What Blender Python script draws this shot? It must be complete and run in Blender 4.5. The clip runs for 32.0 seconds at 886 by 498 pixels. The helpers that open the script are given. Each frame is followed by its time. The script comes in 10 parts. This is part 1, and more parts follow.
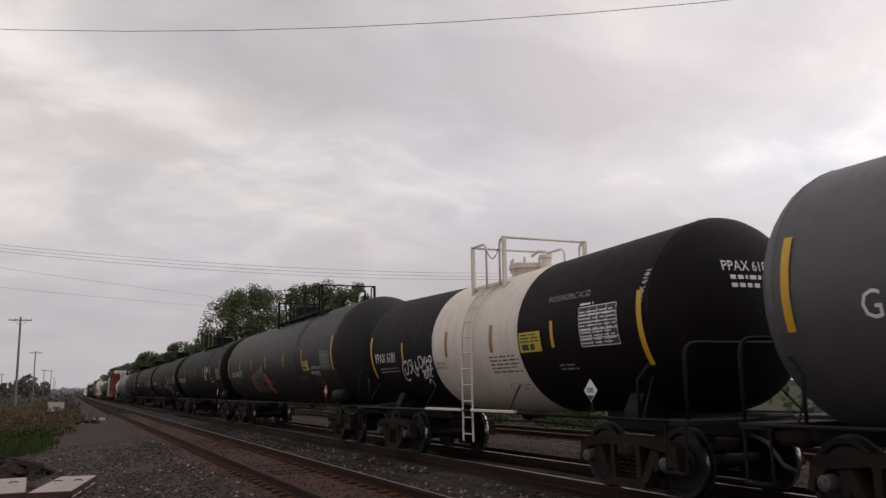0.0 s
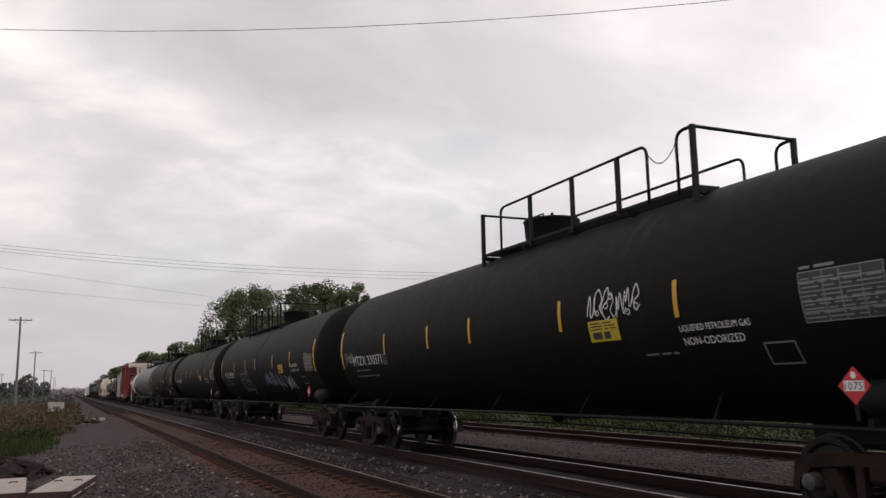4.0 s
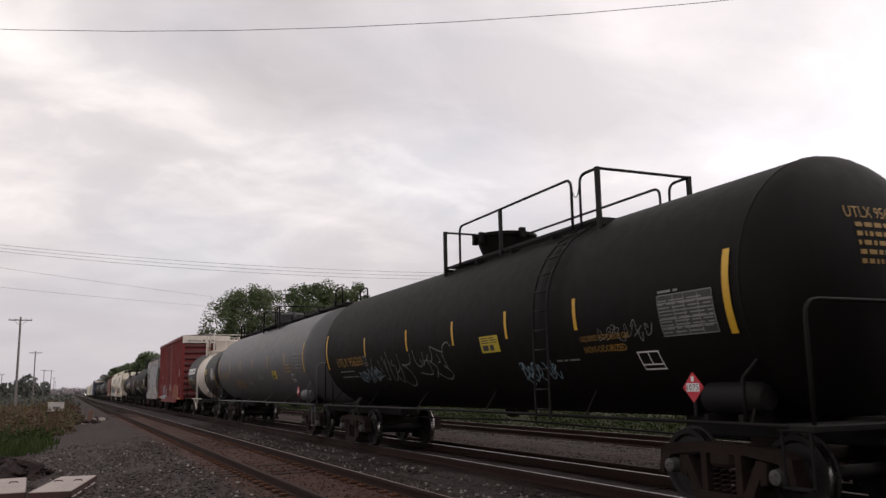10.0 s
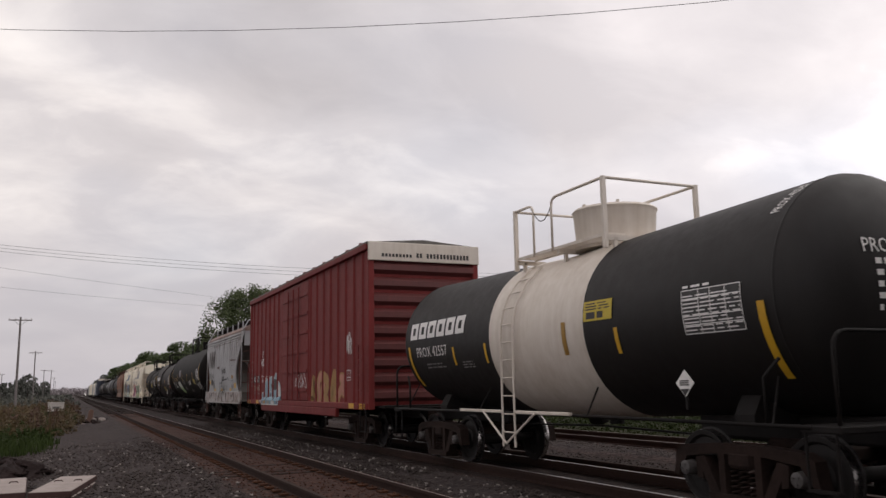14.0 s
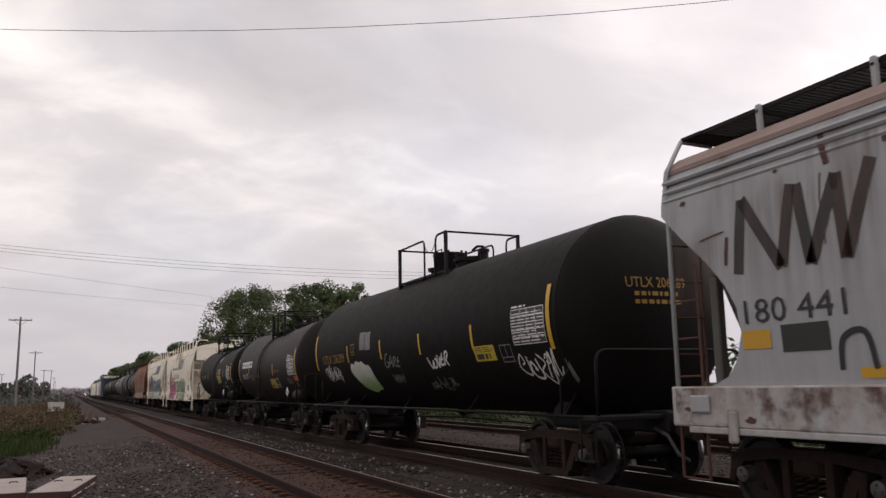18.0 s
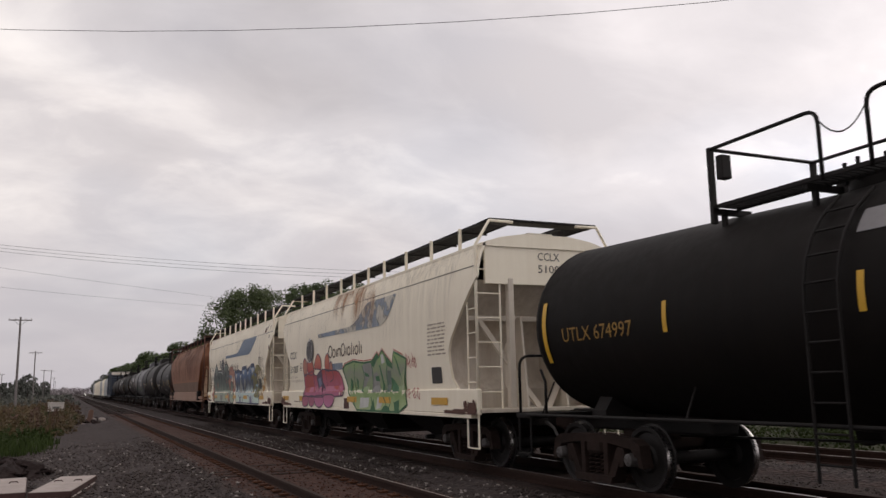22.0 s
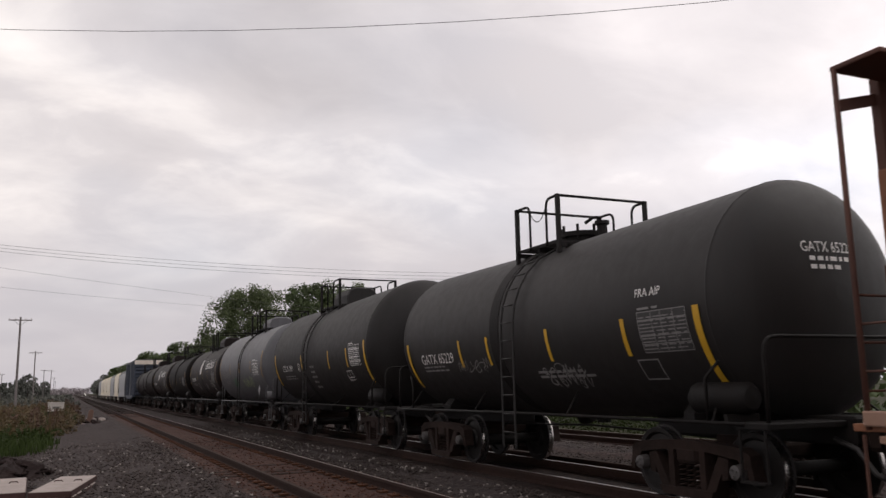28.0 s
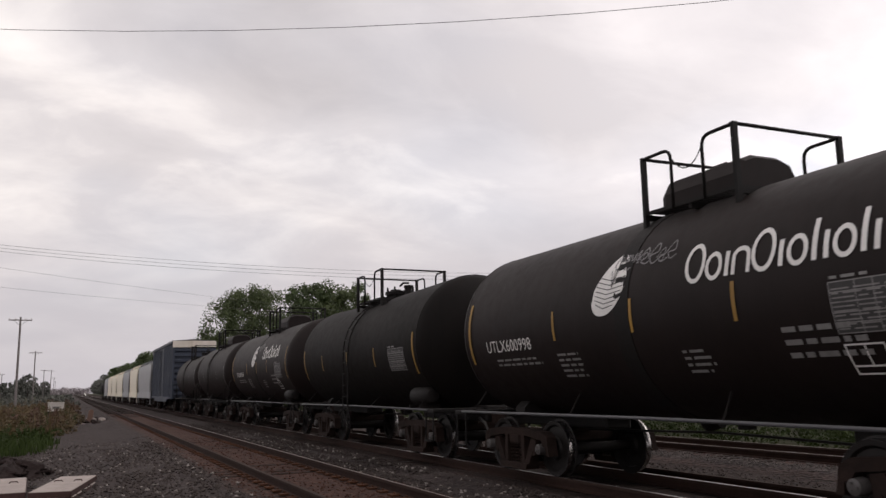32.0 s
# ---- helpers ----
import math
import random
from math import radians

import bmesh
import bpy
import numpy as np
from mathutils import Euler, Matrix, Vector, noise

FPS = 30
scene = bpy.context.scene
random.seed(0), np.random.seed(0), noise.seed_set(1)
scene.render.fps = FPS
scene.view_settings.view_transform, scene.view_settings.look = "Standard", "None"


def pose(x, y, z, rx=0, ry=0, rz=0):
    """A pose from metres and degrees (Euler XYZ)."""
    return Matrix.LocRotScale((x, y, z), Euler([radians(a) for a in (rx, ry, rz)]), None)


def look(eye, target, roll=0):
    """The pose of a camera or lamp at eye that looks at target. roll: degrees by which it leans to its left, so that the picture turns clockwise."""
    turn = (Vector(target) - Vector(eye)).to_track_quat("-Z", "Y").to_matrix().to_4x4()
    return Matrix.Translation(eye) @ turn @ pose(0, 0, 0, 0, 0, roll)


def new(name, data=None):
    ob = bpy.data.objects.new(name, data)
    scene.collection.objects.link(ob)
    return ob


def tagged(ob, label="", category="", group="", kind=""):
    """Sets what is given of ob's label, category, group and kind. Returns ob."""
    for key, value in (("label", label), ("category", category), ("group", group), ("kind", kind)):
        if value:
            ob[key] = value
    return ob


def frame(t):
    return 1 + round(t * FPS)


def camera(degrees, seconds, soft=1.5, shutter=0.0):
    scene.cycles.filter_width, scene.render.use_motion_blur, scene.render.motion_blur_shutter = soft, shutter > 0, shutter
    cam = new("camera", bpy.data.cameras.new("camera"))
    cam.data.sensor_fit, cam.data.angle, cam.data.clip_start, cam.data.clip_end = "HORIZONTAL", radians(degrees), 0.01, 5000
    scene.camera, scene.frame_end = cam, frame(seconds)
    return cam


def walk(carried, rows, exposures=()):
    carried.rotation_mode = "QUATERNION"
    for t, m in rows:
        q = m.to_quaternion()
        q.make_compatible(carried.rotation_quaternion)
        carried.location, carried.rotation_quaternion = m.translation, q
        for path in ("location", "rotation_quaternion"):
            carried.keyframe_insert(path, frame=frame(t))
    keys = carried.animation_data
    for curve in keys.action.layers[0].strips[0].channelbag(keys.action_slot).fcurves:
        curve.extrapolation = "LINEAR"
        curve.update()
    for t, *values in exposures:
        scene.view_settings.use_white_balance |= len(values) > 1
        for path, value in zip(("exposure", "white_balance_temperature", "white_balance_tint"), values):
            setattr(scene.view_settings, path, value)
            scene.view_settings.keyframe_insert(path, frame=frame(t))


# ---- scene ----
TC, NC, T3 = 8.25, 4.125, 14.85          # centre lines of the three tracks; rail tops at z = 0
CAM_Z = 1.51
cam = camera(56.22, 32.0, soft=1.45, shutter=0.07)
_yaw, _pit = radians(24.08), radians(9.43)
EYE = Vector((0, 0, CAM_Z))
AHEAD = Vector((math.sin(_yaw) * math.cos(_pit), math.cos(_yaw) * math.cos(_pit), math.sin(_pit)))
VIEW = look(EYE, EYE + AHEAD * 10, -1.04)
# the film camera darkens its picture while pale cars pass
walk(cam, [(0.0, VIEW), (32.0, VIEW)], exposures=[(0.0, -0.2), (1.5, -0.12), (2.2, -0.06), (3.5, 0.04), (9.0, 0.08), (12.0, 0.09), (13.5, -0.04), (14.5, -0.02), (16.4, 0.2), (17.2, 0.14), (18.5, 0.06), (21.0, -0.02), (22.3, -0.06), (23.2, -0.13), (25.5, -0.15), (27.2, 0.0), (28.5, 0.06), (32.0, 0.06)])


# ---------------------------------------------------------------- sky and light
def nd(nt, kind, x=0, y=0, **kw):
    n = nt.nodes.new(kind)
    n.location = (x, y)
    for k, v in kw.items():
        if k in n.inputs:
            n.inputs[k].default_value = v
    return n


def build_sky():
    w = bpy.data.worlds.new("overcast_sky")
    scene.world = w
    w.use_nodes = True
    nt = w.node_tree
    nt.nodes.clear()
    out = nt.nodes.new("ShaderNodeOutputWorld")
    bg = nt.nodes.new("ShaderNodeBackground")
    sky = nt.nodes.new("ShaderNodeTexSky")
    sky.sky_type = "NISHITA"
    sky.sun_disc = False
    sky.sun_elevation = radians(38)
    sky.sun_rotation = radians(115)
    hs = nt.nodes.new("ShaderNodeVectorMath")
    hs.operation = "SCALE"
    hs.inputs["Scale"].default_value = 0.16
    tc = nt.nodes.new("ShaderNodeTexCoord")
    sep = nt.nodes.new("ShaderNodeSeparateXYZ")
    add = nt.nodes.new("ShaderNodeMath")
    add.operation = "ADD"
    add.inputs[1].default_value = 0.34
    dx = nt.nodes.new("ShaderNodeMath")
    dx.operation = "DIVIDE"
    dy = nt.nodes.new("ShaderNodeMath")
    dy.operation = "DIVIDE"
    comb = nt.nodes.new("ShaderNodeCombineXYZ")
    L = nt.links.new
    L(tc.outputs["Generated"], sep.inputs[0])
    L(sep.outputs["Z"], add.inputs[0])
    L(sep.outputs["X"], dx.inputs[0])
    L(add.outputs[0], dx.inputs[1])
    L(sep.outputs["Y"], dy.inputs[0])
    L(add.outputs[0], dy.inputs[1])
    L(dx.outputs[0], comb.inputs[0])
    L(dy.outputs[0], comb.inputs[1])
    mp = nt.nodes.new("ShaderNodeMapping")
    mp.inputs["Scale"].default_value = (0.75, 1.0, 1.0)
    mp.inputs["Rotation"].default_value = (0, 0, radians(38))
    mp.inputs["Location"].default_value = (1.7, 4.4, 0)
    L(comb.outputs[0], mp.inputs[0])
    n1 = nd(nt, "ShaderNodeTexNoise", Scale=1.15, Detail=3.0, Roughness=0.45, Distortion=0.6)
    n2 = nd(nt, "ShaderNodeTexNoise", Scale=5.0, Detail=6.0, Roughness=0.55, Distortion=0.3)
    L(mp.outputs[0], n1.inputs["Vector"])
    L(mp.outputs[0], n2.inputs["Vector"])
    mixn = nt.nodes.new("ShaderNodeMix")
    mixn.inputs[0].default_value = 0.3
    L(n1.outputs["Fac"], mixn.inputs[2])
    L(n2.outputs["Fac"], mixn.inputs[3])
    ramp = nt.nodes.new("ShaderNodeValToRGB")
    e = ramp.color_ramp.elements
    e[0].position, e[0].color = 0.36, (0.645, 0.595, 0.6, 1)
    e[1].position, e[1].color = 0.62, (1.27, 1.17, 1.11, 1)
    m = ramp.color_ramp.elements.new(0.5)
    m.color = (0.835, 0.77, 0.765, 1)
    L(mixn.outputs[0], ramp.inputs[0])
    # thin cloud lets a little blue through
    n3 = nd(nt, "ShaderNodeTexNoise", Scale=0.7, Detail=3.0)
    L(comb.outputs[0], n3.inputs["Vector"])
    thin = nt.nodes.new("ShaderNodeMapRange")
    thin.inputs["From Min"].default_value = 0.5
    thin.inputs["From Max"].default_value = 0.72
    thin.inputs["To Min"].default_value = 0.04
    thin.inputs["To Max"].default_value = 0.4
    L(n3.outputs["Fac"], thin.inputs[0])
    mixc = nt.nodes.new("ShaderNodeMix")
    mixc.data_type = "RGBA"
    L(thin.outputs[0], mixc.inputs[0])
    L(ramp.outputs[0], mixc.inputs[6])
    L(sky.outputs[0], hs.inputs[0])
    L(hs.outputs[0], mixc.inputs[7])
    # mauve-grey haze low over the horizon
    low = nt.nodes.new("ShaderNodeMapRange")
    low.interpolation_type = "SMOOTHSTEP"
    low.inputs["From Min"].default_value = 0.0
    low.inputs["From Max"].default_value = 0.3
    low.inputs["To Min"].default_value = 0.9
    low.inputs["To Max"].default_value = 0.0
    L(sep.outputs["Z"], low.inputs[0])
    mixh = nt.nodes.new("ShaderNodeMix")
    mixh.data_type = "RGBA"
    mixh.inputs[7].default_value = (0.575, 0.535, 0.575, 1)
    L(low.outputs[0], mixh.inputs[0])
    L(mixc.outputs[2], mixh.inputs[6])
    # the sun stands behind the cloud on the +x side
    lit = nt.nodes.new("ShaderNodeMath")
    lit.operation = "MULTIPLY_ADD"
    lit.inputs[1].default_value = 0.06
    lit.inputs[2].default_value = 1.03
    L(sep.outputs["X"], lit.inputs[0])
    lit2 = nt.nodes.new("ShaderNodeMath")
    lit2.operation = "MULTIPLY_ADD"
    lit2.inputs[1].default_value = -0.1
    L(sep.outputs["Y"], lit2.inputs[0])
    L(lit.outputs[0], lit2.inputs[2])
    # broad glow where the cloud is thinnest before the sun
    dot = nt.nodes.new("ShaderNodeVectorMath")
    dot.operation = "DOT_PRODUCT"
    dot.inputs[1].default_value = Vector((0.73, 0.46, 0.5)).normalized()
    L(tc.outputs["Generated"], dot.inputs[0])
    glow = nt.nodes.new("ShaderNodeMapRange")
    glow.interpolation_type = "SMOOTHSTEP"
    glow.inputs["From Min"].default_value = 0.76
    glow.inputs["From Max"].default_value = 1.0
    glow.inputs["To Max"].default_value = 0.27
    L(dot.outputs["Value"], glow.inputs[0])
    lit3 = nt.nodes.new("ShaderNodeMath")
    L(lit2.outputs[0], lit3.inputs[0])
    L(glow.outputs[0], lit3.inputs[1])
    lv = nt.nodes.new("ShaderNodeVectorMath")
    lv.operation = "SCALE"
    L(mixh.outputs[2], lv.inputs[0])
    L(lit3.outputs[0], lv.inputs["Scale"])
    L(lv.outputs[0], bg.inputs["Color"])
    bg.inputs["Strength"].default_value = 1.0
    L(bg.outputs[0], out.inputs[0])
    sun = bpy.data.lights.new("sun", "SUN")
    sun.energy, sun.angle, sun.color = 0.5, radians(30), (1.0, 0.96, 0.92)
    so = new("sun", sun)
    so.matrix_world = look((30, 10, 40), (0, 20, 0))


build_sky()


# ---------------------------------------------------------------- materials
def paint(name, col, dirt=None, rough=0.5, metal=0.0, grain=9.0, big=0.9, amount=0.5, streak=0.0, bump=0.15, bscale=60.0, vary=0.0, spec=0.5):
    """Painted, rusty or mineral surface: two scales of colour change, optional vertical streaks, fine relief."""
    m = bpy.data.materials.new(name)
    m.use_nodes = True
    nt = m.node_tree
    L = nt.links.new
    b = nt.nodes["Principled BSDF"]
    dirt = dirt or tuple(c * 0.55 for c in col)
    tc = nt.nodes.new("ShaderNodeTexCoord")
    a = nd(nt, "ShaderNodeTexNoise", Scale=big, Detail=5.0, Roughness=0.6)
    f = nd(nt, "ShaderNodeTexNoise", Scale=grain, Detail=6.0, Roughness=0.65)
    L(tc.outputs["Object"], a.inputs["Vector"])
    L(tc.outputs["Object"], f.inputs["Vector"])
    mx = nt.nodes.new("ShaderNodeMix")
    mx.inputs[0].default_value = 0.4
    L(a.outputs["Fac"], mx.inputs[2])
    L(f.outputs["Fac"], mx.inputs[3])
    fac = mx.outputs[0]
    if streak:
        mp = nt.nodes.new("ShaderNodeMapping")
        mp.inputs["Scale"].default_value = (5.0, 5.0, 0.35)
        s = nd(nt, "ShaderNodeTexNoise", Scale=1.0, Detail=4.0, Roughness=0.7)
        L(tc.outputs["Object"], mp.inputs[0])
        L(mp.outputs[0], s.inputs["Vector"])
        m2 = nt.nodes.new("ShaderNodeMix")
        m2.inputs[0].default_value = streak
        L(fac, m2.inputs[2])
        L(s.outputs["Fac"], m2.inputs[3])
        fac = m2.outputs[0]
    r = nt.nodes.new("ShaderNodeMapRange")
    r.inputs["From Min"].default_value = 0.38
    r.inputs["From Max"].default_value = 0.68
    r.inputs["To Max"].default_value = amount
    L(fac, r.inputs[0])
    c = nt.nodes.new("ShaderNodeMix")
    c.data_type = "RGBA"
    c.inputs[6].default_value = (*col, 1)
    c.inputs[7].default_value = (*dirt, 1)
    L(r.outputs[0], c.inputs[0])
    last = c.outputs[2]
    if vary:
        oi = nt.nodes.new("ShaderNodeObjectInfo")
        hv = nt.nodes.new("ShaderNodeHueSaturation")
        vr = nt.nodes.new("ShaderNodeMapRange")
        vr.inputs["To Min"].default_value = 1 - vary
        vr.inputs["To Max"].default_value = 1 + vary
        L(oi.outputs["Random"], vr.inputs[0])
        L(vr.outputs[0], hv.inputs["Value"])
        L(last, hv.inputs["Color"])
        last = hv.outputs[0]
    L(last, b.inputs["Base Color"])
    rr = nt.nodes.new("ShaderNodeMapRange")
    rr.inputs["To Min"].default_value = max(0.05, rough - 0.12)
    rr.inputs["To Max"].default_value = min(1.0, rough + 0.15)
    L(f.outputs["Fac"], rr.inputs[0])
    L(rr.outputs[0], b.inputs["Roughness"])
    b.inputs["Metallic"].default_value = metal
    b.inputs["Specular IOR Level"].default_value = spec
    if bump:
        bn = nd(nt, "ShaderNodeTexNoise", Scale=bscale, Detail=4.0)
        L(tc.outputs["Object"], bn.inputs["Vector"])
        bp = nt.nodes.new("ShaderNodeBump")
        bp.inputs["Strength"].default_value = bump
        bp.inputs["Distance"].default_value = 0.02
        L(bn.outputs["Fac"], bp.inputs["Height"])
        L(bp.outputs[0], b.inputs["Normal"])
    return m


M = {}
M["black"] = paint("black_tank_paint", (0.0052, 0.0042, 0.0039), (0.0115, 0.0086, 0.0075), 0.62, grain=5, big=0.6, amount=0.8, streak=0.35, bump=0.06, bscale=9, spec=0.11)
M["black2"] = paint("faded_black_paint", (0.0075, 0.0062, 0.006), (0.0145, 0.0112, 0.0102), 0.57, grain=5, big=0.6, amount=0.8, streak=0.35, bump=0.06, bscale=9, spec=0.35)
M["slate"] = paint("grey_black_paint", (0.017, 0.0157, 0.0157), (0.028, 0.0238, 0.0225), 0.55, grain=5, big=0.6, amount=0.8, streak=0.35, bump=0.06, bscale=9, spec=0.3)
M["brownblack"] = paint("sooty_brown_paint", (0.0115, 0.0078, 0.0074), (0.0195, 0.0135, 0.0125), 0.55, grain=5, big=0.6, amount=0.8, streak=0.35, bump=0.06, bscale=9, spec=0.15)
M["grey"] = paint("grey_tank_paint", (0.082, 0.079, 0.084), (0.055, 0.052, 0.053), 0.5, grain=4, big=0.5, amount=0.7, streak=0.45, bump=0.06, bscale=8)
M["lightgrey"] = paint("light_grey_tank_paint", (0.094, 0.094, 0.103), (0.06, 0.056, 0.058), 0.5, grain=4, big=0.5, amount=0.7, streak=0.45, bump=0.06, bscale=8)
M["whiteband"] = paint("white_band_paint", (0.68, 0.62, 0.55), (0.42, 0.34, 0.26), 0.5, grain=5, big=0.8, amount=0.6, streak=0.5, bump=0.06, bscale=9)
M["white"] = paint("white_lettering_paint", (0.8, 0.78, 0.76), (0.55, 0.53, 0.51), 0.55, grain=14, amount=0.6, bump=0)
M["tablegrey"] = paint("table_background", (0.045, 0.043, 0.043), (0.025, 0.023, 0.023), 0.6, grain=8, amount=0.7, bump=0)
M["dimwhite"] = paint("worn_white_lettering", (0.26, 0.25, 0.245), (0.09, 0.085, 0.08), 0.6, grain=14, amount=0.8, bump=0)
M["yellow"] = paint("yellow_reflective_stripe", (0.62, 0.36, 0.02), (0.42, 0.22, 0.02), 0.45, grain=12, amount=0.5, bump=0)
M["yellowpl"] = paint("yellow_placard", (0.55, 0.42, 0.03), (0.4, 0.3, 0.03), 0.5, grain=12, amount=0.5, bump=0)
M["yletter"] = paint("faded_yellow_lettering", (0.36, 0.2, 0.03), (0.14, 0.08, 0.02), 0.55, grain=14, amount=0.8, bump=0)
M["red"] = paint("red_placard", (0.5, 0.025, 0.04), (0.35, 0.02, 0.03), 0.45, grain=12, amount=0.4, bump=0)
M["darkmark"] = paint("dark_lettering", (0.025, 0.022, 0.022), (0.05, 0.045, 0.04), 0.6, grain=14, amount=0.6, bump=0)
M["brownmark"] = paint("brown_lettering", (0.075, 0.045, 0.03), (0.13, 0.085, 0.06), 0.6, grain=14, amount=0.6, bump=0)
M["steel"] = paint("dark_steel", (0.0075, 0.0068, 0.0068), (0.017, 0.0125, 0.011), 0.65, 0.0, grain=12, amount=0.7, bump=0.2, bscale=40, spec=0.2)
M["truckrust"] = paint("rusty_cast_steel", (0.028, 0.017, 0.014), (0.010, 0.007, 0.006), 0.85, 0.0, grain=9, big=2, amount=0.8, bump=0.3, bscale=30, spec=0.15)
M["wheel"] = paint("wheel_steel", (0.011, 0.008, 0.0072), (0.0065, 0.005, 0.005), 0.6, 0.3, grain=8, amount=0.7, bump=0.2)
M["tread"] = paint("polished_wheel_tread", (0.42, 0.4, 0.39), (0.26, 0.24, 0.23), 0.26, 1.0, grain=20, amount=0.5, bump=0)
M["cap"] = paint("bearing_cap_paint", (0.1, 0.092, 0.09), (0.035, 0.03, 0.028), 0.5, 0.2, grain=18, amount=0.8, bump=0)
M["maroon"] = paint("maroon_boxcar_paint", (0.19, 0.027, 0.026), (0.11, 0.021, 0.019), 0.6, grain=5, big=0.7, amount=0.75, streak=0.45, bump=0.08, bscale=10, spec=0.2)
M["maroondark"] = paint("maroon_end_paint", (0.12, 0.027, 0.025), (0.06, 0.018, 0.017), 0.6, grain=5, big=0.7, amount=0.75, streak=0.4, bump=0.08, bscale=10)
M["blue"] = paint("dark_blue_boxcar_paint", (0.03, 0.038, 0.06), (0.02, 0.024, 0.035), 0.55, grain=5, amount=0.7, streak=0.45, bump=0.08, bscale=10)
M["palegrey"] = paint("pale_grey_hopper_paint", (0.38, 0.385, 0.395), (0.26, 0.245, 0.235), 0.55, grain=5, big=0.7, amount=0.6, streak=0.55, bump=0.08, bscale=10)
M["cream"] = paint("cream_hopper_paint", (0.86, 0.79, 0.645), (0.74, 0.655, 0.51), 0.55, grain=4, big=0.6, amount=0.55, streak=0.6, bump=0.08, bscale=10)
# end slope sheets' weathered colour, darkened for the shade under the end wall
M["shade"] = paint("shade_toned_weathered_sheet", (0.14, 0.13, 0.117), (0.06, 0.054, 0.048), 0.65, grain=5, big=0.8, amount=0.7, streak=0.5, bump=0.1, bscale=10)
M["rusthopper"] = paint("rust_brown_hopper_paint", (0.27, 0.105, 0.045), (0.115, 0.043, 0.025), 0.65, grain=5, big=0.55, amount=0.95, streak=0.6, bump=0.12, bscale=12)
M["rustbrown"] = paint("dark_rust_patch", (0.075, 0.03, 0.022), (0.12, 0.05, 0.03), 0.75, grain=8, amount=0.7, bump=0.2)
M["bluelogo"] = paint("slate_blue_paint", (0.1, 0.155, 0.24), (0.36, 0.37, 0.37), 0.55, grain=4, big=3.5, amount=0.8, streak=0.4, bump=0)
M["bluelogo2"] = paint("clean_slate_blue_paint", (0.095, 0.15, 0.235), (0.13, 0.175, 0.24), 0.5, grain=6, big=1.5, amount=0.6, streak=0.5, bump=0)
M["palesill"] = paint("rust_streaked_pale_sill", (0.44, 0.44, 0.44), (0.22, 0.14, 0.1), 0.65, grain=5, big=1.6, amount=0.95, bump=0.1, bscale=12)
# cream paint with grime, toned down for the shade in the end bays
M["slope"] = paint("shade_toned_grimy_cream", (0.62, 0.56, 0.47), (0.36, 0.29, 0.22), 0.6, grain=4, big=0.8, amount=0.8, streak=0.6, bump=0.08, bscale=10)
M["roofgrime"] = paint("grimy_reddish_roof", (0.28, 0.2, 0.175), (0.17, 0.105, 0.085), 0.7, grain=5, big=0.8, amount=0.8, bump=0.1, bscale=12)
M["amber"] = paint("amber_reflector", (0.6, 0.33, 0.02), (0.45, 0.25, 0.05), 0.4, grain=10, amount=0.5, bump=0)
for k, c in dict(g_pink=(0.42, 0.13, 0.2), g_red=(0.45, 0.06, 0.05), g_salmon=(0.47, 0.2, 0.14), g_green=(0.24, 0.36, 0.16), g_dkgreen=(0.04, 0.15, 0.06), g_sage=(0.13, 0.17, 0.14), g_grey=(0.27, 0.27, 0.25), g_blue=(0.12, 0.19, 0.33), g_navy=(0.03, 0.045, 0.1), g_ltblue=(0.24, 0.36, 0.42), g_black=(0.02, 0.02, 0.02), g_white=(0.6, 0.6, 0.58), g_silver=(0.2, 0.19, 0.195), g_coral=(0.42, 0.08, 0.07), g_violet=(0.2, 0.2, 0.3), g_ochre=(0.36, 0.2, 0.06), g_ygreen=(0.3, 0.36, 0.2), g_plum=(0.1, 0.06, 0.1)).items():
    M[k] = paint("spray_paint_" + k[2:], c, tuple(x * 0.62 + 0.02 for x in c), 0.6, grain=7, big=2.0, amount=0.75, bump=0)


def fade(name, stops, z0, z1, rough=0.6):
    """Sprayed colour that changes up the side, cloudy at the joins."""
    m = bpy.data.materials.new(name)
    m.use_nodes = True
    nt = m.node_tree
    L = nt.links.new
    tc = nt.nodes.new("ShaderNodeTexCoord")
    sp = nt.nodes.new("ShaderNodeSeparateXYZ")
    L(tc.outputs["Object"], sp.inputs[0])
    n = nd(nt, "ShaderNodeTexNoise", Scale=3.0, Detail=5.0, Roughness=0.65)
    L(tc.outputs["Object"], n.inputs["Vector"])
    w = nt.nodes.new("ShaderNodeMath")
    w.operation = "MULTIPLY_ADD"
    w.inputs[1].default_value = 0.7
    L(n.outputs["Fac"], w.inputs[0])
    L(sp.outputs["Z"], w.inputs[2])
    r = nt.nodes.new("ShaderNodeMapRange")
    r.inputs["From Min"].default_value = z0 + 0.35
    r.inputs["From Max"].default_value = z1 + 0.35
    L(w.outputs[0], r.inputs[0])
    rp = nt.nodes.new("ShaderNodeValToRGB")
    e = rp.color_ramp.elements
    e[0].color, e[1].color = (*stops[0], 1), (*stops[-1], 1)
    for i, c in enumerate(stops[1:-1]):
        e.new((i + 1) / (len(stops) - 1)).color = (*c, 1)
    L(r.outputs[0], rp.inputs[0])
    b = nt.nodes["Principled BSDF"]
    L(rp.outputs[0], b.inputs["Base Color"])
    b.inputs["Roughness"].default_value = rough
    return m


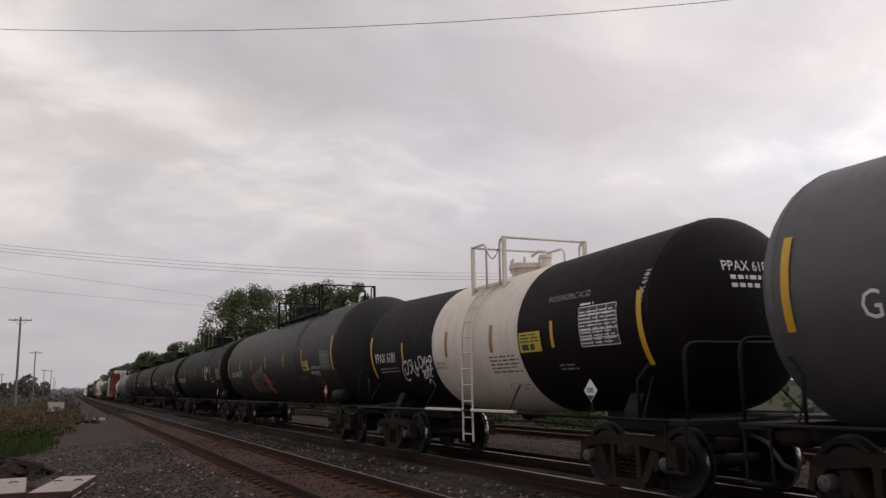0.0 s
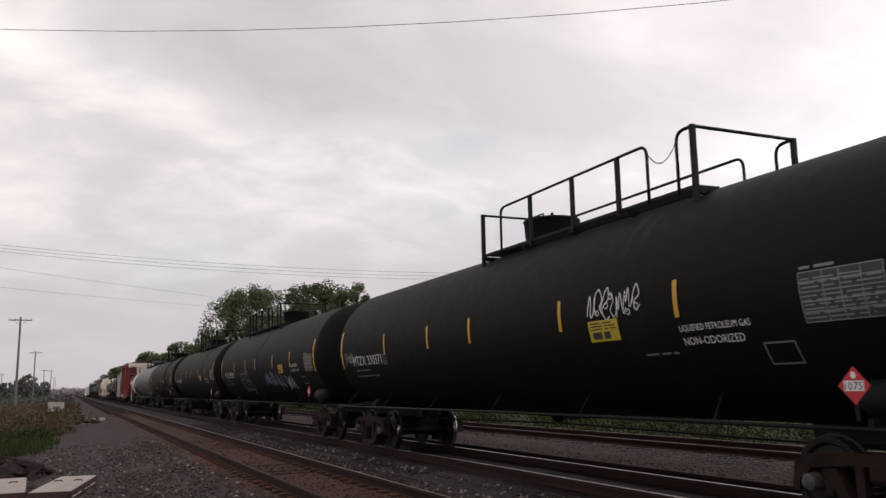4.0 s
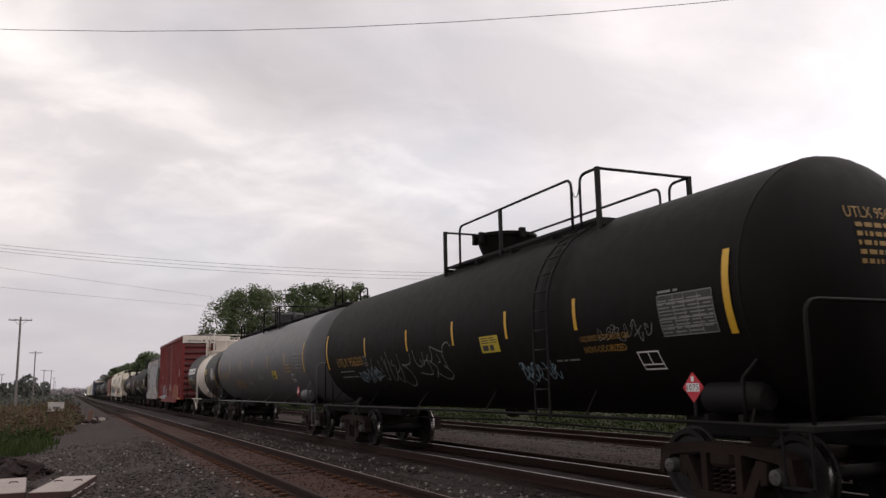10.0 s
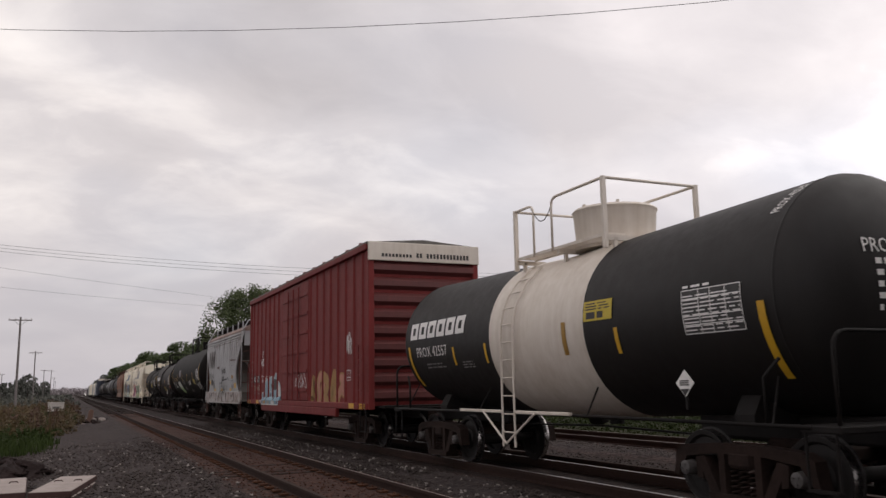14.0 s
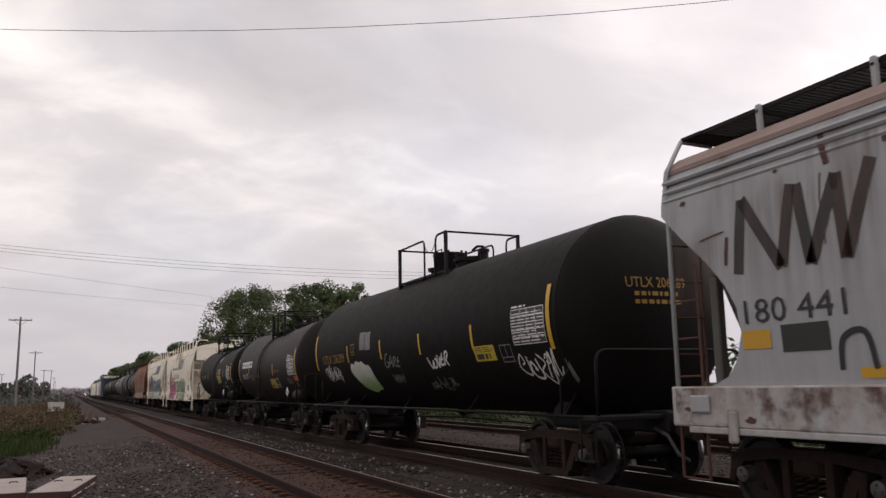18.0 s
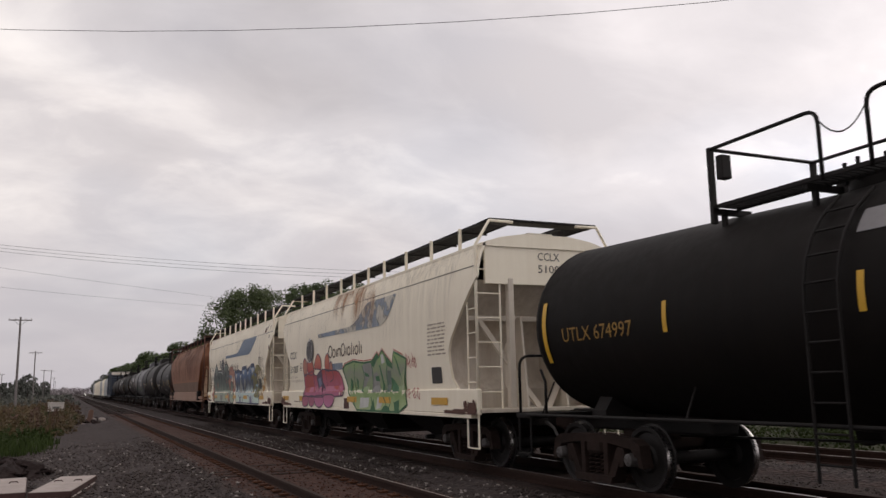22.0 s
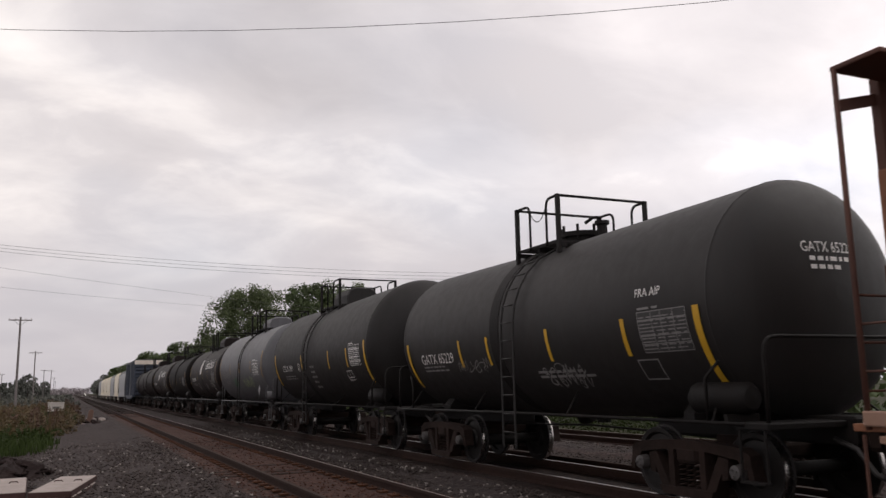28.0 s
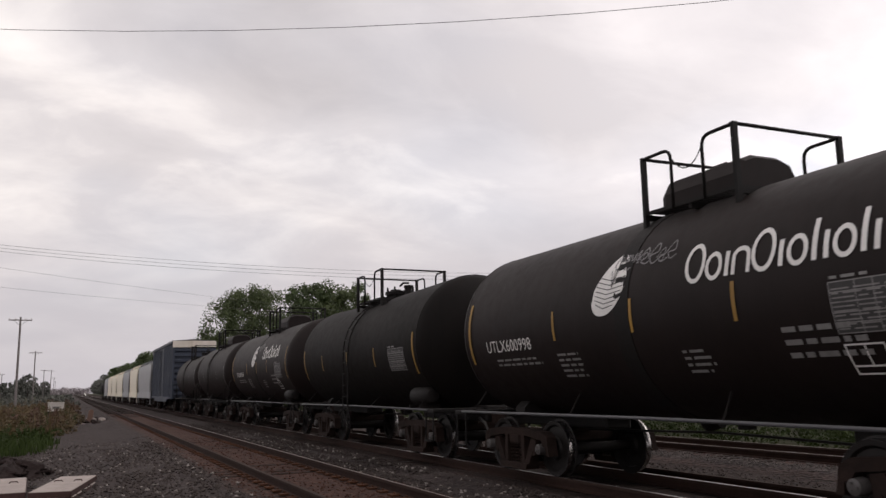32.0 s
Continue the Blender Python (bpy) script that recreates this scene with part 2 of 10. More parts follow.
def stain(name, col, z0, z1, strength=1.5, across=6.0):
    """Thin runs of rust or grime that fade out downwards and let the paint show."""
    m = bpy.data.materials.new(name)
    m.use_nodes = True
    nt = m.node_tree
    L = nt.links.new
    tc = nt.nodes.new("ShaderNodeTexCoord")
    mp = nt.nodes.new("ShaderNodeMapping")
    mp.inputs["Scale"].default_value = (across, across, 0.25)
    L(tc.outputs["Object"], mp.inputs[0])
    n = nd(nt, "ShaderNodeTexNoise", Scale=1.0, Detail=5.0, Roughness=0.65)
    L(mp.outputs[0], n.inputs["Vector"])
    n2 = nd(nt, "ShaderNodeTexNoise", Scale=0.8, Detail=2.0)
    L(tc.outputs["Object"], n2.inputs["Vector"])
    sp = nt.nodes.new("ShaderNodeSeparateXYZ")
    L(tc.outputs["Object"], sp.inputs[0])
    h = nt.nodes.new("ShaderNodeMapRange")
    h.inputs["From Min"].default_value = z0
    h.inputs["From Max"].default_value = z1
    h.inputs["To Max"].default_value = strength
    L(sp.outputs["Z"], h.inputs[0])
    k = nt.nodes.new("ShaderNodeMapRange")
    k.inputs["From Min"].default_value = 0.4
    k.inputs["From Max"].default_value = 0.66
    L(n.outputs["Fac"], k.inputs[0])
    k2 = nt.nodes.new("ShaderNodeMapRange")
    k2.inputs["From Min"].default_value = 0.38
    k2.inputs["From Max"].default_value = 0.58
    L(n2.outputs["Fac"], k2.inputs[0])
    p = nt.nodes.new("ShaderNodeMath")
    p.operation = "MULTIPLY"
    L(h.outputs[0], p.inputs[0])
    L(k.outputs[0], p.inputs[1])
    p2 = nt.nodes.new("ShaderNodeMath")
    p2.operation = "MULTIPLY"
    p2.use_clamp = True
    L(p.outputs[0], p2.inputs[0])
    L(k2.outputs[0], p2.inputs[1])
    b = nt.nodes["Principled BSDF"]
    b.inputs["Base Color"].default_value = (*col, 1)
    b.inputs["Roughness"].default_value = 0.75
    t = nt.nodes.new("ShaderNodeBsdfTransparent")
    mx = nt.nodes.new("ShaderNodeMixShader")
    L(p2.outputs[0], mx.inputs[0])
    L(t.outputs[0], mx.inputs[1])
    L(b.outputs[0], mx.inputs[2])
    L(mx.outputs[0], nt.nodes["Material Output"].inputs[0])
    return m


def mist(name, col, lo=0.4, hi=0.62, scale=1.6):
    """Patchy overspray that lets the paint below show."""
    m = bpy.data.materials.new(name)
    m.use_nodes = True
    nt = m.node_tree
    L = nt.links.new
    tc = nt.nodes.new("ShaderNodeTexCoord")
    n = nd(nt, "ShaderNodeTexNoise", Scale=scale, Detail=6.0, Roughness=0.6)
    L(tc.outputs["Object"], n.inputs["Vector"])
    k = nt.nodes.new("ShaderNodeMapRange")
    k.inputs["From Min"].default_value = lo
    k.inputs["From Max"].default_value = hi
    k.inputs["To Max"].default_value = 0.85
    L(n.outputs["Fac"], k.inputs[0])
    b = nt.nodes["Principled BSDF"]
    b.inputs["Base Color"].default_value = (*col, 1)
    b.inputs["Roughness"].default_value = 0.7
    t = nt.nodes.new("ShaderNodeBsdfTransparent")
    mx = nt.nodes.new("ShaderNodeMixShader")
    L(k.outputs[0], mx.inputs[0])
    L(t.outputs[0], mx.inputs[1])
    L(b.outputs[0], mx.inputs[2])
    L(mx.outputs[0], nt.nodes["Material Output"].inputs[0])
    return m


M["m_cream"] = mist("worn_through_paint", (0.62, 0.58, 0.5), 0.47, 0.56, 2.2)
M["print2"] = paint("faded_brown_print", (0.32, 0.26, 0.2), (0.45, 0.39, 0.32), 0.6, grain=14, amount=0.6, bump=0)
M["rusttone"] = paint("orange_rust_run", (0.33, 0.135, 0.058), (0.2, 0.075, 0.034), 0.7, grain=7, big=1.2, amount=0.9, streak=0.7, bump=0)
M["dustbrown"] = paint("dusty_brown_lower_sheet", (0.185, 0.11, 0.07), (0.105, 0.052, 0.034), 0.7, grain=5, big=1.1, amount=0.9, streak=0.6, bump=0.1, bscale=12)
M["tanplate"] = paint("tan_weathered_plate", (0.46, 0.31, 0.19), (0.27, 0.14, 0.075), 0.65, grain=5, big=1.6, amount=0.8, streak=0.5, bump=0.1, bscale=12)
M["tansill"] = paint("tan_hopper_sill", (0.31, 0.195, 0.14), (0.21, 0.1, 0.065), 0.65, grain=5, big=1.2, amount=0.8, streak=0.3, bump=0.1, bscale=12)
M["m_olive"] = mist("olive_overspray", (0.22, 0.2, 0.08), 0.38, 0.55)
M["m_ochre"] = mist("ochre_overspray", (0.42, 0.25, 0.08), 0.42, 0.6)
M["m_salmon"] = mist("salmon_overspray", (0.45, 0.22, 0.17), 0.34, 0.5)
M["m_rust"] = mist("rust_bloom", (0.13, 0.06, 0.04), 0.5, 0.68, 3.0)
M["f_pink"] = fade("pink_to_orange_spray_paint", [(0.48, 0.17, 0.3), (0.42, 0.12, 0.2), (0.38, 0.06, 0.06), (0.5, 0.17, 0.09)], 1.0, 2.5)
M["f_green"] = fade("green_to_grey_spray_paint", [(0.42, 0.5, 0.27), (0.22, 0.33, 0.12), (0.25, 0.27, 0.2), (0.27, 0.42, 0.15)], 0.95, 2.3)
M["f_sage"] = fade("sage_spray_paint", [(0.36, 0.42, 0.33), (0.1, 0.13, 0.11), (0.07, 0.085, 0.08), (0.18, 0.24, 0.2)], 1.2, 2.8)
M["f_blue"] = fade("mint_to_blue_spray_paint", [(0.55, 0.66, 0.58), (0.5, 0.6, 0.6), (0.055, 0.065, 0.085), (0.08, 0.14, 0.27), (0.24, 0.34, 0.48)], 1.05, 2.5)
M["f_blot"] = fade("white_and_green_spray_paint", [(0.3, 0.42, 0.2), (0.22, 0.36, 0.12), (0.5, 0.52, 0.46), (0.6, 0.6, 0.57)], 1.3, 2.15)
M["f_silver"] = fade("grey_silver_spray_paint", [(0.06, 0.055, 0.055), (0.1, 0.095, 0.095), (0.2, 0.19, 0.19)], 1.5, 2.3)
M["s_rust"] = stain("rust_runs", (0.36, 0.16, 0.06), 2.9, 3.9, 1.0, 3.0)
M["s_grime"] = stain("grime_runs", (0.3, 0.25, 0.19), 2.4, 4.3, 0.3, 9.0)
M["s_grime3"] = stain("rust_streaks", (0.1, 0.045, 0.028), 1.6, 4.2, 1.0, 6.0)
M["s_dark"] = stain("dark_runs", (0.0012, 0.001, 0.001), 1.4, 3.4, 1.3, 5.0)
M["f_boxblue"] = fade("pale_blue_spray_paint", [(0.14, 0.24, 0.3), (0.24, 0.36, 0.42), (0.3, 0.4, 0.44)], 1.0, 2.0)
M["s_grime2"] = stain("dark_grime_runs", (0.17, 0.1, 0.075), 2.0, 4.2, 0.8, 5.0)
M["railside"] = paint("rusted_rail", (0.034, 0.0185, 0.0145), (0.018, 0.0105, 0.0085), 0.8, 0.1, grain=14, amount=0.8, bump=0.2, spec=0.12)
M["railtop"] = paint("polished_rail_head", (0.55, 0.5, 0.49), (0.36, 0.31, 0.3), 0.3, 1.0, grain=25, amount=0.5, bump=0)
M["railtop2"] = paint("dull_rail_head", (0.04, 0.0255, 0.021), (0.024, 0.0155, 0.013), 0.85, 0.0, grain=25, amount=0.6, bump=0, spec=0.12)
M["railtop3"] = paint("worn_rail_head", (0.34, 0.29, 0.27), (0.2, 0.16, 0.145), 0.4, 0.8, grain=25, amount=0.6, bump=0)
M["tie"] = paint("creosoted_tie_wood", (0.025, 0.0155, 0.012), (0.012, 0.009, 0.0075), 0.85, grain=14, amount=0.8, bump=0.4, bscale=25, vary=0.35, spec=0.12)
M["plate"] = paint("rusty_tie_plate", (0.085, 0.036, 0.019), (0.028, 0.0145, 0.0105), 0.9, grain=7, amount=0.8, bump=0.2, spec=0.12)
M["polewood"] = paint("weathered_pole_wood", (0.2, 0.178, 0.172), (0.13, 0.115, 0.11), 0.85, grain=6, amount=0.7, streak=0.5, bump=0.3)
M["wire"] = paint("black_cable", (0.12, 0.113, 0.12), (0.15, 0.14, 0.15), 0.6, grain=5, amount=0.5, bump=0)
M["concrete"] = paint("weathered_concrete", (0.34, 0.29, 0.265), (0.2, 0.165, 0.15), 0.85, grain=9, big=2, amount=0.7, bump=0.3, bscale=40)
M["slabedge"] = paint("rusty_steel_edge", (0.06, 0.026, 0.022), (0.03, 0.015, 0.013), 0.8, grain=10, amount=0.7, bump=0.2)
M["dirt"] = paint("dark_dirt", (0.024, 0.0155, 0.0145), (0.01, 0.007, 0.0068), 0.95, grain=8, amount=0.8, bump=0.6, bscale=14, spec=0.12)
M["signwhite"] = paint("white_box_paint", (0.5, 0.46, 0.42), (0.35, 0.32, 0.3), 0.6, grain=8, amount=0.5, bump=0)
M["stakewood"] = paint("brown_board_wood", (0.17, 0.1, 0.075), (0.09, 0.055, 0.042), 0.85, grain=8, amount=0.7, streak=0.4, bump=0.3)
M["lamp"] = bpy.data.materials.new("glowing_signal_lens")
M["lamp"].use_nodes = True
M["lamp"].node_tree.nodes["Principled BSDF"].inputs["Emission Color"].default_value = (1.0, 0.96, 0.9, 1)
M["lamp"].node_tree.nodes["Principled BSDF"].inputs["Emission Strength"].default_value = 6.0
M["bark"] = paint("bark", (0.06, 0.05, 0.042), (0.035, 0.03, 0.026), 0.9, grain=10, amount=0.7, streak=0.5, bump=0.5, bscale=20)


def leafy(name, c1, c2, rough=0.6, trans=0.25, spec=0.4):
    m = bpy.data.materials.new(name)
    m.use_nodes = True
    nt = m.node_tree
    L = nt.links.new
    b = nt.nodes["Principled BSDF"]
    g = nt.nodes.new("ShaderNodeNewGeometry")
    tc = nt.nodes.new("ShaderNodeTexCoord")
    n = nd(nt, "ShaderNodeTexNoise", Scale=0.45, Detail=4.0)
    L(tc.outputs["Object"], n.inputs["Vector"])
    mx = nt.nodes.new("ShaderNodeMix")
    mx.inputs[0].default_value = 0.5
    L(g.outputs["Random Per Island"], mx.inputs[2])
    L(n.outputs["Fac"], mx.inputs[3])
    c = nt.nodes.new("ShaderNodeMix")
    c.data_type = "RGBA"
    c.inputs[6].default_value = (*c1, 1)
    c.inputs[7].default_value = (*c2, 1)
    L(mx.outputs[0], c.inputs[0])
    L(c.outputs[2], b.inputs["Base Color"])
    b.inputs["Roughness"].default_value = rough
    b.inputs["Specular IOR Level"].default_value = spec
    t = nt.nodes.new("ShaderNodeBsdfTranslucent")
    L(c.outputs[2], t.inputs["Color"])
    s = nt.nodes.new("ShaderNodeMixShader")
    s.inputs[0].default_value = trans
    L(b.outputs[0], s.inputs[1])
    L(t.outputs[0], s.inputs[2])
    L(s.outputs[0], nt.nodes["Material Output"].inputs[0])
    return m


M["leaf"] = leafy("tree_leaves", (0.035, 0.055, 0.02), (0.1, 0.13, 0.048), trans=0.33)
M["leaf2"] = leafy("maple_leaves", (0.04, 0.06, 0.024), (0.12, 0.145, 0.058), trans=0.33)
# far foliage: leaf colours greyed and paled to carry the haze of distance
M["leaffar"] = leafy("haze_tinted_leaves", (0.075, 0.078, 0.068), (0.12, 0.122, 0.105), trans=0.1)
M["haze"] = leafy("haze_tinted_woods", (0.2, 0.175, 0.185), (0.3, 0.26, 0.27), trans=0.0)
M["bush"] = leafy("bush_leaves", (0.012, 0.021, 0.006), (0.042, 0.056, 0.016), spec=0.1)
M["grass"] = leafy("grass_blades", (0.018, 0.034, 0.008), (0.055, 0.075, 0.02), spec=0.15)
M["weed2"] = leafy("reddish_weeds", (0.05, 0.03, 0.022), (0.14, 0.075, 0.05))
M["weed"] = leafy("dry_weeds", (0.05, 0.042, 0.021), (0.15, 0.095, 0.042))


def ground_material():
    m = bpy.data.materials.new("gravel_and_dirt")
    m.use_nodes = True
    nt = m.node_tree
    L = nt.links.new
    b = nt.nodes["Principled BSDF"]
    tc = nt.nodes.new("ShaderNodeTexCoord")
    vo = nd(nt, "ShaderNodeTexVoronoi", Scale=13.0)
    L(tc.outputs["Object"], vo.inputs["Vector"])
    hv = nt.nodes.new("ShaderNodeSeparateColor")
    L(vo.outputs["Color"], hv.inputs[0])
    n = nd(nt, "ShaderNodeTexNoise", Scale=0.5, Detail=6.0, Roughness=0.65)
    L(tc.outputs["Object"], n.inputs["Vector"])
    mx = nt.nodes.new("ShaderNodeMix")
    mx.inputs[0].default_value = 0.5
    L(hv.outputs[0], mx.inputs[2])
    L(n.outputs["Fac"], mx.inputs[3])
    rp = nt.nodes.new("ShaderNodeValToRGB")
    e = rp.color_ramp.elements
    e[0].position, e[0].color = 0.2, (0.0185, 0.0138, 0.0134, 1)
    e[1].position, e[1].color = 0.8, (0.061, 0.0468, 0.0442, 1)
    fleck = rp.color_ramp.elements.new(0.9)
    fleck.color = (0.17, 0.142, 0.13, 1)
    L(mx.outputs[0], rp.inputs[0])
    # rust-brown fouled ballast round the two running tracks
    sp = nt.nodes.new("ShaderNodeSeparateXYZ")
    L(tc.outputs["Object"], sp.inputs[0])
    wob = nd(nt, "ShaderNodeTexNoise", Scale=0.8, Detail=3.0)
    L(tc.outputs["Object"], wob.inputs["Vector"])
    facs = []
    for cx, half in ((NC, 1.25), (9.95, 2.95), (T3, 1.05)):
        s1 = nt.nodes.new("ShaderNodeMath")
        s1.operation = "SUBTRACT"
        s1.inputs[1].default_value = cx
        L(sp.outputs["X"], s1.inputs[0])
        a = nt.nodes.new("ShaderNodeMath")
        a.operation = "ABSOLUTE"
        L(s1.outputs[0], a.inputs[0])
        w2 = nt.nodes.new("ShaderNodeMath")
        w2.operation = "MULTIPLY_ADD"
        w2.inputs[1].default_value = 0.7
        L(wob.outputs["Fac"], w2.inputs[0])
        L(a.outputs[0], w2.inputs[2])
        r = nt.nodes.new("ShaderNodeMapRange")
        r.inputs["From Min"].default_value = half + 0.25
        r.inputs["From Max"].default_value = half + 0.6
        r.inputs["To Min"].default_value = 0.85
        r.inputs["To Max"].default_value = 0.0
        L(w2.outputs[0], r.inputs[0])
        facs.append(r.outputs[0])
    mxm = nt.nodes.new("ShaderNodeMath")
    mxm.operation = "MAXIMUM"
    L(facs[0], mxm.inputs[0])
    L(facs[1], mxm.inputs[1])
    mxm2 = nt.nodes.new("ShaderNodeMath")
    mxm2.operation = "MAXIMUM"
    L(mxm.outputs[0], mxm2.inputs[0])
    L(facs[2], mxm2.inputs[1])
    rp2 = nt.nodes.new("ShaderNodeValToRGB")
    e = rp2.color_ramp.elements
    e[0].position, e[0].color = 0.2, (0.026, 0.0135, 0.0102, 1)
    e[1].position, e[1].color = 0.85, (0.09, 0.0425, 0.0305, 1)
    L(mx.outputs[0], rp2.inputs[0])
    # near-black brown under the running train and beyond it, to about x = 13
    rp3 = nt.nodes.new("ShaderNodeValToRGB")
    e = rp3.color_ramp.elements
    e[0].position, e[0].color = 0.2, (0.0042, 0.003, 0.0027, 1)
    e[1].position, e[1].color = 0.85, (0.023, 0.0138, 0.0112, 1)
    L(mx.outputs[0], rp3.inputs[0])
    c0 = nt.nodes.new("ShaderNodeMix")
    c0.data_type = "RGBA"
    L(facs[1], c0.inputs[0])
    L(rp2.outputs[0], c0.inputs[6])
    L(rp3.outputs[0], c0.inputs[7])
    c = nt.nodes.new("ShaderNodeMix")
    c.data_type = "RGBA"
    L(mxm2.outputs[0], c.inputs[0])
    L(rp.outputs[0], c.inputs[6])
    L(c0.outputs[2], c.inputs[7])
    # overgrown soil away from the tracks
    soil = nt.nodes.new("ShaderNodeMapRange")
    soil.inputs["From Min"].default_value = -1.5
    soil.inputs["From Max"].default_value = -4.0
    L(sp.outputs["X"], soil.inputs[0])
    soil2 = nt.nodes.new("ShaderNodeMapRange")
    soil2.inputs["From Min"].default_value = 17.0
    soil2.inputs["From Max"].default_value = 18.0
    L(sp.outputs["X"], soil2.inputs[0])
    ms = nt.nodes.new("ShaderNodeMath")
    ms.operation = "MAXIMUM"
    L(soil.outputs[0], ms.inputs[0])
    L(soil2.outputs[0], ms.inputs[1])
    c2 = nt.nodes.new("ShaderNodeMix")
    c2.data_type = "RGBA"
    c2.inputs[7].default_value = (0.034, 0.034, 0.017, 1)
    L(ms.outputs[0], c2.inputs[0])
    L(c.outputs[2], c2.inputs[6])
    L(c2.outputs[2], b.inputs["Base Color"])
    b.inputs["Roughness"].default_value = 0.95
    b.inputs["Specular IOR Level"].default_value = 0.2
    bp = nt.nodes.new("ShaderNodeBump")
    bp.inputs["Strength"].default_value = 0.9
    bp.inputs["Distance"].default_value = 0.04
    L(vo.outputs["Distance"], bp.inputs["Height"])
    L(bp.outputs[0], b.inputs["Normal"])
    return m


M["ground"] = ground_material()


# ---------------------------------------------------------------- mesh helpers
class Geo:
    def __init__(self):
        self.v, self.f = [], []

    def quad(self, a, b, c, d):
        i = len(self.v)
        self.v += [a, b, c, d]
        self.f.append((i, i + 1, i + 2, i + 3))

    def poly(self, pts):
        i = len(self.v)
        self.v += list(pts)
        self.f.append(tuple(range(i, i + len(pts))))

    def box(self, x0, x1, y0, y1, z0, z1, c=0.0):
        """Axis-parallel box with its upright and level edges cut by c."""
        if c <= 0:
            i = len(self.v)
            self.v += [(x0, y0, z0), (x1, y0, z0), (x1, y1, z0), (x0, y1, z0), (x0, y0, z1), (x1, y0, z1), (x1, y1, z1), (x0, y1, z1)]
            for q in ((3, 2, 1, 0), (4, 5, 6, 7), (0, 1, 5, 4), (1, 2, 6, 5), (2, 3, 7, 6), (3, 0, 4, 7)):
                self.f.append(tuple(i + k for k in q))
            return
        ring = lambda e, z: [(x0 + e, y0 + c, z), (x0 + c, y0 + e, z), (x1 - c, y0 + e, z), (x1 - e, y0 + c, z), (x1 - e, y1 - c, z), (x1 - c, y1 - e, z), (x0 + c, y1 - e, z), (x0 + e, y1 - c, z)]
        self.loft([ring(c * 0.6, z0), ring(0, z0 + c), ring(0, z1 - c), ring(c * 0.6, z1)])

    def loft(self, rings, caps=True, closed=True):
        n = len(rings[0])
        base = len(self.v)
        for r in rings:
            self.v += list(r)
        for k in range(len(rings) - 1):
            for j in range(n if closed else n - 1):
                a, b = base + k * n + j, base + k * n + (j + 1) % n
                self.f.append((a, b, b + n, a + n))
        if caps and closed:
            self.f.append(tuple(base + j for j in reversed(range(n))))
            self.f.append(tuple(base + (len(rings) - 1) * n + j for j in range(n)))

    def tube(self, pts, r, n=6, closed=False):
        pts = [Vector(p) for p in pts]
        rings, up = [], None
        m = len(pts)
        for i, p in enumerate(pts):
            a = pts[i - 1] if i else p
            b = pts[i + 1] if i < m - 1 else p
            d = (b - a).normalized()
            if up is None:
                up = Vector((0, 0, 1)) if abs(d.z) < 0.9 else Vector((1, 0, 0))
            s = d.cross(up)
            if s.length < 1e-4:
                s = d.cross(Vector((0.3, 0.9, 0.1)))
            s.normalize()
            w = s.cross(d).normalized()
            up = w
            rings.append([tuple(p + (s * math.cos(2 * math.pi * k / n) + w * math.sin(2 * math.pi * k / n)) * r) for k in range(n)])
        self.loft(rings)

    def cyl(self, a, b, r, n=12, r2=None):
        a, b = Vector(a), Vector(b)
        d = (b - a).normalized()
        s = d.cross(Vector((0, 0, 1)) if abs(d.z) < 0.9 else Vector((1, 0, 0))).normalized()
        w = s.cross(d)
        r2 = r if r2 is None else r2
        ring = lambda p, q: [tuple(p + (s * math.cos(2 * math.pi * k / n) + w * math.sin(2 * math.pi * k / n)) * q) for k in range(n)]
        self.loft([ring(a, r), ring(b, r2)])

    def lathe(self, prof, n=16, axis="y", c=(0, 0, 0), caps=True):
        """prof: (place along the axis, radius)."""
        rings = []
        for t, r in prof:
            ring = []
            for k in range(n):
                a = 2 * math.pi * k / n
                p, q = r * math.cos(a), r * math.sin(a)
                if axis == "y":
                    ring.append((c[0] + p, c[1] + t, c[2] + q))
                elif axis == "x":
                    ring.append((c[0] + t, c[1] + p, c[2] + q))
                else:
                    ring.append((c[0] + p, c[1] + q, c[2] + t))
            rings.append(ring)
        self.loft(rings, caps)

    def prism_x(self, poly, x0, x1):
        """A (y, z) outline given thickness along x."""
        self.loft([[(x0, y, z) for y, z in poly], [(x1, y, z) for y, z in poly]])

    def prism_y(self, poly, y0, y1):
        self.loft([[(x, y0, z) for x, z in poly], [(x, y1, z) for x, z in poly]])


def mesh_of(name, geo, mat, smooth=False):
    me = bpy.data.meshes.new(name)
    me.from_pydata(geo.v, [], geo.f)
    me.materials.append(mat)
    if smooth:
        me.polygons.foreach_set("use_smooth", [True] * len(me.polygons))
    me.update()
    return me


def fix_normals(me):
    bm = bmesh.new()
    bm.from_mesh(me)
    bmesh.ops.recalc_face_normals(bm, faces=bm.faces)
    bm.to_mesh(me)
    bm.free()


def part(name, geo, mat, parent=None, label="", smooth=False, at=None, sharp=True):
    me = geo if isinstance(geo, bpy.types.Mesh) else mesh_of(name, geo, mat, smooth)
    if not isinstance(geo, bpy.types.Mesh):
        fix_normals(me)
        if smooth and sharp:
            me.set_sharp_from_angle(angle=radians(42))
    ob = new(name, me)
    if parent is not None:
        ob.parent = parent
    if at is not None:
        ob.matrix_basis = at
    if label:
        tagged(ob, label)
    return ob


# ---------------------------------------------------------------- lettering and markings on a car's near side
TEXTS = {}


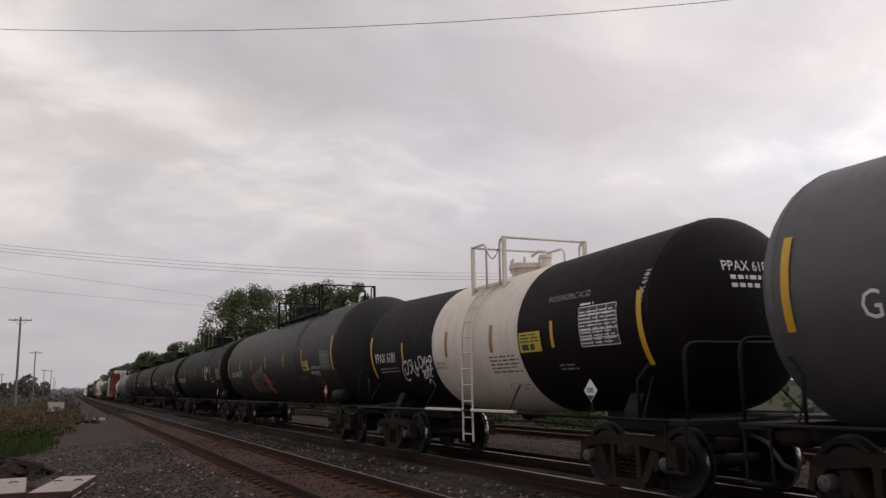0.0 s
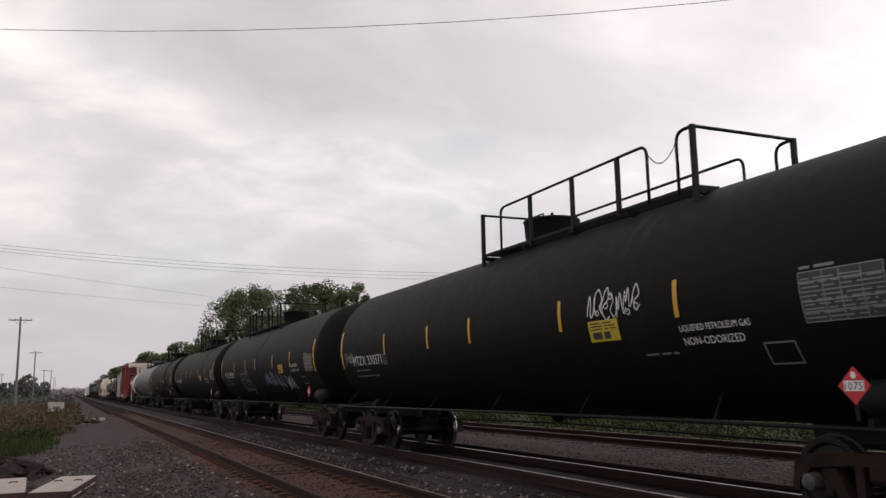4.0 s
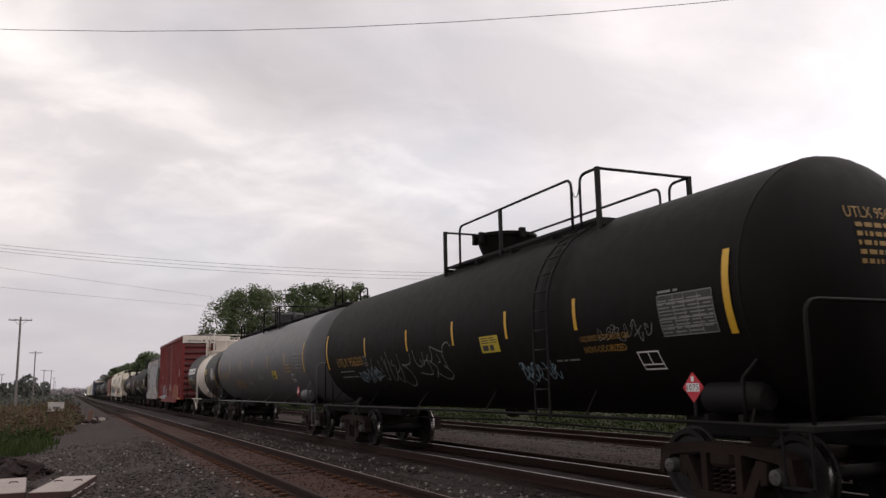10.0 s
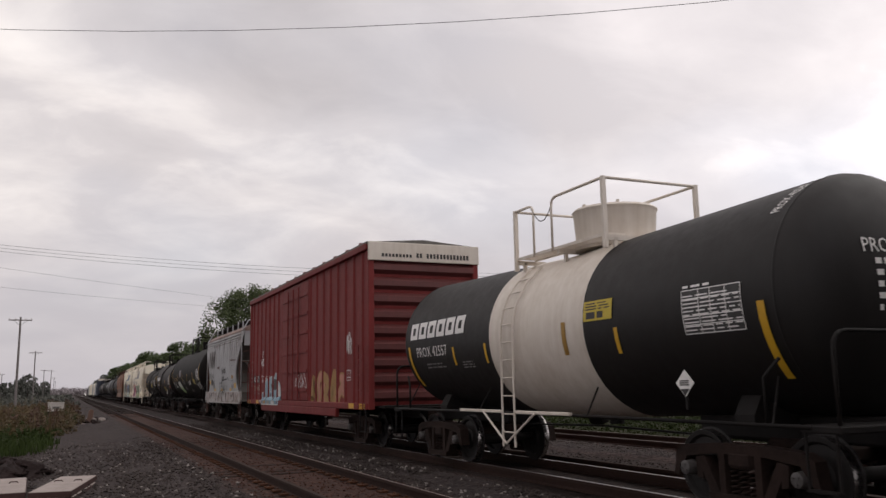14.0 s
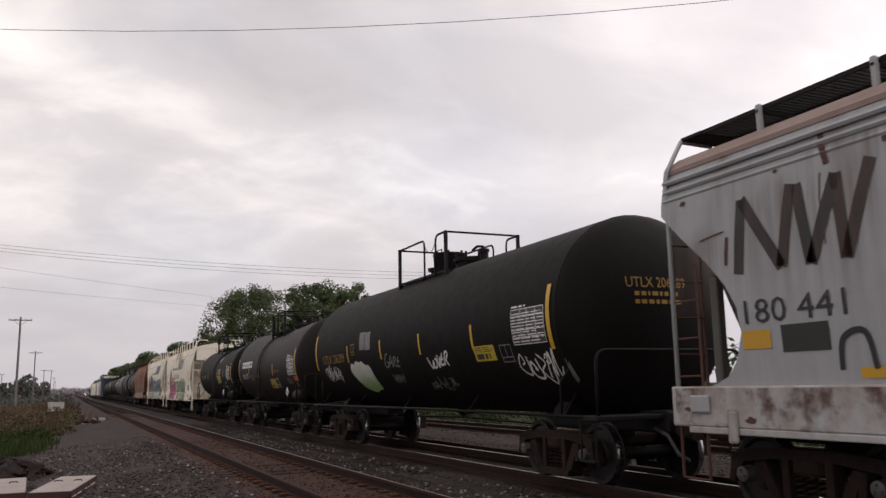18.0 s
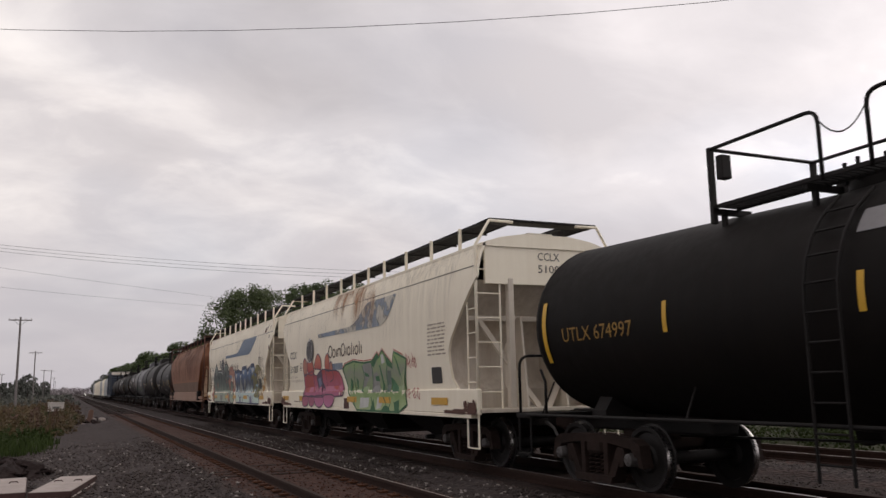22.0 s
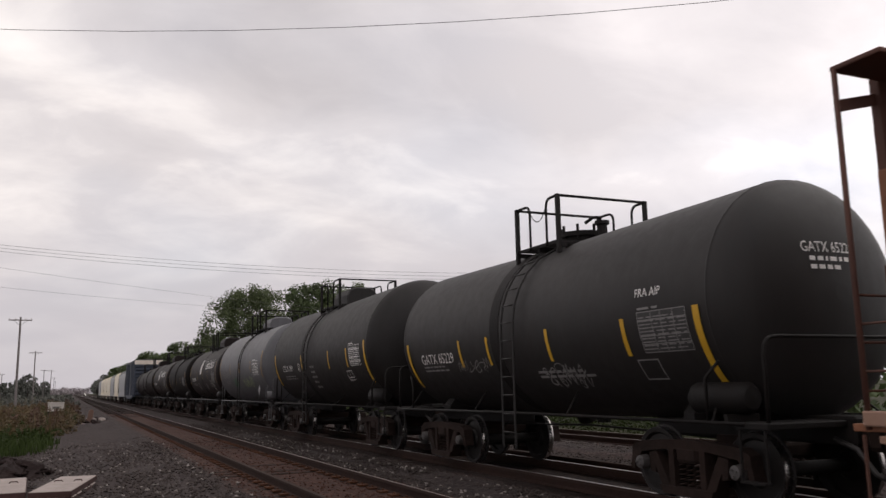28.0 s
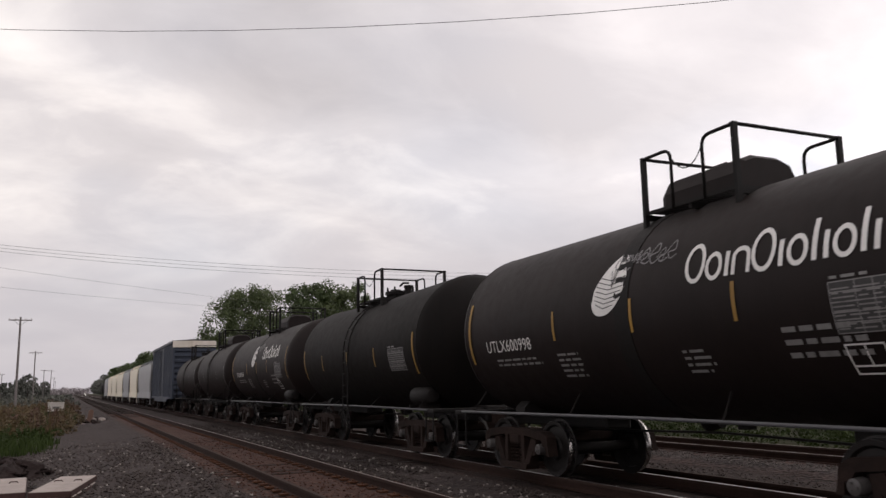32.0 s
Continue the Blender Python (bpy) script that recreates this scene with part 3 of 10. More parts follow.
def text_flat(body):
    """Flat outline of a text, scaled to width 1 and height 1: vertices and faces."""
    if body not in TEXTS:
        cu = bpy.data.curves.new("lettering", "FONT")
        cu.body = body
        cu.resolution_u = 2
        ob = bpy.data.objects.new("lettering", cu)
        me = bpy.data.meshes.new_from_object(ob)
        vs = np.array([v.co[:2] for v in me.vertices])
        lo, hi = vs.min(0), vs.max(0)
        TEXTS[body] = ((vs - lo) / (hi - lo), [tuple(p.vertices) for p in me.polygons])
        bpy.data.objects.remove(ob)
        bpy.data.meshes.remove(me)
        bpy.data.curves.remove(cu)
    return TEXTS[body]


class Side:
    """Maps (y, z) of a side view to the car's near surface, x(y, z)."""

    def __init__(self, fx):
        self.fx = fx

    def at(self, y, z, off=0.006):
        return (self.fx(y, z) - off, y, z)

    def rect(self, g, y0, y1, z0, z1, off=0.006, n=5, slant=0.0, ny=1):
        """y0 is the end seen first (larger y)."""
        for j in range(ny):
            a, b = y0 + (y1 - y0) * j / ny, y0 + (y1 - y0) * (j + 1) / ny
            for i in range(n):
                p, q = z0 + (z1 - z0) * i / n, z0 + (z1 - z0) * (i + 1) / n
                g.quad(self.at(a, p, off), self.at(b, p, off), self.at(b, q, off), self.at(a, q, off))

    def text(self, g, body, y0, y1, z0, z1, off=0.008):
        vs, fs = text_flat(body)
        h = z1 - z0
        if h > 0.18:
            bm = bmesh.new()
            bv = [bm.verts.new((p[0], p[1], 0)) for p in vs]
            for f in fs:
                try:
                    bm.faces.new([bv[i] for i in f])
                except ValueError:
                    pass
            k = int(h / 0.09) + 1
            for i in range(1, k):
                bmesh.ops.bisect_plane(bm, geom=bm.verts[:] + bm.edges[:] + bm.faces[:], plane_co=(0, i / k, 0), plane_no=(0, 1, 0))
            bm.verts.index_update()
            vs = [(v.co.x, v.co.y) for v in bm.verts]
            fs = [tuple(v.index for v in f.verts) for f in bm.faces]
            bm.free()
        b = len(g.v)
        for u, v in vs:
            g.v.append(self.at(y0 + (y1 - y0) * u, z0 + h * v, off))
        for f in fs:
            g.f.append(tuple(b + i for i in f))

    def ribbon(self, g, pts, w, off=0.007):
        """A brush stroke along side-view points."""
        pts = [Vector((p[0], p[1])) for p in pts]
        prev = None
        for i, p in enumerate(pts):
            a, b = pts[max(i - 1, 0)], pts[min(i + 1, len(pts) - 1)]
            d = b - a
            if d.length < 1e-6:
                continue
            nrm = Vector((-d.y, d.x)).normalized() * w * 0.5
            cur = (self.at(*(p + nrm), off), self.at(*(p - nrm), off))
            if prev:
                g.quad(prev[0], prev[1], cur[1], cur[0])
            prev = cur

    def blob(self, g, pts, off=0.007):
        """A filled shape, as a fan of rings so that it follows the surface."""
        cx = sum(p[0] for p in pts) / len(pts)
        cz = sum(p[1] for p in pts) / len(pts)
        n = len(pts)
        rings = []
        for s in (0.35, 0.7, 1.0):
            rings.append([self.at(cx + (p[0] - cx) * s, cz + (p[1] - cz) * s, off) for p in pts])
        b = len(g.v)
        g.v.append(self.at(cx, cz, off))
        for r in rings:
            g.v += r
        for j in range(n):
            g.f.append((b, b + 1 + j, b + 1 + (j + 1) % n))
            for k in range(2):
                q = b + 1 + k * n
                g.f.append((q + j, q + n + j, q + n + (j + 1) % n, q + (j + 1) % n))

    def fill(self, g, pts, off=0.007, dy=0.045, dz=0.13):
        """Any closed outline, hollows included, laid on the surface in upright strips."""
        ys = [p[0] for p in pts]
        lo, hi = min(ys), max(ys)
        n = max(1, int((hi - lo) / dy))

        def cuts(y):
            out = []
            for (a, b), (c, d) in zip(pts, list(pts[1:]) + [pts[0]]):
                if (a <= y) != (c <= y):
                    out.append(b + (d - b) * (y - a) / (c - a))
            return sorted(out)
        for i in range(n):
            a, b = lo + (hi - lo) * i / n, lo + (hi - lo) * (i + 1) / n
            p, q = cuts(a + 1e-4), cuts(b - 1e-4)
            if len(p) != len(q):
                p = q = cuts((a + b) / 2)
            for k in range(0, len(p) - 1, 2):
                m = max(1, int(max(p[k + 1] - p[k], q[k + 1] - q[k]) / dz))
                for j in range(m):
                    u, v = j / m, (j + 1) / m
                    za, zb = p[k] + (p[k + 1] - p[k]) * u, p[k] + (p[k + 1] - p[k]) * v
                    zc, zd = q[k] + (q[k + 1] - q[k]) * u, q[k] + (q[k + 1] - q[k]) * v
                    g.quad(self.at(a, za, off), self.at(b, zc, off), self.at(b, zd, off), self.at(a, zb, off))

    def bars(self, g, y0, y1, z0, z1, rows, rng, fill=0.6, off=0.006):
        """Rows of small print as plain bars."""
        h = (z1 - z0) / rows
        for i in range(rows):
            y = y0
            end = y1 if i % 3 else y1 + (y0 - y1) * rng.uniform(0, 0.25)
            z = z1 - (i + 0.5) * h
            while y > end + 0.02:
                l = rng.uniform(0.08, 0.3)
                e = max(y - l, end)
                self.rect(g, y, e, z - h * fill / 2, z + h * fill / 2, off, 1)
                y = e - 0.05


def smooth_pts(ctrl, n=6):
    """Catmull-Rom through control points."""
    out = []
    m = len(ctrl)
    for i in range(m - 1):
        p0, p1, p2, p3 = (Vector(ctrl[max(i - 1, 0)]), Vector(ctrl[i]), Vector(ctrl[i + 1]), Vector(ctrl[min(i + 2, m - 1)]))
        for k in range(n):
            t = k / n
            out.append(0.5 * ((2 * p1) + (p2 - p0) * t + (2 * p0 - 5 * p1 + 4 * p2 - p3) * t * t + (3 * p1 - p0 - 3 * p2 + p3) * t ** 3))
    out.append(Vector(ctrl[-1]))
    return out


SKELETONS = [
    [[(0.5, 0.5), (0.66, 0.6), (0.5, 0.78), (0.28, 0.55), (0.45, 0.2), (0.85, 0.28), (0.95, 0.8)]],
    [[(0.0, 0.1), (0.2, 0.85), (0.35, 0.3), (0.52, 0.95), (0.7, 0.22), (1.0, 0.45)]],
    [[(0.08, 0.92), (0.52, 0.72), (0.32, 0.3), (0.8, 0.05), (1.0, 0.42)]],
    [[(0.0, 0.3), (0.5, 0.97), (0.76, 0.6), (0.28, 0.36), (0.6, 0.04), (1.0, 0.2)]],
    [[(0.0, 0.2), (0.5, 0.42), (0.92, 0.8)], [(0.55, 0.9), (0.96, 0.82), (0.86, 0.36)]],
    [[(0.0, 0.7), (0.25, 0.97), (0.45, 0.5), (0.7, 0.06), (1.0, 0.36)], [(0.15, 0.28), (0.75, 0.72)]],
    [[(0.25, 0.15), (0.08, 0.7), (0.5, 0.97), (0.92, 0.72), (0.62, 0.42), (0.95, 0.06)]],
    [[(0.04, 0.05), (0.3, 0.95), (0.52, 0.5), (0.38, 0.18), (0.7, 0.3), (0.96, 0.92)]],
]


def tag_strokes(car, side, y0, y1, z0, z1, mat, seed, n=4, w=0.05, label="sprayed white graffiti tag"):
    """Quick sprayed letter-like strokes that fill a box, one part a letter; too loose to read."""
    rng = random.Random(seed)
    n = int(n * 1.4 + 0.5)
    step = (y1 - y0) / n
    h = z1 - z0
    for i in range(n):
        g = Geo()
        a = y0 + step * (i - 0.05)
        sc = rng.uniform(0.7, 1.1)
        up = rng.uniform(0, 0.22) * h
        lean = rng.uniform(-0.2, 0.5)
        for st in SKELETONS[rng.randrange(len(SKELETONS))]:
            ctrl = [(a + step * (1.3 * u + lean * (v - 0.5) + rng.uniform(-0.12, 0.12)), z0 + up + h * sc * (v + rng.uniform(-0.1, 0.1))) for u, v in st]
            side.ribbon(g, smooth_pts(ctrl, 7), w * rng.uniform(0.45, 0.75), 0.007)
        if rng.random() < 0.45:
            c = (a + step * rng.uniform(0.2, 0.8), z0 + h * rng.uniform(0.2, 0.9))
            q = h * rng.uniform(0.08, 0.16)
            side.ribbon(g, [(c[0] + q * math.cos(p), c[1] + q * math.sin(p)) for p in np.linspace(0, 5.8, 12)], w * 0.5, 0.0085)
        part("graffiti", g, mat, car, label)


def bubble_letters(car, side, y0, y1, z0, z1, fills, line, seed, n=5, lw=0.06, shine=None, label="spray-painted bubble letter graffiti", fat=0.34):
    """Fat interlocked letter-like forms: dark outline strokes, fill strokes on them, folds and highlights; too wild to read."""
    rng = random.Random(seed)
    step = (y1 - y0) / n
    hgt = z1 - z0
    ol = Geo()
    order = list(range(len(SKELETONS)))
    rng.shuffle(order)
    for i in range(n):
        sk = SKELETONS[order[i % len(order)]]
        a = y0 + step * (i - 0.08)
        w = step * 1.12
        lean = rng.uniform(-0.12, 0.12)
        o = 0.006 + 0.0045 * (i % 3)
        g, hl = Geo(), Geo()
        fw = abs(step) * fat
        for st in sk:
            ctrl = []
            for u, v in st:
                u = u + rng.uniform(-0.07, 0.07) + lean * (v - 0.5)
                v = 0.09 + 0.82 * v + rng.uniform(-0.04, 0.04)
                ctrl.append((a + w * u, z0 + hgt * min(0.97, max(0.05, v))))
            pts = smooth_pts(ctrl, 7)
            lo, hi = z0 + fw * 0.3, z1 - fw * 0.25
            pts = [Vector((p.x, min(hi, max(lo, p.y)))) for p in pts]
            caps = (pts[0], pts[-1])
            side.ribbon(ol, pts, fw + 2 * lw, o)
            side.ribbon(g, pts, fw, o + 0.002)
            for c in caps:
                side.blob(ol, [(c.x + (fw / 2 + lw) * math.cos(q), c.y + (fw / 2 + lw) * math.sin(q)) for q in np.linspace(0, 5.9, 14)], o)
                side.blob(g, [(c.x + fw / 2 * math.cos(q), c.y + fw / 2 * math.sin(q)) for q in np.linspace(0, 5.9, 14)], o + 0.002)
            m = len(pts)
            side.ribbon(hl, [(p.x + fw * 0.22, p.y + fw * 0.16) for p in pts[m // 6: m // 2]], fw * 0.13, o + 0.0035)
        part("graffiti_fill", g, M[fills[i % len(fills)]], car)
        if shine:
            part("graffiti_highlight", hl, M[shine[i % len(shine)]], car)
    part("graffiti_outline", ol, M[line], car, label)


def closed_pts(ctrl, n=5):
    """Closed Catmull-Rom loop."""
    m = len(ctrl)
    out = []
    for i in range(m):
        p0, p1, p2, p3 = (Vector(ctrl[(i + k) % m]) for k in (-1, 0, 1, 2))
        for k in range(n):
            t = k / n
            out.append(0.5 * ((2 * p1) + (p2 - p0) * t + (2 * p0 - 5 * p1 + 4 * p2 - p3) * t * t + (3 * p1 - p0 - 3 * p2 + p3) * t ** 3))
    return out


def painted_forms(car, side, forms, line, lw, label, base=0.006, folds=None):
    """Sprayed shapes: each (fill, loop) gets its own fill and outline."""
    for i, (fill, ctrl) in enumerate(forms):
        o = base + 0.0035 * (i % 3)
        pts = closed_pts(ctrl)
        g = Geo()
        side.blob(g, [tuple(p) for p in pts], o)
        ob = part("graffiti_fill", g, M[fill], car, label)
        g = Geo()
        side.ribbon(g, pts + pts[:2], lw, o + 0.0015)
        part("graffiti_outline", g, M[line], ob)
    if folds:
        for st in folds:
            g = Geo()
            side.ribbon(g, smooth_pts(st, 5), lw * 0.8, base + 0.012)
            part("graffiti_stroke", g, M[line], car)


def sprayed_piece(car, side, base, fill, line, lw, label, rim=None):
    """One large sprayed piece: ground fill, outline, thin outer rim."""
    g = Geo()
    side.fill(g, base, 0.006)
    ob = part("graffiti_fill", g, M[fill], car, label)
    g = Geo()
    edge = [tuple(Vector(a).lerp(Vector(b), k / 4)) for a, b in zip(base, base[1:] + base[:1]) for k in range(4)]
    side.ribbon(g, edge + edge[:2], lw, 0.0115)
    part("graffiti_outline", g, M[line], ob)
    if rim:
        mat, off_z, n = rim
        g = Geo()
        side.ribbon(g, [tuple(Vector(a).lerp(Vector(b), k / 4) + Vector((0, off_z))) for a, b in zip(base[:n], base[1:n + 1]) for k in range(4)], 0.022, 0.0105)
        part("graffiti_rim", g, M[mat], ob)
    return ob


def spray_patch(ob, side, i, mat, pts):
    """A coloured field inside a sprayed piece."""
    g = Geo()
    side.fill(g, [tuple(p) for p in closed_pts(pts, 3)] if len(pts) > 4 else pts, 0.008 + 0.0012 * (i % 3))
    part("graffiti_patch", g, M[mat], ob)


def spray_stroke(ob, side, line, w, pts):
    g = Geo()
    side.ribbon(g, smooth_pts(pts, 5), w, 0.0125)
    part("graffiti_stroke", g, M[line], ob)


def sprayed_lines(car, side, mat, w, label, *strokes):
    """Loose can strokes on a car's side."""
    for pts in strokes:
        g = Geo()
        side.ribbon(g, smooth_pts(pts, 6), w, 0.0075)
        part("graffiti", g, M[mat], car, label)


def block_word(car, side, y0, y1, z0, z1, n, mat, label, tall=(), hollow=True, weight=0.2):
    """A company name drawn as a row of plain block shapes."""
    g = Geo()
    step = (y1 - y0) / n
    h = z1 - z0
    for i in range(n):
        a, b = y0 + step * (i + 0.06), y0 + step * (i + 0.9)
        top = z1 if (not tall or i in tall) else z0 + h * 0.68
        t = abs(step) * weight
        sg = -1 if step < 0 else 1
        if hollow:
            side.rect(g, a, a + sg * t, z0, top, 0.008, 4)
            side.rect(g, b - sg * t, b, z0, top, 0.008, 4)
            side.rect(g, a, b, top - t * 0.75, top, 0.0085, 1)
            side.rect(g, a, b, z0, z0 + t * 0.75, 0.0085, 1)
        else:
            side.rect(g, a, b, z0, top, 0.008, 4)
    part("name_marking", g, mat, car, label)


def name_shapes(car, side, spec, y0, y1, z0, z1, mat, label, w):
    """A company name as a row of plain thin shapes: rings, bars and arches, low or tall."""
    wide = {"O": 1.25, "o": 1.0, "I": 0.5, "i": 0.5, "n": 1.0}
    unit = (y1 - y0) / sum(wide[c] for c in spec)
    h = z1 - z0
    g = Geo()
    y = y0
    for c in spec:
        a, b = y + unit * 0.1, y + unit * (wide[c] - 0.12)
        top = z1 if c.isupper() else z0 + h * 0.66
        m, q = (a + b) / 2, (b - a) / 2
        if c in "Oo":
            side.ribbon(g, [(m + q * math.cos(p), (z0 + top) / 2 + (top - z0) / 2 * math.sin(p)) for p in np.linspace(0, 6.4, 18)], w, 0.008)
        elif c in "Ii":
            side.ribbon(g, [(m, z0 + (top - z0) * k / 4) for k in range(5)], w * 1.15, 0.008)
        else:
            side.ribbon(g, [(a, z0), (a, (z0 + top) / 2)] + [(m - q * math.cos(p), top - 0.3 * (top - z0) * (1 - math.sin(p))) for p in np.linspace(0, math.pi, 8)] + [(b, z0)], w, 0.008)
        y += unit * wide[c]
    part("name_marking", g, mat, car, label)


def placard(car, y, z, r, mat, side, num=""):
    """Diamond hazard placard in a holder that hangs on the side."""
    x = -1.5
    g = Geo()
    g.prism_x([(y - r, z), (y, z - r), (y + r, z), (y, z + r)], x - 0.012, x)
    ob = part("placard", g, mat, car, "diamond hazard placard")
    g = Geo()
    g.box(x, x + 0.02, y - 0.02, y + 0.02, z - r - 0.15, z + r * 0.5)
    part("placard_holder", g, M["steel"], ob)
    g = Geo()
    fl = Side(lambda yy, zz: x - 0.012)
    if num:
        fl.rect(g, y + r * 0.62, y - r * 0.62, z - r * 0.27, z + r * 0.27, 0.003, 1)
        t = Geo()
        fl.text(t, num, y + r * 0.55, y - r * 0.55, z - r * 0.2, z + r * 0.2, 0.006)
        part("lettering", t, M["darkmark"], ob)
    if mat == M["white"]:
        d = Geo()
        d.prism_x([(y - r * 0.5, z - r * 0.42), (y, z - r * 0.92), (y + r * 0.5, z - r * 0.42)], x - 0.017, x - 0.013)
        part("placard_field", d, M["darkmark"], ob)
        d = Geo()
        fl.bars(d, y + r * 0.55, y - r * 0.55, z - r * 0.2, z + r * 0.25, 3, random.Random(3), 0.6, 0.004)
        part("print", d, M["darkmark"], ob)
    fl.blob(g, [(y + r * 0.16 * math.cos(q), z + r * 0.55 + r * 0.2 * math.sin(q)) for q in np.linspace(0, 6.0, 10)], 0.003)
    part("placard_symbol", g, M["white"], ob)


# ---------------------------------------------------------------- running gear
def make_running_gear():
    gear = {}
    g = Geo()
    g.cyl((-1.13, 0, 0), (1.13, 0, 0), 0.085, 12)
    gear["axle"] = mesh_of("wheelset", g, M["steel"], True)
    g = Geo()
    # rim, web and hub turned about the axle; flange on the inner side
    g.lathe([(-0.065, 0.14), (-0.07, 0.17), (-0.03, 0.2), (-0.02, 0.36), (-0.06, 0.39), (-0.065, 0.445), (-0.06, 0.452), (0.05, 0.46), (0.06, 0.487), (0.075, 0.485), (0.075, 0.38), (0.03, 0.36), (0.02, 0.2), (0.07, 0.16), (0.07, 0.13)], 28, "x")
    gear["wheel"] = mesh_of("wheel", g, M["wheel"], True)
    g = Geo()
    g.lathe([(-0.061, 0.4525), (0.048, 0.4605), (0.048, 0.458), (-0.061, 0.45)], 28, "x", caps=False)
    gear["tread"] = mesh_of("tread", g, M["tread"], True)
    g = Geo()
    g.lathe([(-0.05, 0.0), (-0.05, 0.055), (-0.04, 0.085), (0.09, 0.1)], 16, "x")
    for k in range(3):
        a = k * 2.094
        g.cyl((-0.065, 0.045 * math.cos(a), 0.045 * math.sin(a)), (-0.04, 0.045 * math.cos(a), 0.045 * math.sin(a)), 0.016, 6)
    gear["cap"] = mesh_of("bearing_cap", g, M["cap"], True)
    # cast side frame: top member, two diagonals, spring seat, two pedestal jaws
    g = Geo()
    x0, x1 = -0.09, 0.09
    g.prism_x([(-1.12, 0.5), (-1.1, 0.66), (-0.95, 0.74), (-0.4, 0.78), (0.4, 0.78), (0.95, 0.74), (1.1, 0.66), (1.12, 0.5), (0.98, 0.5), (0.9, 0.6), (0.4, 0.66), (-0.4, 0.66), (-0.9, 0.6), (-0.98, 0.5)], x0, x1)
    for s in (-1, 1):
        g.prism_x([(s * 0.72, 0.6), (s * 0.58, 0.62), (s * 0.34, 0.2), (s * 0.48, 0.17)], x0, x1)
        g.prism_x([(s * 0.34, 0.68), (s * 0.24, 0.68), (s * 0.24, 0.2), (s * 0.34, 0.2)], x0, x1)
        g.prism_x([(s * 1.12, 0.52), (s * 1.16, 0.36), (s * 1.06, 0.36), (s * 1.04, 0.5)], x0, x1)
        g.prism_x([(s * 0.74, 0.6), (s * 0.72, 0.36), (s * 0.62, 0.34), (s * 0.64, 0.58)], x0, x1)
    g.prism_x([(-0.5, 0.2), (0.5, 0.2), (0.44, 0.1), (-0.44, 0.1)], x0 - 0.04, x1 + 0.04)
    gear["side_frame"] = mesh_of("side_frame", g, M["truckrust"])
    g = Geo()
    for k in (-0.15, 0.0, 0.15):
        pts = [(0.055 * math.cos(a), k + 0.055 * math.sin(a), 0.2 + 0.3 * a / 31.4) for a in np.linspace(0, 31.4, 40)]
        g.tube(pts, 0.014, 5)
    gear["spring"] = mesh_of("spring_nest", g, M["truckrust"], True)
    g = Geo()
    g.box(-1.1, 1.1, -0.2, 0.2, 0.5, 0.7, 0.04)
    g.box(-0.35, 0.35, -0.3, 0.3, 0.66, 0.82, 0.04)
    gear["bolster"] = mesh_of("bolster", g, M["truckrust"])
    g = Geo()
    g.box(-0.75, 0.75, -0.07, 0.07, 0.3, 0.4, 0.02)
    g.box(-0.95, -0.7, -0.05, 0.05, 0.22, 0.5, 0.02)
    g.box(0.7, 0.95, -0.05, 0.05, 0.22, 0.5, 0.02)
    gear["brake_beam"] = mesh_of("brake_beam", g, M["steel"])
    g = Geo()
    g.box(-0.13, 0.13, -0.75, 0.1, 0.76, 1.0, 0.03)
    g.box(-0.2, 0.2, -0.28, 0.0, 0.72, 1.04, 0.05)
    g.lathe([(-0.18, 0.09), (0.18, 0.09)], 10, "z", (0.06, 0.03, 0.88))
    g.box(-0.19, -0.05, 0.0, 0.12, 0.74, 1.0, 0.04)
    gear["coupler"] = mesh_of("coupler", g, M["truckrust"])
    g = Geo()
    g.tube([(0.3, -0.5, 0.85), (0.32, -0.2, 0.75), (0.3, 0.0, 0.5), (0.25, 0.15, 0.42)], 0.03, 6)
    gear["hose"] = mesh_of("brake_hose", g, M["darkmark"], True)
    for k, me in gear.items():
        if k != "tread":
            fix_normals(me)
        if k in ("wheel", "axle", "cap"):
            me.set_sharp_from_angle(angle=radians(40))
    return gear


GEAR = make_running_gear()
CARS, SPIN = [], []


def add_trucks(car, yb, half, ends=True):
    """Two trucks at +-yb; half: coupling face from the car's centre."""
    for s in (-1, 1):
        for w in (-0.89, 0.89):
            ax = part("wheelset", GEAR["axle"], None, car, at=pose(0, s * yb + w, 0.46))
            for q in (-1, 1):
                wh = part("wheel", GEAR["wheel"], None, ax, at=pose(q * 0.755, 0, 0, 0, 0, 180 if q > 0 else 0))
                part("tread", GEAR["tread"], None, ax, at=pose(q * 0.755, 0, 0, 0, 0, 180 if q > 0 else 0))
                part("bearing_cap", GEAR["cap"], None, ax, "worn grey bearing cap", at=pose(q * 1.1, 0, 0, 0, 0, 180 if q > 0 else 0))
            SPIN.append((ax, car, s * yb + w))
        for q in (-1, 1):
            sf = part("truck_side_frame", GEAR["side_frame"], None, car, "rust-brown cast truck side frame", at=pose(q * 1.0, s * yb, 0))
            part("spring_nest", GEAR["spring"], None, sf)
        part("bolster", GEAR["bolster"], None, car, at=pose(0, s * yb, 0))
        for w in (-0.35, 0.35):
            part("brake_beam", GEAR["brake_beam"], None, car, at=pose(0, s * yb + w, 0))
        if ends:
            part("coupler", GEAR["coupler"], None, car, at=pose(0, s * (half - 0.02), 0, 0, 0, 180 if s < 0 else 0))
            part("brake_hose", GEAR["hose"], None, car, at=pose(0, s * (half - 0.12), 0, 0, 0, 180 if s < 0 else 0))


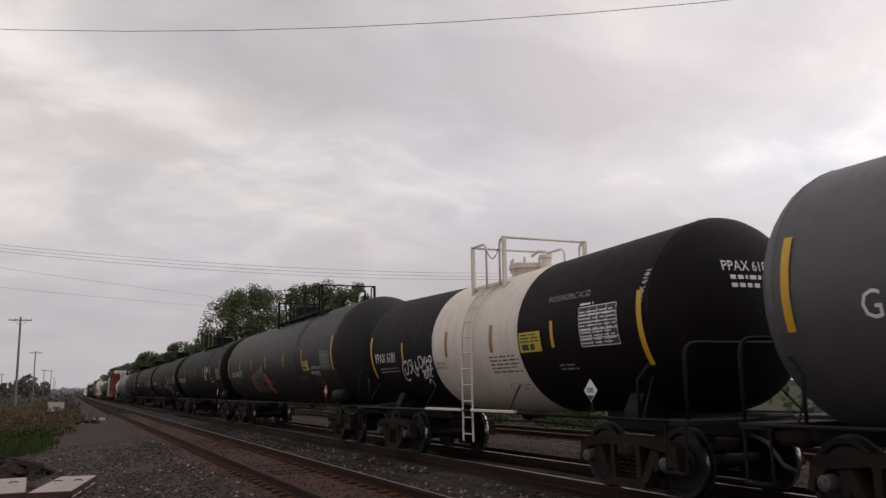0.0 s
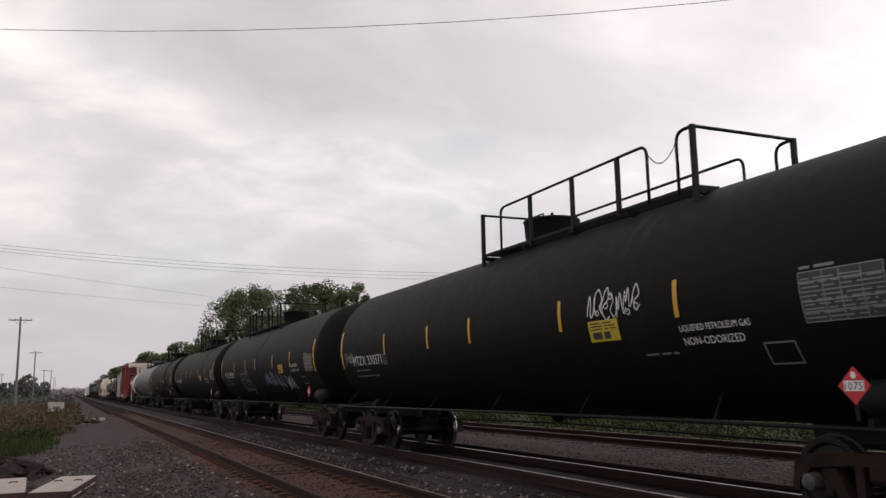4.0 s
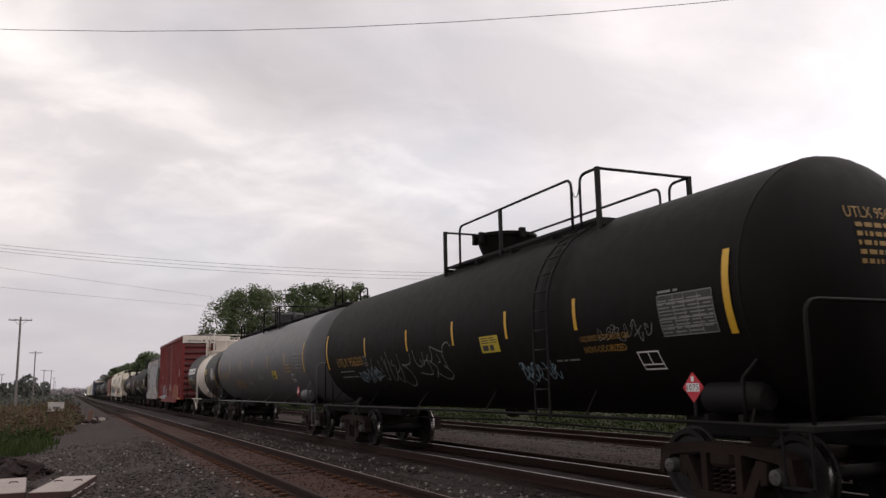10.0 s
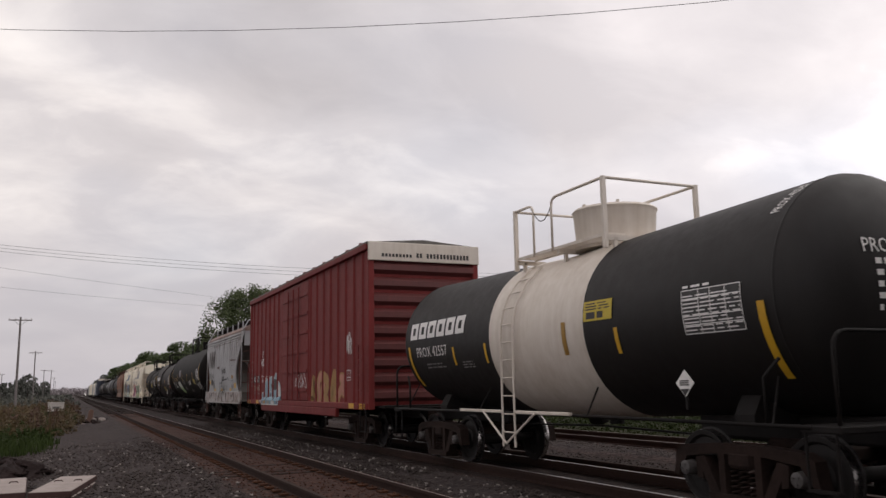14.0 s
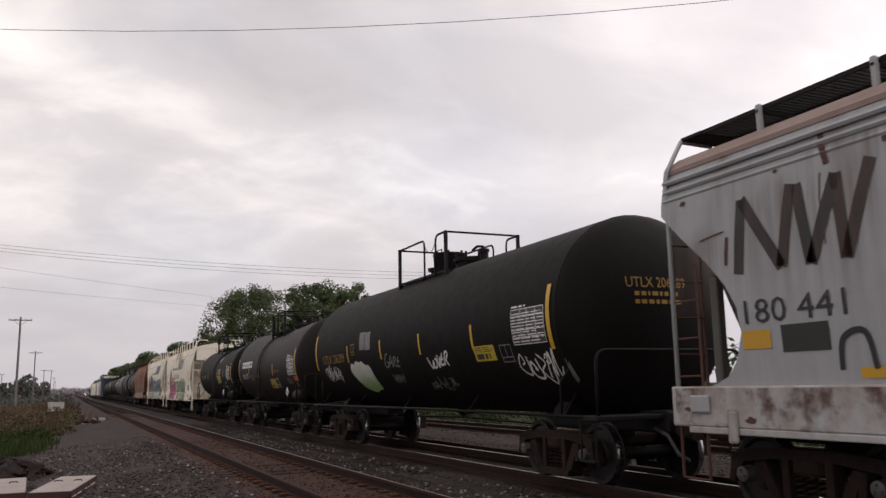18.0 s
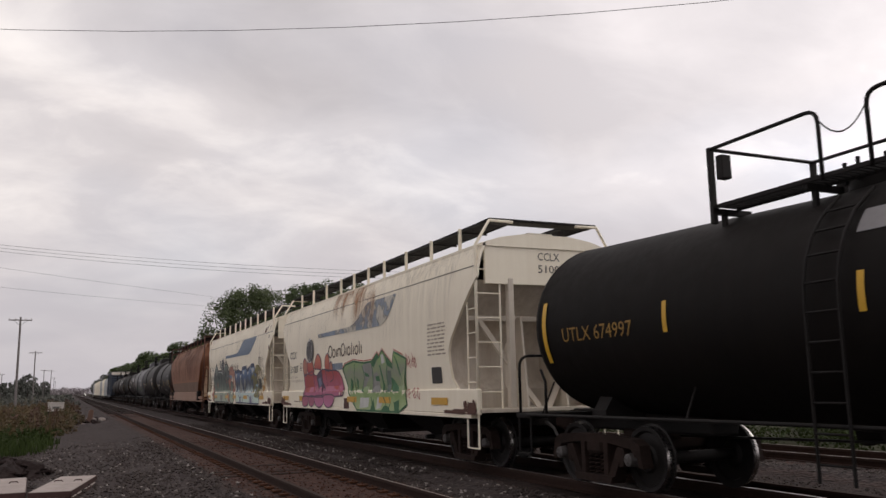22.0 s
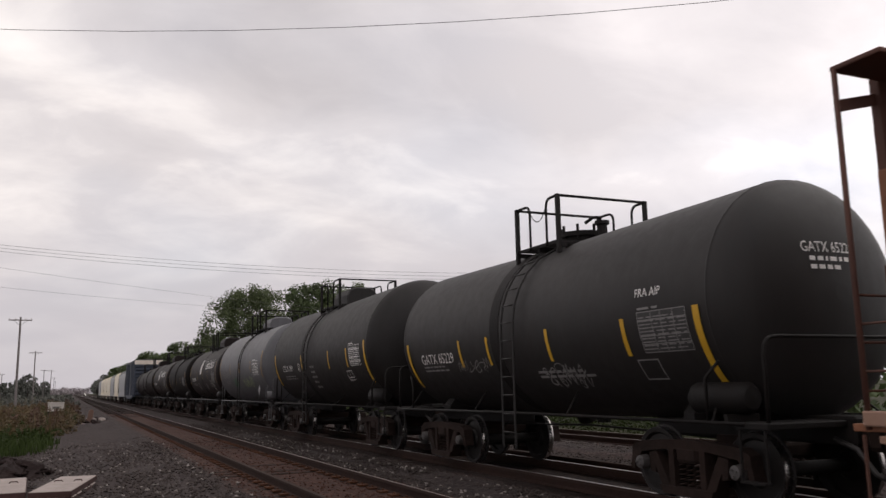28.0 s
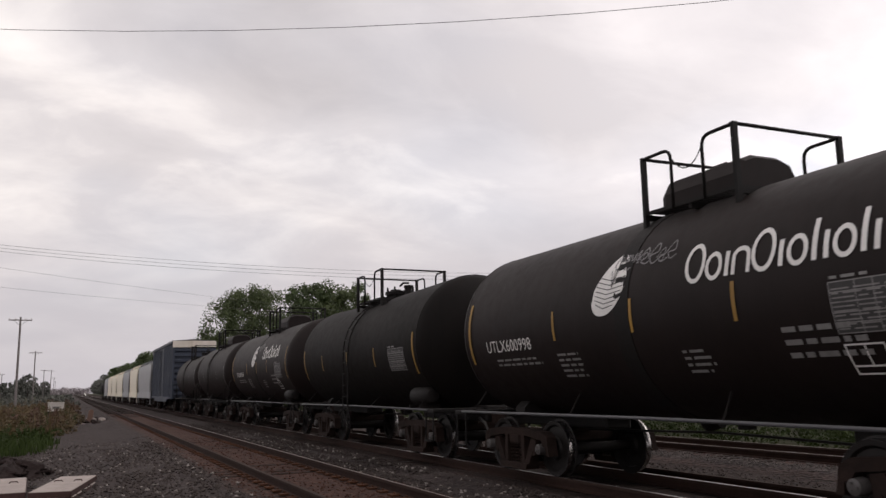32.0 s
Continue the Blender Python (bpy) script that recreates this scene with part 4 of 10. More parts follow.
def start_car(name, label, category, S0, S1):
    car = new(name)
    car.empty_display_size = 0.5
    tagged(car, label, category, "cars of the freight train")
    CARS.append((car, (S0 + S1) / 2))
    return car


def ladder(car, y, w, path, mat, step=0.3, r=0.022, label="", name="ladder"):
    """Two stringers along (x, z) points and rungs between; path from the top down."""
    g = Geo()
    for q in (-w / 2, w / 2):
        g.tube([(x, y + q, z) for x, z in path], r)
    ob = part(name, g, mat, car, label, smooth=True)
    acc, prev = 0.0, Vector(path[0])
    rungs = Geo()
    rungs.tube([(0, -w / 2, 0), (0, w / 2, 0)], r * 0.7)
    rm = mesh_of("rung", rungs, mat, True)
    for p in path[1:]:
        p = Vector(p)
        d = (p - prev).length
        t = step - acc
        while t < d:
            q = prev + (p - prev) * (t / d)
            part("rung", rm, None, ob, at=pose(q.x, y, q.y))
            t += step
        acc = (acc + d) % step
        prev = p
    return ob


def railing(car, pts, mat, r=0.024, name="railing"):
    g = Geo()
    g.tube(pts, r)
    return part(name, g, mat, car, smooth=True, sharp=False)


def arc3(a, b, c, n=5):
    """Rounded corner from a to c round b."""
    a, b, c = Vector(a), Vector(b), Vector(c)
    return [tuple((1 - t) ** 2 * a + 2 * t * (1 - t) * b + t * t * c) for t in np.linspace(0, 1, n)]


# ---------------------------------------------------------------- tank cars
def grating(g, x0, x1, y0, y1, z, pitch=0.09):
    """Open deck: an edge strip all round and cross bars."""
    t = 0.05
    for a, b in ((x0, x0 + 0.03), (x1 - 0.03, x1)):
        g.box(a, b, y0, y1, z - t, z)
    y = y0
    while y < y1:
        g.box(x0 + 0.03, x1 - 0.03, y, y + 0.03, z - 0.035, z - 0.005)
        y += pitch


def top_platform(car, y0, y1, zf, zt, mat, gap, r, zc, set_in=0.0, posts=(), xw=0.9):
    """Platform round the manway: two deck strips, end decks, rails on four sides with a gap where the ladder comes up."""
    for s in (-1, 1):
        g = Geo()
        a, b = sorted((s * xw, s * 0.5))
        grating(g, a, b, y0, y1, zf + 0.12)
        d = part("platform_deck", g, mat, car, "open grating platform deck")
        n = max(2, int((y1 - y0) / 1.4))
        for i in range(n + 1):
            g = Geo()
            y = y0 + (y1 - y0) * i / n
            zs = zc + math.sqrt(max(0.01, r * r - xw * xw * 0.7))
            g.box(min(s * xw * 0.98, s * 0.3), max(s * xw * 0.98, s * 0.3), y - 0.03, y + 0.03, zf + 0.0, zf + 0.075)
            g.box(min(s * xw * 0.84, s * xw * 0.78), max(s * xw * 0.84, s * xw * 0.78), y - 0.03, y + 0.03, zs - 0.1, zf + 0.05)
            part("deck_bracket", g, mat, d)
    h = zt
    # near side in two runs, either side of the gap
    ga, gb = gap
    k = 0.16
    near = [(-xw, y1, zf - 0.05), (-xw, y1, h)]
    head = [(-xw, y1 - set_in, zf + 0.05)] + arc3((-xw, y1 - set_in, h - k), (-xw, y1 - set_in, h), (-xw, y1 - set_in - k, h)) if set_in else [(-xw, y1, h)]
    run1 = head + arc3((-xw, ga + k, h), (-xw, ga, h), (-xw, ga, h - k)) + [(-xw, ga, zf + 0.05)]
    run2 = [(-xw, y0, h)] + arc3((-xw, gb - k, h), (-xw, gb, h), (-xw, gb, h - k)) + [(-xw, gb, zf + 0.05)]
    railing(car, run1, mat)
    railing(car, run2, mat)
    for y in (y0, y1):
        for x in (-xw, xw):
            g = Geo()
            g.box(x - 0.035, x + 0.035, y - 0.03, y + 0.03, zf - 0.12, h + 0.02)
            part("post", g, mat, car)
        railing(car, [(-xw, y, h), (xw, y, h)], mat)
    for y in posts:
        g = Geo()
        g.box(-xw - 0.03, -xw + 0.03, y - 0.03, y + 0.03, zf, h)
        part("post", g, mat, car)
    fa, fb = gap
    railing(car, [(xw, y1, h)] + arc3((xw, fa + k, h), (xw, fa, h), (xw, fa, h - k)) + [(xw, fa, zf + 0.05)], mat)
    railing(car, [(xw, y0, h)] + arc3((xw, fb - k, h), (xw, fb, h), (xw, fb, h - k)) + [(xw, fb, zf + 0.05)], mat)
    # slack safety chain across the gap
    g = Geo()
    g.tube([(-xw, ga + (gb - ga) * t, h - 0.12 - 0.22 * 4 * t * (1 - t)) for t in np.linspace(0, 1, 9)], 0.009, 4)
    part("safety_chain", g, M["steel"], car)


def hatch(car, kind, y, z, mat, k_=1.0):
    g = Geo()
    if kind == "drum":
        hk = max(1.0, k_)
        g.lathe([(0, 0.52 * k_), (0.05, 0.52 * k_), (0.05, 0.5 * k_), (0.46 * hk, 0.53 * k_), (0.5 * hk, 0.55 * k_), (0.53 * hk, 0.52 * k_), (0.54 * hk, 0.0)], 22, "z", (0, y, z))
        ob = part("valve_housing", g, mat, car, "round valve housing", smooth=True)
        b = Geo()
        for k in range(6):
            a = k * 1.047
            b.cyl((0.46 * k_ * math.cos(a), y + 0.46 * k_ * math.sin(a), z + 0.5 * hk), (0.46 * k_ * math.cos(a), y + 0.46 * k_ * math.sin(a), z + 0.54 * hk + 0.04), 0.03, 6)
        b.tube([(-0.3, y + 0.2, z + 0.54 * hk), (-0.3, y + 0.2, z + 0.54 * hk + 0.06), (-0.3, y - 0.2, z + 0.54 * hk + 0.06), (-0.3, y - 0.2, z + 0.54 * hk)], 0.015)
        part("lid_fittings", b, mat, ob)
    elif kind == "pan":
        g.lathe([(0, 0.42), (0.08, 0.45), (0.1, 0.5), (0.42, 0.62), (0.44, 0.66), (0.5, 0.66), (0.52, 0.6), (0.53, 0.0)], 22, "z", (0, y, z))
        ob = part("valve_housing", g, mat, car, "flared round valve housing", smooth=True)
        b = Geo()
        for k in (-1, 1):
            b.box(-0.7, -0.6, y + k * 0.15 - 0.04, y + k * 0.15 + 0.04, z + 0.3, z + 0.52)
            b.box(-0.06, 0.06, y + k * 0.7 - 0.05, y + k * 0.7 + 0.05, z + 0.36, z + 0.56)
        part("lid_fittings", b, mat, ob)
    elif kind == "box":
        a = [(-0.5, 0.0), (-0.5, 0.26), (-0.4, 0.45), (-0.22, 0.52), (0.22, 0.52), (0.4, 0.45), (0.5, 0.26), (0.5, 0.0)]
        g.loft([[(p * 0.96, y - 0.78, z + q * 0.9) for p, q in a], [(p, y - 0.7, z + q) for p, q in a], [(p, y + 0.7, z + q) for p, q in a], [(p * 0.96, y + 0.78, z + q * 0.9) for p, q in a]])
        ob = part("valve_housing", g, mat, car, "rounded sheet-metal valve housing")
        b = Geo()
        b.tube([(-0.1, y - 0.15, z + 0.51), (-0.1, y - 0.15, z + 0.57), (-0.1, y + 0.15, z + 0.57), (-0.1, y + 0.15, z + 0.51)], 0.014)
        part("handle", b, mat, ob)
    else:
        # bolted manway with valves
        g.lathe([(0, 0.36), (0.16, 0.36), (0.16, 0.42), (0.24, 0.42), (0.26, 0.3), (0.28, 0.0)], 18, "z", (0, y, z))
        ob = part("manway", g, mat, car, "bolted manway cover", smooth=True)
        b = Geo()
        b.cyl((0, 0, 0.1), (0, 0, 0.36), 0.026, 6)
        bm_ = mesh_of("swing_bolt", b, mat)
        for k in range(8):
            a = k * 0.785
            part("swing_bolt", bm_, None, ob, at=pose(0.38 * math.cos(a), y + 0.38 * math.sin(a), z))
        b = Geo()
        b.cyl((0, y - 0.62, z), (0, y - 0.62, z + 0.3), 0.09, 10)
        b.cyl((0, y - 0.62, z + 0.3), (0, y - 0.62, z + 0.36), 0.13, 10)
        b.tube([(0, y - 0.62, z + 0.42), (-0.1, y - 0.5, z + 0.44), (-0.12, y - 0.3, z + 0.38)], 0.03)
        part("valve", b, mat, car)
        b = Geo()
        b.cyl((0.1, y + 0.62, z), (0.1, y + 0.62, z + 0.34), 0.07, 10)
        b.cyl((0.1, y + 0.62, z + 0.34), (0.1, y + 0.62, z + 0.38), 0.15, 10)
        part("valve", b, mat, car)


def tank_car(S, r, zc, mat, label, droop=0.0, headd=0.62, plat=None, hatch_kind="drum", hatch_y=0.0, hatch_k=1.0, trim=None, band=None, ladder_y=None, white_ladder=False, walkway=False, airtank=None, seams=(), jacket=False, sub_rail=True, no_ladder=False, brace=False, end_top=2.0, ladder_mat=None, low_mat=None, rail_mat=None, ladder_low=0.5):
    S0, S1 = S
    h = (S1 - S0) / 2
    trim = trim or M["steel"]
    low = low_mat or M["steel"]
    car = start_car("tank_car", label, "tank car", S0, S1)
    tn = math.tan(radians(droop))
    cz = lambda y: zc + tn * (min(abs(y), h) - 0.35 * h)
    n = 44
    ring = lambda y, q, dz=0.0: [(q * math.cos(2 * math.pi * k / n), y, cz(y) + q * math.sin(2 * math.pi * k / n)) for k in range(n)]
    ys = [-h - 0.12, -h * 0.5, -0.02, 0.02, h * 0.5, h + 0.12] if droop else [-h - 0.12, 0, h + 0.12]
    g = Geo()
    g.loft([ring(y, r) for y in ys], caps=False)
    part("tank_shell", g, mat, car, smooth=True, sharp=False)
    for s in (-1, 1):
        g = Geo()
        rings = []
        for a in np.linspace(0, 1.5, 10):
            y = s * (h + 0.12 + headd * math.sin(a))
            rings.append(ring(y, r * math.cos(a)))
        g.loft(rings, caps=False)
        g.poly(ring(s * (h + 0.12 + headd), r * math.cos(1.5)))
        part("tank_head", g, mat, car, smooth=True, sharp=False)
        g = Geo()
        g.loft([ring(s * (h + 0.105), r + 0.001), ring(s * (h + 0.11), r + 0.005), ring(s * (h + 0.13), r + 0.005), ring(s * (h + 0.135), r + 0.001)], caps=False)
        part("weld_band", g, mat, car, smooth=True)
    for y in seams:
        g = Geo()
        w = 0.16 if jacket else 0.035
        g.loft([ring(y - w, r - 0.002), ring(y - w, r + 0.009), ring(y + w, r + 0.009), ring(y + w, r - 0.002)], caps=False)
        part("shell_band", g, M["steel"] if jacket else mat, car, smooth=True)
    if band:
        b0, b1 = band
        g = Geo()
        g.loft([ring(y, r + 0.006) for y in np.linspace(b1, b0, 9)], caps=False)
        part("painted_band", g, M["whiteband"], car, "dirty white band round the tank", smooth=True, sharp=False)
    side = Side(lambda y, z: -math.sqrt(max(0.02, r * r - (z - cz(y)) ** 2)))
    yb = h - 0.9
    # saddles, stub sills, end sills
    for s in (-1, 1):
        g = Geo()
        w = 0.95
        g.prism_y([(-w, 1.0), (w, 1.0), (w, 1.12), (0.8, cz(yb) - math.sqrt(max(0.05, r * r - 0.64)) + 0.05), (0.5, cz(yb) - math.sqrt(r * r - 0.25) + 0.05), (-0.5, cz(yb) - math.sqrt(r * r - 0.25) + 0.05), (-0.8, cz(yb) - math.sqrt(max(0.05, r * r - 0.64)) + 0.05), (-w, 1.12)], s * yb - 0.16, s * yb + 0.16)
        part("tank_saddle", g, M["steel"], car)
        g = Geo()
        a, b = sorted((s * (yb - 1.6), s * (h + 0.95)))
        g.box(-0.25, 0.25, a, b, 0.78, 1.1, 0.03)
        part("stub_sill", g, M["steel"], car)
        g = Geo()
        a, b = sorted((s * (h + 0.35), s * (h + 0.85)))
        g.box(-1.42, 1.42, a, b, 0.98, 1.06, 0.015)
        es = part("end_sill", g, M["steel"], car)
        # steps at the corners
        for x in (-1.4, 1.4):
            g = Geo()
            g.tube([(x, s * (h + 0.4), 1.0), (x, s * (h + 0.4), 0.42), (x, s * (h + 0.78), 0.42), (x, s * (h + 0.78), 1.0)], 0.018)
            g.box(x - 0.05, x + 0.05, min(s * (h + 0.4), s * (h + 0.78)), max(s * (h + 0.4), s * (h + 0.78)), 0.405, 0.43)
            part("step", g, low, es)
        # end guard rail
        ye = s * (h + 0.8)
        top = end_top
        if top:
            railing(car, [(-1.36, ye, 1.0)] + arc3((-1.36, ye, top - 0.2), (-1.36, ye, top), (-1.16, ye, top)) + arc3((1.16, ye, top), (1.36, ye, top), (1.36, ye, top - 0.2)) + [(1.36, ye, 1.0)], low, 0.024, "end_rail")
        if top:
            railing(car, [(-1.4, s * (h - 0.1), 1.06), (-1.4, s * (h - 0.1), 1.55), (-1.36, s * (h + 0.1), 1.75)], low, 0.022, "grab_iron")
    if sub_rail:
        for x in (-1.42, 1.42):
            railing(car, [(x, -h - 0.5, 1.04), (x, 0, 1.06), (x, h + 0.5, 1.04)], rail_mat or low, 0.026, "side_rail")
            m = max(3, int(h / 1.4))
            for i in range(m + 1):
                g = Geo()
                y = -h + 2 * h * i / m
                g.tube([(x, y, 1.05), (x * 0.72, y + 0.25, cz(y) - math.sqrt(max(0.03, r * r - (x * 0.72) ** 2)) + 0.02)], 0.015, 5)
                part("rail_bracket", g, low, car)
    # brake gear under the middle
    g = Geo()
    g.lathe([(-0.02, 0.0), (0, 0.1), (0.25, 0.16), (0.3, 0.16), (0.32, 0.0)], 14, "y", (0.4, 0.4, cz(0) - r - 0.05 + 0.02))
    g.tube([(0.2, -yb + 0.4, 0.72), (0.2, 0.2, 0.8), (0.2, yb - 0.4, 0.72)], 0.02, 5)
    g.tube([(0.0, -0.5, cz(0) - r + 0.03), (0.0, -0.5, cz(0) - r - 0.1)], 0.12, 10)
    part("brake_gear", g, M["steel"], car)
    if airtank:
        y = airtank
        g = Geo()
        g.lathe([(-0.5, 0.0), (-0.48, 0.13), (-0.4, 0.19), (0.4, 0.19), (0.48, 0.13), (0.5, 0.0)], 18, "y", (-1.12, y, 1.32))
        at = part("air_reservoir", g, low, car, smooth=True)
        for k in (-0.28, 0.28):
            g = Geo()
            g.box(-1.36, -0.88, y + k - 0.03, y + k + 0.03, 1.04, 1.14)
            part("reservoir_bracket", g, M["steel"], at)
    add_trucks(car, yb, h + 1.33)
    if walkway:
        z = cz(0) + r + 0.05
        g = Geo()
        for x0, x1 in ((-0.42, -0.08), (0.08, 0.42)):
            grating(g, x0, x1, -h - 0.5, h + 0.5, z + 0.05, 0.14)
        part("walkway", g, M["steel"], car, "narrow grating walkway along the tank top")
        for i in range(9):
            y = -h + 0.4 + (2 * h - 0.8) * i / 8
            g = Geo()
            g.box(-0.46, 0.46, y - 0.04, y + 0.04, z - 0.08, z + 0.02)
            g.box(-0.46, -0.42, y - 0.04, y + 0.04, z, z + 0.16)
            part("walkway_bracket", g, M["steel"], car)
        for s in (-1, 1):
            for x in (-0.42, 0.42):
                y = s * (h + 0.4)
                railing(car, [(x, y, z - 0.1)] + arc3((x, y, z + 0.4), (x, y, z + 0.55), (x, y - s * 0.12, z + 0.55)) + arc3((x, y - s * 0.6, z + 0.55), (x, y - s * 0.75, z + 0.55), (x, y - s * 0.75, z + 0.4)) + [(x, y - s * 0.75, z)], M["steel"], 0.026)
    if plat:
        y0, y1, zf, zt, gap = plat[:5]
        top_platform(car, y0, y1, zf, zt, trim, gap, r, zc, *plat[5:])
        hatch(car, hatch_kind, hatch_y, cz(hatch_y) + r - 0.05, k_=hatch_k, mat=trim if hatch_kind in ("manway",) else (M["whiteband"] if band and hatch_kind == "drum" else mat))
        ly = ladder_y if ladder_y is not None else (gap[0] + gap[1]) / 2
        path = []
        z1 = zf + 0.1
        for z in np.linspace(z1, 1.0, 12):
            if z > cz(ly) + r * 0.97:
                continue
            path.append((-math.sqrt(max(0.02, r * r - (z - cz(ly)) ** 2)) - 0.09 if z > cz(ly) else -r - 0.09, z))
        path.append((-r - 0.09, ladder_low))
        if not no_ladder:
            ladder(car, ly, 0.42, path, ladder_mat or trim, r=0.02, label="white-painted side ladder" if white_ladder else "steel side ladder")
        if white_ladder:
            for a, b in ((gap[0] + 0.2, gap[0] + 1.6), (gap[1] - 1.6, gap[1] - 0.2)):
                g = Geo()
                g.box(-1.5, -1.43, ly + (0.25 if a > ly else -1.9), ly + (1.9 if a > ly else -0.25), 1.05, 1.1, 0.01)
                part("side_step", g, trim, car)
            if not brace:
                return car, side, h, cz
            g = Geo()
            g.tube([(-1.5, ly + 0.9, 1.06), (-1.48, ly + 0.1, 0.55), (-1.5, ly - 0.9, 1.06)], 0.02)
            part("ladder_brace", g, trim, car)
    return car, side, h, cz


def end_text(car, h, cz, r, body, z, size, mat, headd=0.62, rows=2, seed=3, dx=-0.12, lines=()):
    """Marks on the leading tank head, which faces along -y."""
    g = Geo()

    def on_head(x, zz, off=0.01):
        q = min(0.98, math.hypot(x, zz - cz(h)) / r)
        return (x, -(h + 0.12 + headd * math.sqrt(1 - q * q)) - off, zz)
    w = size * len(body) * 0.62
    x0 = dx - w / 2

    def put(text, x, zz, width, height):
        vs, fs = text_flat(text)
        b = len(g.v)
        for u, v in vs:
            g.v.append(on_head(x + width * u, zz + height * v, 0.012))
        g.f.extend(tuple(b + i for i in f) for f in fs)
    put(body, x0, z, w, size)
    for k, ln in enumerate(lines):
        put(ln, x0 + w * 0.12, z - size * (0.8 + 0.78 * k), len(ln) * size * 0.34, size * 0.5)
    rng = random.Random(seed)
    for k in range(len(lines), rows):
        zz = z - size * (0.8 + 0.78 * k)
        x = x0 + w * 0.12
        while x < x0 + w * rng.uniform(0.65, 0.9):
            l = rng.uniform(0.03, 0.12)
            g.quad(on_head(x, zz), on_head(x + l, zz), on_head(x + l, zz + size * 0.4), on_head(x, zz + size * 0.4))
            x += l + 0.035
    part("lettering", g, mat, car, "reporting marks on the tank end")


def round_text(car, y, a0, a1, size, body, r, zc, mat, slant=0.0):
    """Small marks that run up round the tank's edge, from angle a0 to a1."""
    g = Geo()
    vs, fs = text_flat(body)
    for u, v in vs:
        a = radians(a0 + (a1 - a0) * u)
        g.v.append((-(r + 0.008) * math.cos(a), y + slant * u + size * v, zc + (r + 0.008) * math.sin(a)))
    g.f += fs
    part("lettering", g, mat, car, "small marks running up the tank end")


def mark_tank(car, side, h, stripes, zmid, sh, table=None, plac=None, ymat="yellow", end_z=None, dim=False, ink="white"):
    """Reflective stripes, data table and emergency placard."""
    for y in stripes:
        g = Geo()
        wd = 0.026 if ymat == "dimwhite" else 0.03 if dim else 0.042
        side.rect(g, y + wd, y - wd, zmid - sh / 2, zmid + sh / 2)
        part("stripe", g, M[ymat], car, "worn pale reflective stripe" if ymat == "dimwhite" else "yellow reflective stripe")
    for s in (-1, 1):
        z0, z1 = end_z or (zmid - 0.45, zmid + 0.55)
        g = Geo()
        wd = 0.03 if ymat == "dimwhite" else 0.04 if dim else 0.055
        side.rect(g, s * (h - 0.07) + wd, s * (h - 0.07) - wd, z0, z1, 0.014, 10)
        part("stripe", g, M[ymat], car, "long worn pale stripe" if ymat == "dimwhite" else "long yellow reflective stripe")
    if table:
        y0, y1, z0, z1 = table
        rng = random.Random(int(abs(y0) * 100))
        g = Geo()
        side.rect(g, y0, y1, z0, z1, 0.005, 5)
        tb = part("data_table", g, M["tablegrey"], car, "stencilled data table with white print")
        g = Geo()
        side.bars(g, y0 - 0.02, y1 + 0.02, z0 + 0.02, z1 - 0.05, 10, rng, 0.36, 0.008)
        side.bars(g, y0 - 0.02, (y0 + y1) / 2, z1 + 0.02, z1 + 0.07, 1, rng, 0.6, 0.008)
        ink = M["dimwhite" if dim else ink]
        part("print", g, ink, tb)
        for z in np.linspace(z0, z1, 6):
            g = Geo()
            side.rect(g, y0, y1, z - 0.006, z + 0.006, 0.0075, 1)
            part("rule", g, ink, tb)
        for k in (0, 0.3, 0.5, 0.75, 1):
            y = y0 + (y1 - y0) * k
            g = Geo()
            side.rect(g, y + 0.006, y - 0.006, z0, z1, 0.0085, 4)
            part("rule", g, ink, tb)
    if plac:
        y0, y1, z0, z1 = plac
        g = Geo()
        side.rect(g, y0, y1, z0, z1, 0.01, 4)
        ob = part("notice", g, M["yellowpl"], car, "yellow emergency notice")
        g = Geo()
        rng = random.Random(5)
        side.bars(g, y0 - 0.05, y1 + 0.05, z0 + 0.15, z1 - 0.02, 3, rng, 0.45, 0.013)
        side.bars(g, y0 - 0.08, y1 + 0.08, z0 + 0.02, z0 + 0.14, 1, rng, 0.8, 0.013)
        part("print", g, M["darkmark"], ob)


def outline_square(car, side, y0, y1, z0, z1, mat="dimwhite", cross=True):
    g = Geo()
    t = 0.018
    side.rect(g, y0, y1, z1 - t, z1, 0.007, 1)
    side.rect(g, y0, y1, z0, z0 + t, 0.007, 1)
    side.rect(g, y0, y0 - t, z0, z1, 0.007, 3)
    side.rect(g, y1 + t, y1, z0, z1, 0.007, 3)
    if cross:
        m = (y0 + y1) / 2
        side.rect(g, m + t / 2, m - t / 2, z0 + (z1 - z0) * 0.25, z1, 0.007, 2)
        side.rect(g, y0, y1, z0 + (z1 - z0) * 0.25, z0 + (z1 - z0) * 0.25 + t, 0.007, 1)
    part("stencil_box", g, M[mat], car)


def words(car, side, body, y0, y1, z0, z1, mat="white", label="stencilled letter"):
    g = Geo()
    side.text(g, body, y0, y1, z0, z1)
    if z1 - z0 < 0.15:
        part("lettering", g, M[mat], car, label)
        return
    # large marks: one part for each letter
    root = list(range(len(g.v)))
    for f in g.f:
        low = min(root[i] for i in f)
        old = {root[i] for i in f}
        if len(old) > 1:
            root = [low if r in old else r for r in root]
    for r in sorted(set(root[f[0]] for f in g.f)):
        ids = [i for i, q in enumerate(root) if q == r]
        pos = {i: k for k, i in enumerate(ids)}
        one = Geo()
        one.v = [g.v[i] for i in ids]
        one.f = [tuple(pos[i] for i in f) for f in g.f if root[f[0]] == r]
        part("letter", one, M[mat], car, label)


